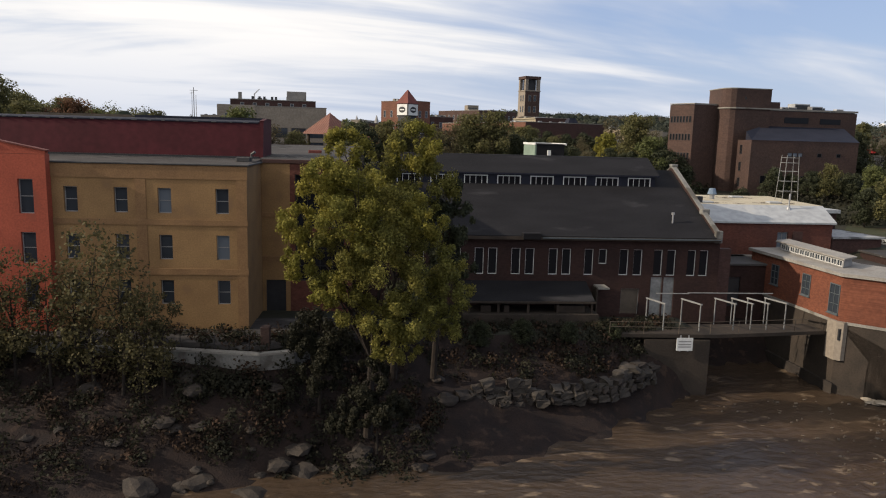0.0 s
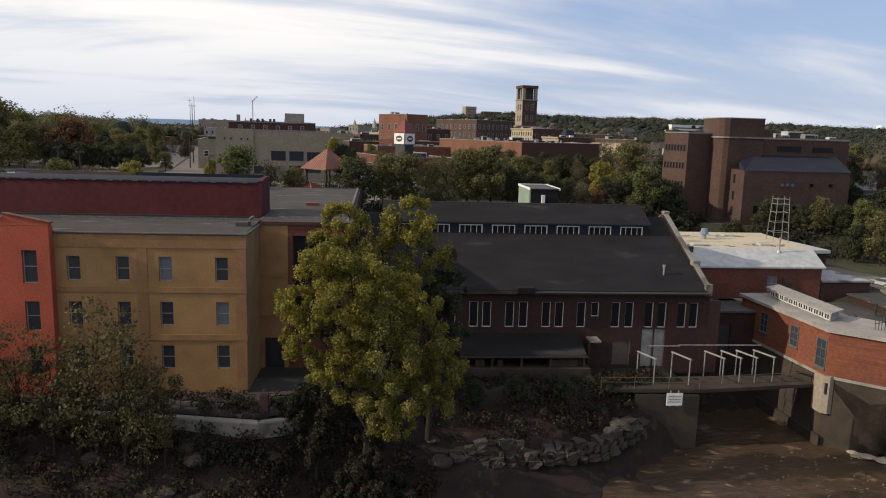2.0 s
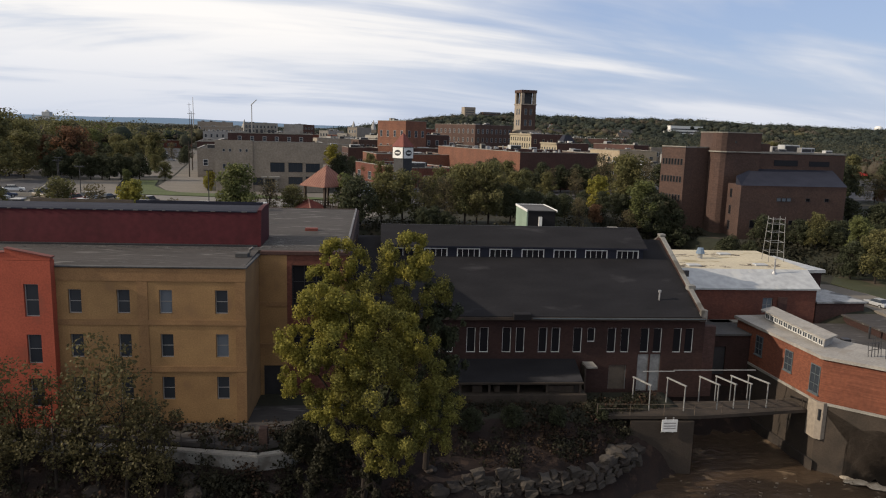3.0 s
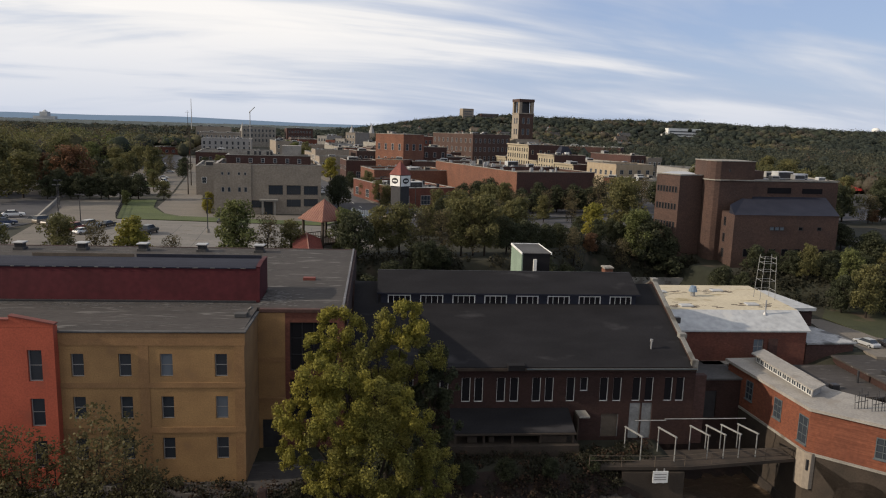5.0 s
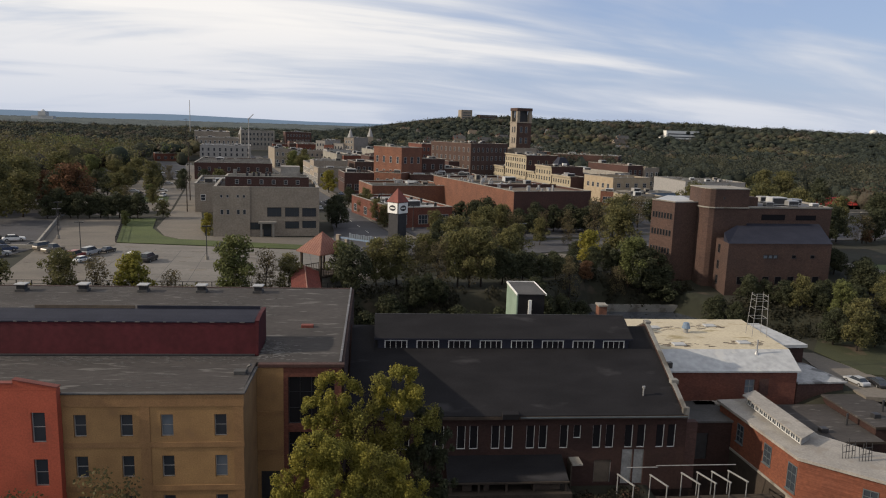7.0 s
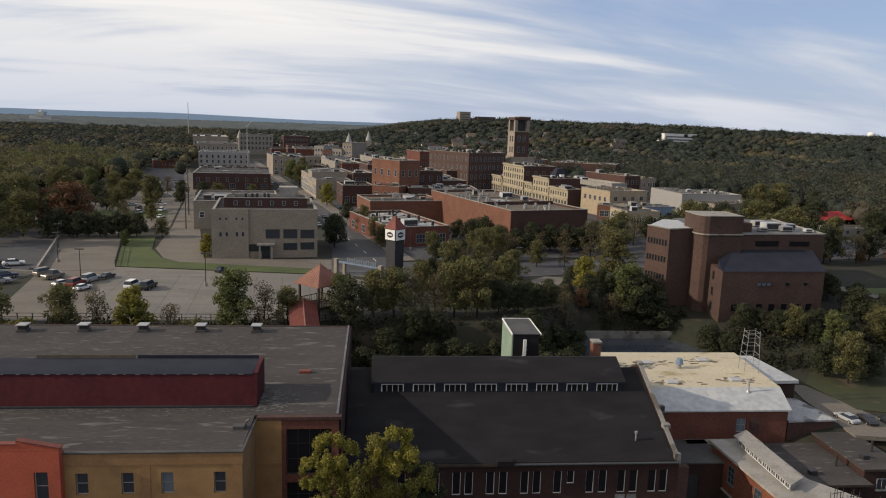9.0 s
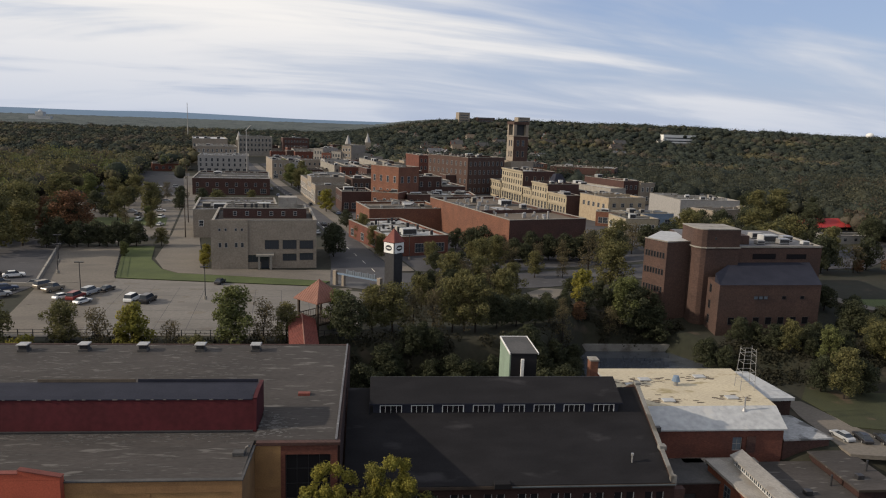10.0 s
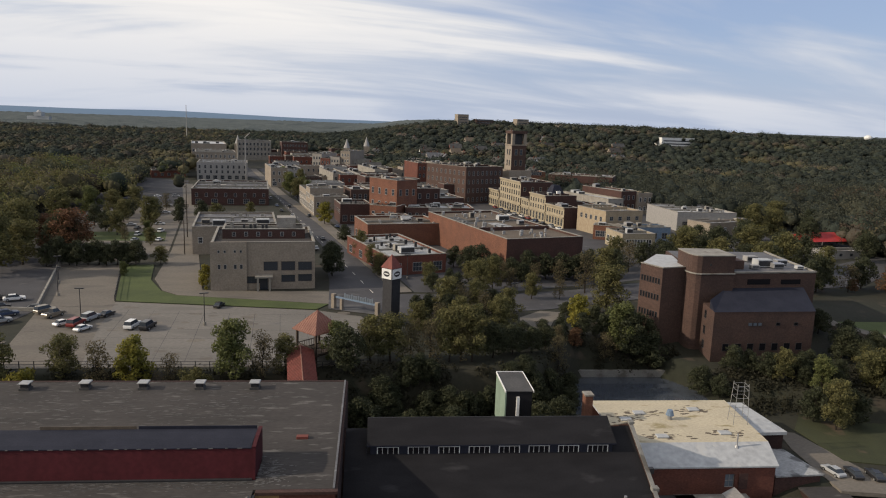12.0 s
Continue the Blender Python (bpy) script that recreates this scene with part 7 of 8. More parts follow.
# ---- trees ----
def leaf_mesh(centres, radii, per, size, mat, seed, droop=0.0, shell=0.55, tops=False):
    """Leaf sprays: small bent quads scattered through clump volumes, denser at their skins."""
    rg = np.random.default_rng(seed)
    vs, fs = [], []
    total = 0
    for c, r in zip(centres, radii):
        n = max(6, int(per * (r / np.mean(radii)) ** 2))
        d = rg.normal(size=(n, 3))
        if tops:
            d[:, 2] = np.abs(d[:, 2])
        d /= np.linalg.norm(d, axis=1)[:, None]
        rad = r * (shell + (1.12 - shell) * rg.random(n) ** 0.6)
        p = np.array(c) + d * rad[:, None] * np.array([1, 1, 0.85])
        p[:, 2] -= droop * rg.random(n) * r
        face = d + 0.5 * rg.normal(size=(n, 3))
        face /= np.linalg.norm(face, axis=1)[:, None] + 1e-9
        a = np.cross(rg.normal(size=(n, 3)), face)
        a /= np.linalg.norm(a, axis=1)[:, None] + 1e-9
        b = np.cross(a, face)
        s = size * (0.6 + 0.8 * rg.random(n))[:, None]
        quad = np.stack([p - a * s * 0.5, p + b * s * 0.34, p + a * s * 0.5, p - b * s * 0.34], 1)
        vs.append(quad.reshape(-1, 3))
        fs.append(np.arange(n * 4).reshape(n, 4) + total)
        total += n * 4
    vs, fs = np.concatenate(vs), np.concatenate(fs)
    me = bpy.data.meshes.new("leaves")
    me.from_pydata(vs.tolist(), [], fs.tolist())
    me.materials.append(M[mat])
    return me


def tree(mat, height_m, spread, seed, clumps=26, per=300, size=0.35, trunk=0.22, low=0.25, droop=0.0, name="tree", label="", lean=(0, 0)):
    rg = random.Random(seed)
    ob = thing(name, label, "tree")
    cs, rs = [], []
    for i in range(clumps):
        f = low + (1 - low) * (i + 0.5) / clumps
        wide = spread * (0.35 + 0.65 * math.sin(math.pi * min(1, 0.15 + 0.85 * (f - low) / (1 - low))) ** 0.7)
        a = i * 2.4 + rg.uniform(-0.5, 0.5)
        q = wide * rg.uniform(0.2, 0.95)
        cs.append((q * math.cos(a) + lean[0] * f, q * math.sin(a) + lean[1] * f, height_m * f * 0.94 + rg.uniform(-0.3, 0.3)))
        rs.append(spread * rg.uniform(0.17, 0.36))
    part("crown", leaf_mesh(cs, rs, per, size, mat, seed, droop), mat, ob)
    bm = bmesh.new()
    top = Vector((lean[0] * 0.7, lean[1] * 0.7, height_m * 0.72))
    bend = Vector((spread * 0.06, -spread * 0.05, height_m * 0.3))
    rod(bm, (0, 0, -0.6), bend, trunk, trunk * 0.75, 8), rod(bm, bend, top, trunk * 0.75, trunk * 0.2, 7)
    for c in cs[::2]:
        f = rg.uniform(0.25, 0.9)
        base = bend.lerp(top, f) if c[2] > bend.z + 1 else bend * 0.9
        rod(bm, base, Vector(c) * 0.97, trunk * 0.3, trunk * 0.08, 5)
    part("trunk", bm, "bark", ob)
    return ob


def lobed_tree(name, label, mats, base, lobes, seed, leaves, size, trunk, sunny=99):
    """A tree whose crown is made of hanging lobes (x, y, z, radius), each broken into sprays; the first lobes, up to
    sunny, take a lighter colour as sunlit, the rest a duller one as shaded.
    """
    rg = random.Random(seed)
    ob = thing(name, label, "tree", base)
    crowns = {0: ([], []), 1: ([], [])}
    for k, (x, y, z, r) in enumerate(lobes):
        cs, rs = crowns[0 if k < sunny else 1]
        for i in range(22):
            a, b = rg.uniform(0, math.tau), rg.uniform(-0.9, 1.0)
            q = math.sqrt(max(0, 1 - b * b)) * r * rg.uniform(0.5, 1.15)
            cs.append((x - base[0] + q * math.cos(a), y - base[1] + q * math.sin(a), z - base[2] + b * r * 0.9))
            rs.append(r * rg.uniform(0.12, 0.34))
    # two leaf colours carry the sunlit top and the shaded rest of the crown
    for k, (cs, rs) in crowns.items():
        if cs:
            part("crown", leaf_mesh(cs, rs, leaves, size, mats[k], seed + k, 1.1, 0.2), mats[k], ob, "" if k == 0 else "duller lower crown, coloured as shaded")
    bm = bmesh.new()
    mid = Vector((0.2, 0.1, 4.5))
    rod(bm, (0, 0, -0.8), mid, trunk, trunk * 0.7, 9)
    for x, y, z, r in lobes:
        end = Vector((x - base[0], y - base[1], z - base[2]))
        knee = mid.lerp(end, 0.5) + Vector((0, 0, 0.8))
        rod(bm, mid, knee, trunk * 0.42, trunk * 0.25, 6), rod(bm, knee, end, trunk * 0.25, trunk * 0.07, 5)
        for k in range(4):
            tip = end + Vector((rg.uniform(-1, 1), rg.uniform(-1, 1), rg.uniform(-0.6, 0.9))) * r * 0.9
            rod(bm, end.lerp(knee, 0.15 * k), tip, trunk * 0.09, trunk * 0.03, 4)
    part("trunk", bm, "bark", ob)
    return ob


# the big tree at the river, and its darker neighbours behind
lobed_tree("tree", "large yellowing cottonwood with hanging sprays on the river bank", ("leaf_gold", "leaf_lime"), (-0.3, 45.5, -3.4),
           [(-3.0, 44, 12.3, 1.5), (-4.6, 44.4, 10.0, 1.3), (-1.2, 43.6, 11.9, 1.9), (-4.3, 44.4, 7.6, 1.2), (-1.9, 43.3, 10.0, 1.6), (2.9, 44, 10.4, 1.4), (-2.6, 43.2, 6.2, 1.1),
            (1.0, 44.5, 10.4, 1.9), (-2.6, 43.9, 8.0, 1.7), (0.6, 43.0, 7.8, 2.2), (3.2, 44.5, 7.6, 2.0), (4.7, 45, 5.8, 1.4), (0.1, 43, 4.6, 1.7), (2.6, 43.6, 4.6, 1.7), (-1.6, 43.9, 5.2, 1.3), (4.4, 44.4, 4.0, 1.2), (0.8, 43.2, 3.0, 1.2), (2.0, 43.4, 2.6, 1.0)], 31, 230, 0.14, 0.30, 7)
lobed_tree("tree", "tall olive-green tree behind the yellowing cottonwood", ("leaf_gold", "leaf_lime"), (1.4, 50.8, -1.4),
           [(-2.2, 50, 14.2, 1.5), (2.7, 50, 14.7, 1.5), (-3.4, 50, 12.6, 1.2), (0.5, 50.5, 14.0, 1.6), (0.2, 50.2, 11.4, 2.1), (3.6, 50.6, 11.8, 1.9), (-1.8, 50.5, 10.8, 1.7), (2.0, 50.5, 8.8, 2.2)], 32, 220, 0.155, 0.28, 3)
lobed_tree("tree", "dark green tree standing between the two mills", ("leaf_dark", "leaf_dark"), (4.4, 52.2, -1.8),
           [(5.4, 51, 9.4, 1.6), (5.0, 51.4, 11.2, 1.3), (5.6, 51.5, 7.0, 1.8), (4.4, 51.0, 4.6, 2.1), (2.6, 50.5, 3.6, 2.0)], 33, 210, 0.20, 0.26)
# leaf_shade is a near-black leaf colour with the shade under trees in it
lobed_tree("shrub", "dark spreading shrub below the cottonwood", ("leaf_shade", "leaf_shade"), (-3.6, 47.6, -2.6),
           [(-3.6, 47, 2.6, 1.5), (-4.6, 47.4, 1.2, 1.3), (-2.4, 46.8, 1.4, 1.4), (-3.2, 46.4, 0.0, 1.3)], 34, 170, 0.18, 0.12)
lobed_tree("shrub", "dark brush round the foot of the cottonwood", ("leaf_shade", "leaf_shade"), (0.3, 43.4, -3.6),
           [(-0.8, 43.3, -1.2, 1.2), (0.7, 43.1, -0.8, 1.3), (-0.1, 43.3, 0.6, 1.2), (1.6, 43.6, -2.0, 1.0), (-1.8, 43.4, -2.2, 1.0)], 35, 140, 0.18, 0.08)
KINDS = {}
for key, mat, h, s, cl, per, size, dr in (("green", "leaf_green", 9.5, 3.3, 44, 110, 0.36, 0.2), ("olive", "leaf_olive", 10.5, 3.6, 46, 105, 0.36, 0.2), ("dark", "leaf_dark", 9.0, 3.7, 44, 105, 0.38, 0.2), ("gold", "leaf_gold", 7.5, 2.7, 38, 105, 0.33, 0.3), ("rust", "leaf_rust", 12.0, 4.6, 50, 120, 0.42, 0.1), ("brown", "leaf_brown", 10.0, 3.4, 34, 60, 0.30, 0.2), ("twiggy", "leaf_sapling", 8.5, 2.4, 26, 62, 0.19, 0.3), ("slim", "leaf_sapling", 8.0, 1.5, 20, 62, 0.19, 0.3)):
    for v in (0, 1):
        KINDS[(key, v)] = (mat, h, s, 40 + v * 7 + len(key) * 3, cl, per, size, dr)
made = {}
names = {"green": "leafy green tree", "olive": "olive-green tree", "dark": "dark green tree", "gold": "yellowing young tree", "rust": "rust-red autumn tree", "brown": "thin brownish tree", "twiggy": "sparse brown sapling", "slim": "slim yellowing sapling"}


def plant(key, x, y, scale, z=None, where="beside the mill race", group="trees"):
    v = int(abs(x * 7 + y * 3)) % 2
    z = height(x, y) - 0.1 if z is None else z
    m = Matrix.LocRotScale((x, y, z), Euler((0, 0, (x * 1.7 + y) % 6.28)), (scale, scale, scale * (0.92 + 0.16 * ((x * 13.7) % 1))))
    if (key, v) not in made:
        mat, h, s, seed, cl, per, size, dr = KINDS[(key, v)]
        ob = tree(mat, h, s, seed, cl, per, size, 0.2 if key not in ("twiggy", "slim") else 0.11, 0.2, dr)
        made[(key, v)] = ob
        ob.matrix_basis = m
    else:
        ob = copy_thing(made[(key, v)], m)
    tagged(ob, names[key] + " " + where, "tree", group)
    return ob


# belt of trees between mill and street
belt = [("olive", -50, 96, 0.95), ("gold", -45, 94, 1.1), ("olive", -41, 97, 0.75), ("brown", -36, 96, 0.75), ("gold", -31.5, 96.5, 0.9), ("brown", -26.5, 96, 0.75), ("olive", -23, 95, 0.7), ("green", -18.5, 97, 0.95), ("brown", -14, 97, 0.75), ("olive", -11.2, 99, 0.6), ("olive", -2.5, 98, 0.75), ("green", -3.8, 101, 0.7),
        ("dark", -8, 90, 0.8), ("dark", 0, 88.5, 0.8), ("dark", 6, 88, 0.8), ("dark", 12, 88.5, 0.85), ("dark", 24, 89.5, 0.8), ("dark", 28, 92, 0.8), ("dark", -12, 92, 0.7), ("dark", -16, 91, 0.7), ("dark", -24, 91, 0.6), ("dark", -33, 91, 0.6), ("dark", -40, 91, 0.6), ("dark", -47, 91, 0.65), ("dark", -54, 93, 0.8), ("olive", -58, 97, 0.9), ("dark", 3.5, 94, 0.75), ("dark", 9, 95, 0.75), ("dark", 15, 95, 0.75), ("dark", 20, 96, 0.75), ("dark", 25, 98, 0.75), ("dark", 31, 99, 0.6), ("dark", 34, 102, 0.55),
        ("brown", -0.5, 108.9, 0.54), ("olive", 3.9, 103.0, 0.86), ("brown", 6.9, 103.0, 0.94), ("brown", 9.8, 102.5, 0.93), ("olive", 12.9, 103.0, 0.91), ("brown", 14.7, 103.0, 1.00), ("olive", 16.4, 103.0, 0.97), ("olive", 0.9, 103.0, 0.82), ("dark", 19.9, 104.8, 0.85), ("dark", 23.3, 106.2, 0.8), ("dark", 26.6, 107.2, 0.68), ("brown", 31.9, 111, 0.5), ("dark", 29.3, 109, 0.62), ("rust", 35.7, 114, 0.32), ("dark", 32.3, 112, 0.51),
        ("gold", 38.0, 120.5, 0.8), ("olive", 46.7, 130.5, 1.1), ("dark", 45.9, 115.5, 1.15), ("green", 46.5, 119.5, 1.15), ("dark", 49.0, 118.2, 1.0), ("green", 43.9, 116, 0.95), ("brown", 41.5, 114.5, 0.73), ("dark", 49.4, 114.5, 0.95), ("dark", 60.3, 106.5, 0.75), ("dark", 63.0, 106, 0.62), ("dark", 66.7, 105, 0.52), ("dark", 69.6, 106.4, 0.56), ("dark", 66.1, 92.7, 0.79), ("olive", 67.7, 89.8, 0.85), ("green", 70.4, 97.9, 0.85), ("dark", 71.6, 91.6, 0.75), ("dark", 73.0, 105.7, 0.64),
        ("dark", 85.3, 109.0, 1.11), ("dark", 82.4, 103.5, 0.75), ("dark", 83.3, 112.0, 1.0), ("dark", 86.9, 101.1, 0.95), ("dark", 80, 94.6, 0.79), ("dark", 91, 107, 1.0), ("olive", 79, 99, 0.7), ("dark", 75, 101, 0.6),
        ("olive", 15.0, 128.6, 0.85), ("olive", 20.4, 128.8, 0.8), ("brown", 17.9, 130.3, 0.85), ("dark", 23.7, 128.8, 0.75), ("olive", 34.3, 142.3, 0.6), ("dark", 12.0, 130.5, 0.6), ("dark", 9.3, 131.7, 0.5), ("brown", 47.5, 147.9, 1.2), ("olive", 54.3, 156, 0.95), ("brown", 40.4, 142.5, 0.61)]
random.seed(14)
for i in range(34):
    x = -1 + i * 1.75 + random.uniform(-0.8, 0.8)
    edge = along(x, PLATEAU)
    if 34.0 < x < 54:
        continue
    belt.append((random.choice(("dark", "dark", "dark", "olive", "brown")), x, edge - random.uniform(1.0, 6.0), random.uniform(0.55, 0.85)))
for i in range(26):
    x, y = random.uniform(57, 93), random.uniform(97, 110)
    if y < 112 - 0.0 * x and not (57 < x < 82 and y > 107):
        belt.append((random.choice(("dark", "dark", "dark", "olive", "rust")), x, y, random.uniform(0.45, 0.85)))
for key, x, y, s in (("olive", 9, 116, 0.7), ("brown", 12.5, 118, 0.8), ("olive", 16, 115, 0.85), ("dark", 19.5, 118, 0.8), ("olive", 23, 116, 0.85), ("brown", 21, 122, 0.9), ("dark", 14.5, 123, 0.8), ("olive", 25.5, 123, 0.8), ("dark", 10.5, 124, 0.7), ("brown", 18, 125, 0.85), ("dark", 37.5, 127.5, 0.5), ("dark", 43, 126, 0.6), ("brown", 31, 148.5, 0.7), ("olive", 24, 147.5, 0.8), ("dark", 19, 147.5, 0.7), ("brown", 37, 152, 0.8), ("dark", 14, 148, 0.6), ("olive", 27.5, 151, 0.8)):
    belt.append((key, x, y, s))
for x, y, s in ((86, 113, 1.2), (88, 118, 1.3), (86.5, 124, 1.3), (90, 112, 1.2), (93, 117, 1.0), (95, 109, 1.0), (38, 117.5, 0.6), (42, 118.5, 0.7), (52, 113.5, 0.7), (30, 114.5, 0.6), (26, 112, 0.6), (22, 110, 0.6), (34, 117, 0.5)):
    belt.append(("dark", x, y, s))
for key, x, y, s in belt:
    # gully trees behind the mills go dark, the mill's shade put into leaf colour
    if -3 < x < 34 and y < 101.5:
        key = "dark"
    if 33 < x < 54 and 100 < y < 113.8:
        continue
    if 84 < x < 100 and 106 < y < 126:
        s *= 0.62
    plant(key, x, y, s)
# street trees of the town
for key, x, y, s in (("brown", 31.1, 158.0, 0.75), ("dark", 33.0, 160, 0.9), ("dark", 37.8, 162.5, 0.95), ("dark", 42.0, 162, 0.95), ("dark", 46.0, 161, 1.05), ("dark", 24, 168, 0.9), ("dark", 27, 167, 1.0), ("dark", 30, 164, 0.9), ("dark", 21.5, 175, 0.8), ("dark", 25.5, 172, 0.9), ("dark", 28.0, 160, 0.8), ("dark", 50.0, 163, 1.0), ("dark", 53.5, 165, 0.95), ("dark", 35.5, 158.5, 0.7), ("brown", 44, 157, 0.8), ("olive", 23, 158, 0.6), ("olive", 13.5, 152, 0.6), ("dark", 18.5, 156, 0.55), ("gold", -15.5, 244, 0.95), ("dark", -7.3, 208, 0.75), ("olive", -2.2, 187, 0.75), ("olive", 0.8, 174, 0.6), ("dark", -8.2, 162, 1.05), ("dark", -9.0, 171, 0.95), ("olive", 2.6, 164, 0.6), ("green", -46.5, 379, 1.1), ("green", -38.2, 339, 1.15), ("olive", -33.2, 323, 1.1), ("green", -29.5, 329, 1.1), ("olive", -36, 367, 1.1), ("green", -34, 350, 1.2), ("olive", -41, 357, 1.1), ("dark", -67, 254, 0.75), ("olive", -43, 258, 0.6), ("brown", -52, 259, 0.6), ("olive", -60, 257, 0.5),
                     ("green", -54, 160, 0.5), ("dark", -51, 178, 1.0), ("dark", -55, 185, 1.1), ("olive", -60, 188, 1.0), ("rust", -74, 181.5, 1.45), ("rust", -82, 188, 1.1), *[("dark", -74 + 2.1 * k, 168.5 + 0.35 * k + (k % 3) * 0.6, (0.82, 0.98, 0.74, 0.9)[k % 4]) for k in range(10)], ("olive", -50, 173.6, 0.55), ("olive", -86, 176, 1.1), ("dark", -92, 172, 1.0), ("green", -98, 168, 1.2), ("dark", -66, 178, 0.9), ("dark", -60, 176, 0.9), ("dark", -76, 182, 1.49), ("olive", -80, 170, 1.3), ("olive", -82, 160, 1.76), ("olive", -92, 200, 2.16), ("rust", -80, 195, 1.3), ("olive", -100, 190, 1.6), ("olive", -110, 205, 1.7), ("olive", -96, 178, 1.5), ("green", -104, 176, 1.5), ("olive", -88, 186, 1.5), ("green", -116, 190, 1.6), ("olive", -90, 215, 1.6), ("dark", -75, 215, 1.2), ("olive", -68, 225, 1.2), ("dark", -52.5, 182, 0.6), ("olive", -49, 230, 0.9), ("dark", -58, 250, 1.0), ("gold", -34.5, 150, 0.42), ("gold", -33.2, 153, 0.5), ("gold", -35.5, 156, 0.45), ("gold", -33.4, 147.6, 0.3),
                     ("dark", 76, 172, 1.2), ("olive", 82, 176, 1.3), ("dark", 90, 182, 1.3), ("dark", 98, 190, 1.4), ("olive", 106, 186, 1.3), ("dark", 60, 166, 1.1), ("brown", 66, 172, 1.1), ("dark", 112, 200, 1.4), ("gold", 138, 240, 1.5), ("dark", 118, 180, 1.3), ("brown", 112, 152, 0.9), ("dark", 126, 142, 1.0), ("dark", 104, 152, 1.2), ("dark", 120, 215, 1.4), ("olive", 128, 225, 1.4), ("dark", 144, 176, 1.3), ("dark", 150, 200, 1.3), ("dark", 96, 106, 0.6), ("olive", 112, 124, 0.8), ("rust", 134, 164, 0.9), ("dark", 118, 190, 1.3), ("olive", 108, 172, 1.2), ("dark", 102, 168, 1.2), ("dark", 94, 166, 1.2), ("olive", 88, 168, 1.1), ("dark", 140, 158, 1.2), ("dark", 148, 166, 1.2), ("dark", 144, 190, 1.2), ("olive", 152, 184, 1.2), ("dark", 98, 202, 1.2), ("dark", 106, 206, 1.1), ("olive", 92, 196, 1.0), ("dark", 86, 190, 1.1), ("dark", 80, 186, 1.0), ("dark", 72, 178, 1.0), ("olive", 66, 182, 0.9), ("dark", 138, 210, 1.3), ("dark", 146, 222, 1.4), ("olive", 136, 226, 1.3), ("rust", 120, 148, 0.9), ("dark", 101, 150, 1.15), ("olive", 107, 154, 1.1), ("rust", 113, 152, 1.0), ("dark", 118, 156, 1.1), ("dark", 124, 152, 1.0), ("olive", 130, 158, 1.1), ("rust", 127, 147, 0.8), ("dark", 134, 152, 1.0), ("dark", 94, 153, 1.1), ("olive", 96, 161, 1.2), ("dark", 128, 150, 1.0), ("dark", 160, 210, 1.3), ("dark", 158, 240, 1.4), ("olive", 150, 250, 1.4), ("dark", 142, 256, 1.4), ("dark", 166, 225, 1.4)):
    if -96 < x < -47 and 174 < y < 262 and key != "rust" and (x, y) not in ((-67, 254), (-76, 182), (-88, 186), (-86, 176), (-92, 172), (-58, 250), (-68, 225), (-90, 215), (-49, 230)):
        continue
    plant(key, x, y, s, where="among the streets", group="street trees")
for key, x, y, s in (("olive", -92, 196, 1.4), ("dark", -86, 207, 1.1), ("dark", -99, 212, 1.4), ("olive", -81, 241, 0.9), ("dark", -73, 247, 0.8), ("dark", -64, 243, 0.6), ("olive", -60, 199, 0.6), ("brown", -68, 203, 0.7), ("dark", -77, 262, 0.9), ("olive", -86, 268, 1.0), ("green", -95, 250, 1.2),
                     ("dark", -79, 199, 0.9), ("olive", -74, 214, 0.9), ("dark", -80, 222, 1.0), ("brown", -71, 236, 0.8), ("dark", -87, 232, 1.1), ("green", -66, 216, 0.6), ("olive", -90, 258, 1.1), ("dark", -70, 268, 0.9), ("dark", -83, 252, 0.9), ("brown", -77, 275, 0.9)):
    plant(key, x, y, s, where="among the yards", group="street trees")
# saplings on the river bank
for key, x, y, s in (("twiggy", -26, 48.5, 1.1), ("twiggy", -28.8, 49.5, 0.9), ("twiggy", -21.0, 48.0, 1.15), ("twiggy", -18.0, 47.6, 1.2), ("twiggy", -16.2, 47.2, 1.1), ("slim", -13.6, 47.4, 0.9), ("twiggy", -23.5, 48.6, 1.0), ("slim", -15.2, 47.4, 0.9), ("slim", -27.4, 48.2, 1.0), ("slim", -19.4, 48.2, 1.15), ("twiggy", -24.8, 47.6, 0.7), ("twiggy", -29.6, 47.8, 0.95), ("twiggy", -31.5, 48.8, 1.05), ("slim", -25.4, 49.6, 0.95), ("slim", -22.2, 49.4, 0.85), ("twiggy", -14.6, 47.0, 0.75), ("dark", -27.5, 50.4, 0.33), ("dark", -24.2, 50.2, 0.36), ("dark", -20.4, 50.0, 0.33), ("dark", -30.4, 50.6, 0.4), ("dark", -17.0, 49.4, 0.28), ("dark", 8.5, 56.2, 0.35), ("dark", 12.0, 56.8, 0.35), ("dark", 16.0, 57.4, 0.32), ("dark", 20, 58.2, 0.25)):
    plant(key, x, y, s, where="on the river bank", group="saplings on the bank")


# undergrowth on the banks
def scrub(name, mat, spots, seed, label, per=60, size=0.22, grow=1.0):
    rg = random.Random(seed)
    cs = [(x, y, height(x, y) + 0.2) for x, y in spots]
    ob = new(name, leaf_mesh(cs, [grow * rg.uniform(0.35, 0.9) for _ in cs], per, size, mat, seed, 0.2, 0.3))
    return tagged(ob, label, "undergrowth", kind="stuff")


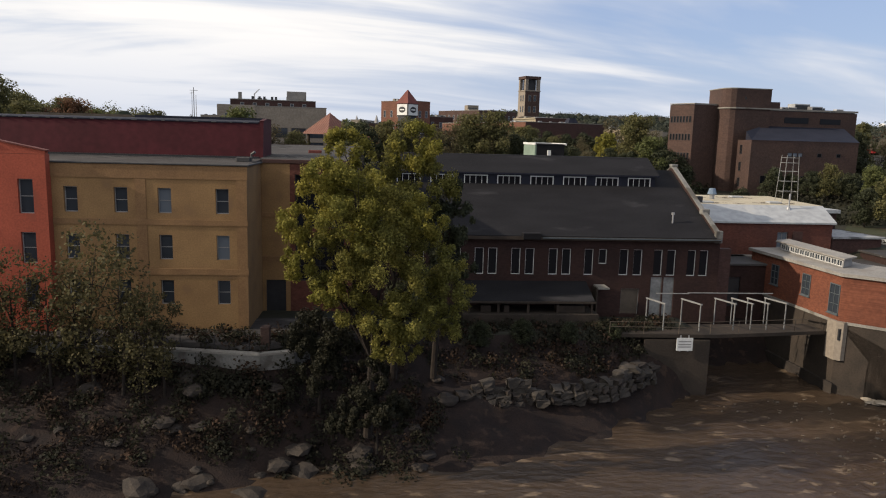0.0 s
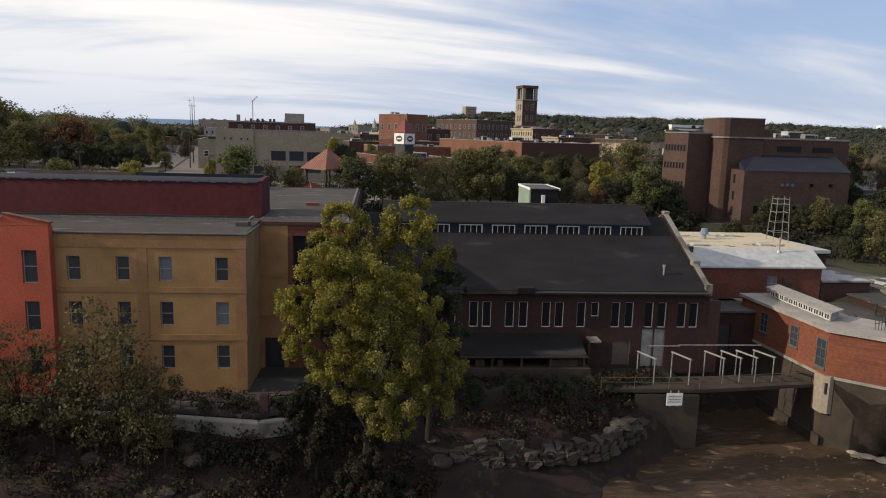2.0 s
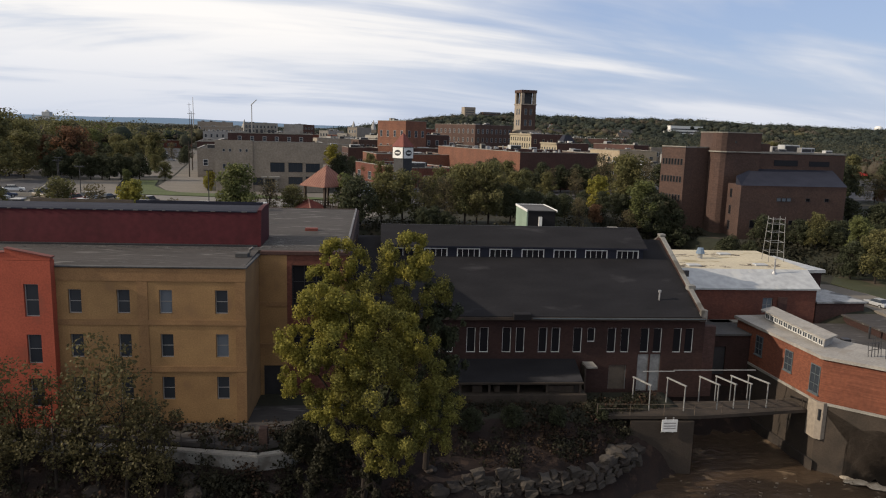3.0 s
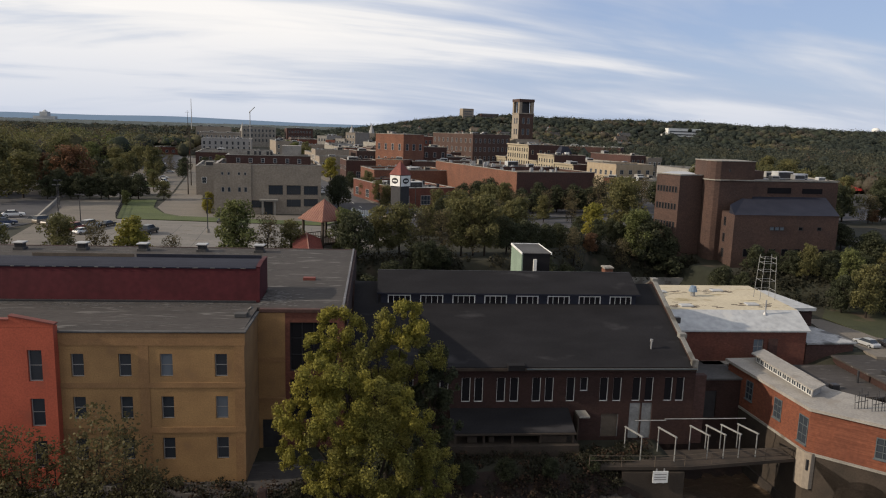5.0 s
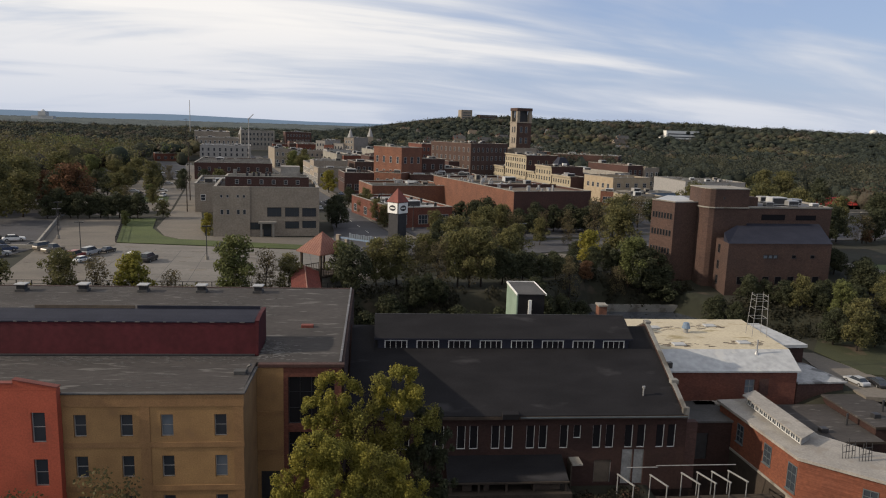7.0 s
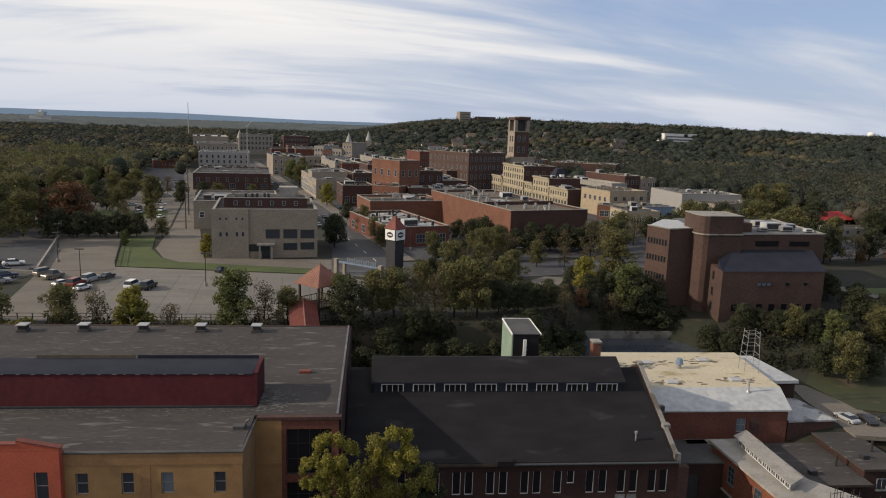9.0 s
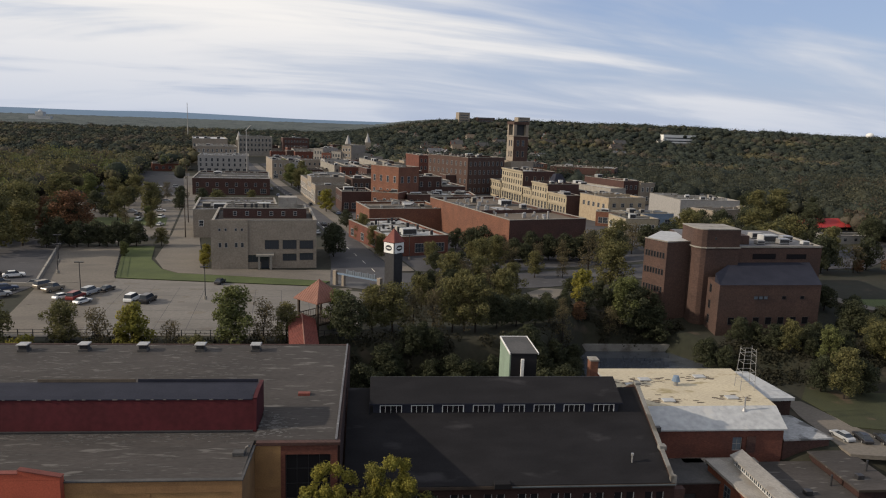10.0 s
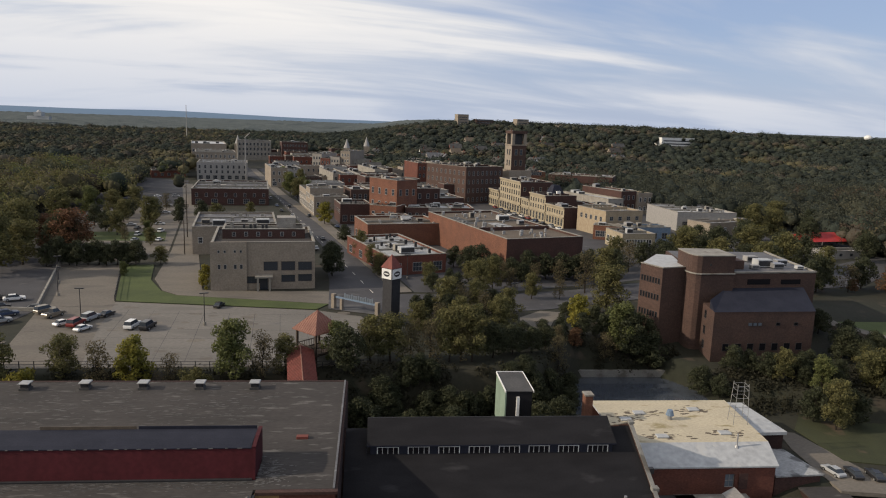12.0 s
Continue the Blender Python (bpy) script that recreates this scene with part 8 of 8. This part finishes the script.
rg = random.Random(77)
spots = []
while len(spots) < 900:
    x = rg.uniform(-36, 26)
    s, t = along(x, SHORE), along(x, TERRACE)
    y = s + 1.2 + (t - s + 2) * rg.random()
    if x > 5 and y < along(x, [(5, 51.2), (12.6, 51.9), (17.5, 53.0), (20.5, 55.4), (24.0, 58.0)]) + 1.4:
        continue
    spots.append((x, y))
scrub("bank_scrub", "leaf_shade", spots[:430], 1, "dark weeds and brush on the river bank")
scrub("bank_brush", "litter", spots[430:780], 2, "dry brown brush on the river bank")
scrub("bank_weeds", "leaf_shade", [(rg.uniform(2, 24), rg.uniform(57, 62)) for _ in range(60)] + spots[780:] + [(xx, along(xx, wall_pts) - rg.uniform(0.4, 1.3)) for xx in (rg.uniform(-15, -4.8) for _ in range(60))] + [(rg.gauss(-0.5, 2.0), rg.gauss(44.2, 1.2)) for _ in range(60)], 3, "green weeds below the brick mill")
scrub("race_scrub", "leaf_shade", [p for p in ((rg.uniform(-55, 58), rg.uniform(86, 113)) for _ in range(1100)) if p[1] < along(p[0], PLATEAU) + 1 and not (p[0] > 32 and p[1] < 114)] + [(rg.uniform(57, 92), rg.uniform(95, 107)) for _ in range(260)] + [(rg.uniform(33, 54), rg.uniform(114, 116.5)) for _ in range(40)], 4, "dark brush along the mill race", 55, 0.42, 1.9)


# woods: lumpy crowns, joined
def lump(subdiv, seed):
    bm = bmesh.new()
    bmesh.ops.create_icosphere(bm, subdivisions=subdiv, radius=1.0)
    for v in bm.verts:
        n = v.co.normalized()
        v.co = n * (1 + 0.30 * noise.noise(n * 1.9 + Vector((seed * 5.3, 0, 0))) + 0.16 * noise.noise(n * 4.5 + Vector((0, seed * 3.1, 0))))
    vs = np.array([v.co[:] for v in bm.verts])
    fs = np.array([[v.index for v in f.verts] for f in bm.faces])
    bm.free()
    return vs, fs


def woods(name, mat, spots, label, subdiv=2):
    base = [lump(subdiv, i) for i in range(6)]
    rg = np.random.default_rng(len(spots))
    vs, fs, n = [], [], 0
    for i, (x, y, z, r, h) in enumerate(spots):
        b, f = base[i % 6]
        a = rg.random() * 6.28
        c, s = math.cos(a), math.sin(a)
        p = np.stack([b[:, 0] * c - b[:, 1] * s, b[:, 0] * s + b[:, 1] * c, b[:, 2]], 1) * np.array([r, r, h]) + np.array([x, y, z])
        vs.append(p), fs.append(f + n)
        n += len(b)
    me = bpy.data.meshes.new(name)
    me.from_pydata(np.concatenate(vs).tolist(), [], np.concatenate(fs).tolist())
    me.materials.append(M[mat])
    me.polygons.foreach_set("use_smooth", [True] * len(me.polygons))
    return tagged(new(name, me), label, "woods", kind="stuff")


rg = random.Random(3)
belts = {"wood_dark": [], "wood_olive": [], "wood_green": [], "wood_brown": [], "wood_gold": []}


def in_town(x, y):
    if y > 690:
        return False
    mid = -0.24 * (y - 250)
    left = mid - 62 if y > 230 else -88
    right = mid + 60 + 70 * (1 - smooth(280, 420, y))
    return left < x < right and y < 690


count = 0
while count < 19000:
    y = 112 + 1250 * rg.random() ** 1.35
    reach = 60 + y * 0.95
    x = rg.uniform(-0.62, 0.95) * (y + 40)
    if in_town(x, y) or (y < 215 and -140 < x < 150) or (-106 < x < -50 and 215 < y < 290) or (-84 < x + 0.24 * (y - 250) < -54 and y < 420 and rg.random() < 0.93):
        continue
    if y < 260 and 100 < x < 150:
        continue
    if any(Y - 45 < y < Y + 6 and X * y / Y - 12 < x < (X + W) * y / Y + 10 for _n, _l, X, Y, W, *_r in hb):
        continue
    r = rg.choice((1.7, 2.3, 2.9, 3.5, 4.6)) * rg.uniform(0.85, 1.15) * (1 + y / 2400)
    if y < 380:
        r *= 1.35
        if rg.random() < 0.3:
            continue
    # left woods get lighter tones, right ones darker: uneven sunlight put into colour
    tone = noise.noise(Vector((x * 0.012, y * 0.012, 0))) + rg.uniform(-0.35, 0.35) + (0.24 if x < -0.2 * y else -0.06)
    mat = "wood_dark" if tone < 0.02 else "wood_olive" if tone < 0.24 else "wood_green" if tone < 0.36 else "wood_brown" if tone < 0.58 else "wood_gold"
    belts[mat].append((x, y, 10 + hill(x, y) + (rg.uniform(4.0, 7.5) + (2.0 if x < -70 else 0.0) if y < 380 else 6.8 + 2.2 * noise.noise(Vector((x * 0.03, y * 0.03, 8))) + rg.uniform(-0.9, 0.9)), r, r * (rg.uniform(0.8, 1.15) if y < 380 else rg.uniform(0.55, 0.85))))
    count += 1
for (mat, spots), word in zip(belts.items(), ("dark green", "olive-green", "mid-green", "brownish", "yellowing")):
    near = [s for s in spots if s[1] < 380]
    far = [s for s in spots if s[1] >= 380]
    if near:
        lr = random.Random(len(near))
        cs, rs = [], []
        for x, y, z, r, h in near:
            for k in range(8):
                a = k * 1.9 + lr.random()
                q = r * lr.uniform(0.2, 0.75)
                cs.append((x + q * math.cos(a), y + q * math.sin(a), z + h * lr.uniform(-0.7, 0.75)))
                rs.append(r * lr.uniform(0.32, 0.5))
        # leaf colours (left, right): left lighter as sunlit, right darker as shaded
        lit_dim_leaf = {"wood_dark": ("leaf_grove", "leaf_wood"), "wood_olive": ("leaf_grove", "leaf_woodlight"), "wood_green": ("leaf_green", "leaf_wood"), "wood_brown": ("leaf_brown", "leaf_woodrust"), "wood_gold": ("leaf_olive", "leaf_brown")}[mat]
        for k, side in enumerate(("left side, coloured as sunlit", "right side, coloured as shaded")):
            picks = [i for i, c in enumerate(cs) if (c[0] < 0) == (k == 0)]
            leaves = leaf_mesh([cs[i] for i in picks], [rs[i] for i in picks], 24, 0.72, lit_dim_leaf[k], len(near) + k, 0.1, 0.5)
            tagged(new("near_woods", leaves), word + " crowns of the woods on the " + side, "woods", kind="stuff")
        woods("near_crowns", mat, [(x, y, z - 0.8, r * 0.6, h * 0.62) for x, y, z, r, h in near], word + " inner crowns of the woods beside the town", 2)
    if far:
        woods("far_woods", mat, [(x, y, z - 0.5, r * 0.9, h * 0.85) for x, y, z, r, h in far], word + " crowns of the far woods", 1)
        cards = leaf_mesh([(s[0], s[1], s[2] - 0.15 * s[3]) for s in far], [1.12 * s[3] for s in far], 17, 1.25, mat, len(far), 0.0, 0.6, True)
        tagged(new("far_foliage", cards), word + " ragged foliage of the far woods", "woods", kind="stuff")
# canopy far out as one rolling sheet, distance haze mixed into its colour
cx, cy = np.linspace(-3600, 4200, 330), np.concatenate([np.linspace(1150, 2200, 120), np.linspace(2230, 4700, 100)])
rows_n = len(cx)
cv = [(x, y, 13.5 + 3.5 * smooth(1150, 1500, y) + hill(x, y) + 4 * noise.noise(Vector((x * 0.03, y * 0.02, 0))) + 4.5 * noise.noise(Vector((x * 0.13, y * 0.09, 5)))) for y in cy for x in cx]
cf = [(j * rows_n + i, j * rows_n + i + 1, (j + 1) * rows_n + i + 1, (j + 1) * rows_n + i) for j in range(len(cy) - 1) for i in range(rows_n - 1)]
me = bpy.data.meshes.new("far_canopy")
me.from_pydata(cv, [], cf)
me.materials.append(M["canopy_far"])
tagged(new("far_canopy", me), "rolling dark canopy of distant woods, haze in its colour", "woods", kind="stuff")
# ridge on the horizon; its blue haze is put in as colour and glow
bm = bmesh.new()
top, bot = [], []
for i in range(90):
    x = -3900 + i * 90
    bot.append(bm.verts.new((x, 4720, 0)))
    top.append(bm.verts.new((x, 4720, 58 + 10 * noise.noise(Vector((i * 0.12, 0, 0))) - 24 * smooth(-1500, 800, x))))
for i in range(89):
    bm.faces.new((bot[i], bot[i + 1], top[i + 1], top[i]))
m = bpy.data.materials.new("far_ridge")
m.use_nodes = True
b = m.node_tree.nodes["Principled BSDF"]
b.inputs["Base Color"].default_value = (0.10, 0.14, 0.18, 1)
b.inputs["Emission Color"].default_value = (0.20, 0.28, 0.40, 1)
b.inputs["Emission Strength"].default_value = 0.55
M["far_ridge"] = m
solid("backdrop", bm, "far_ridge", "distant ridge on the horizon in painted blue haze", "backdrop", kind="structure")
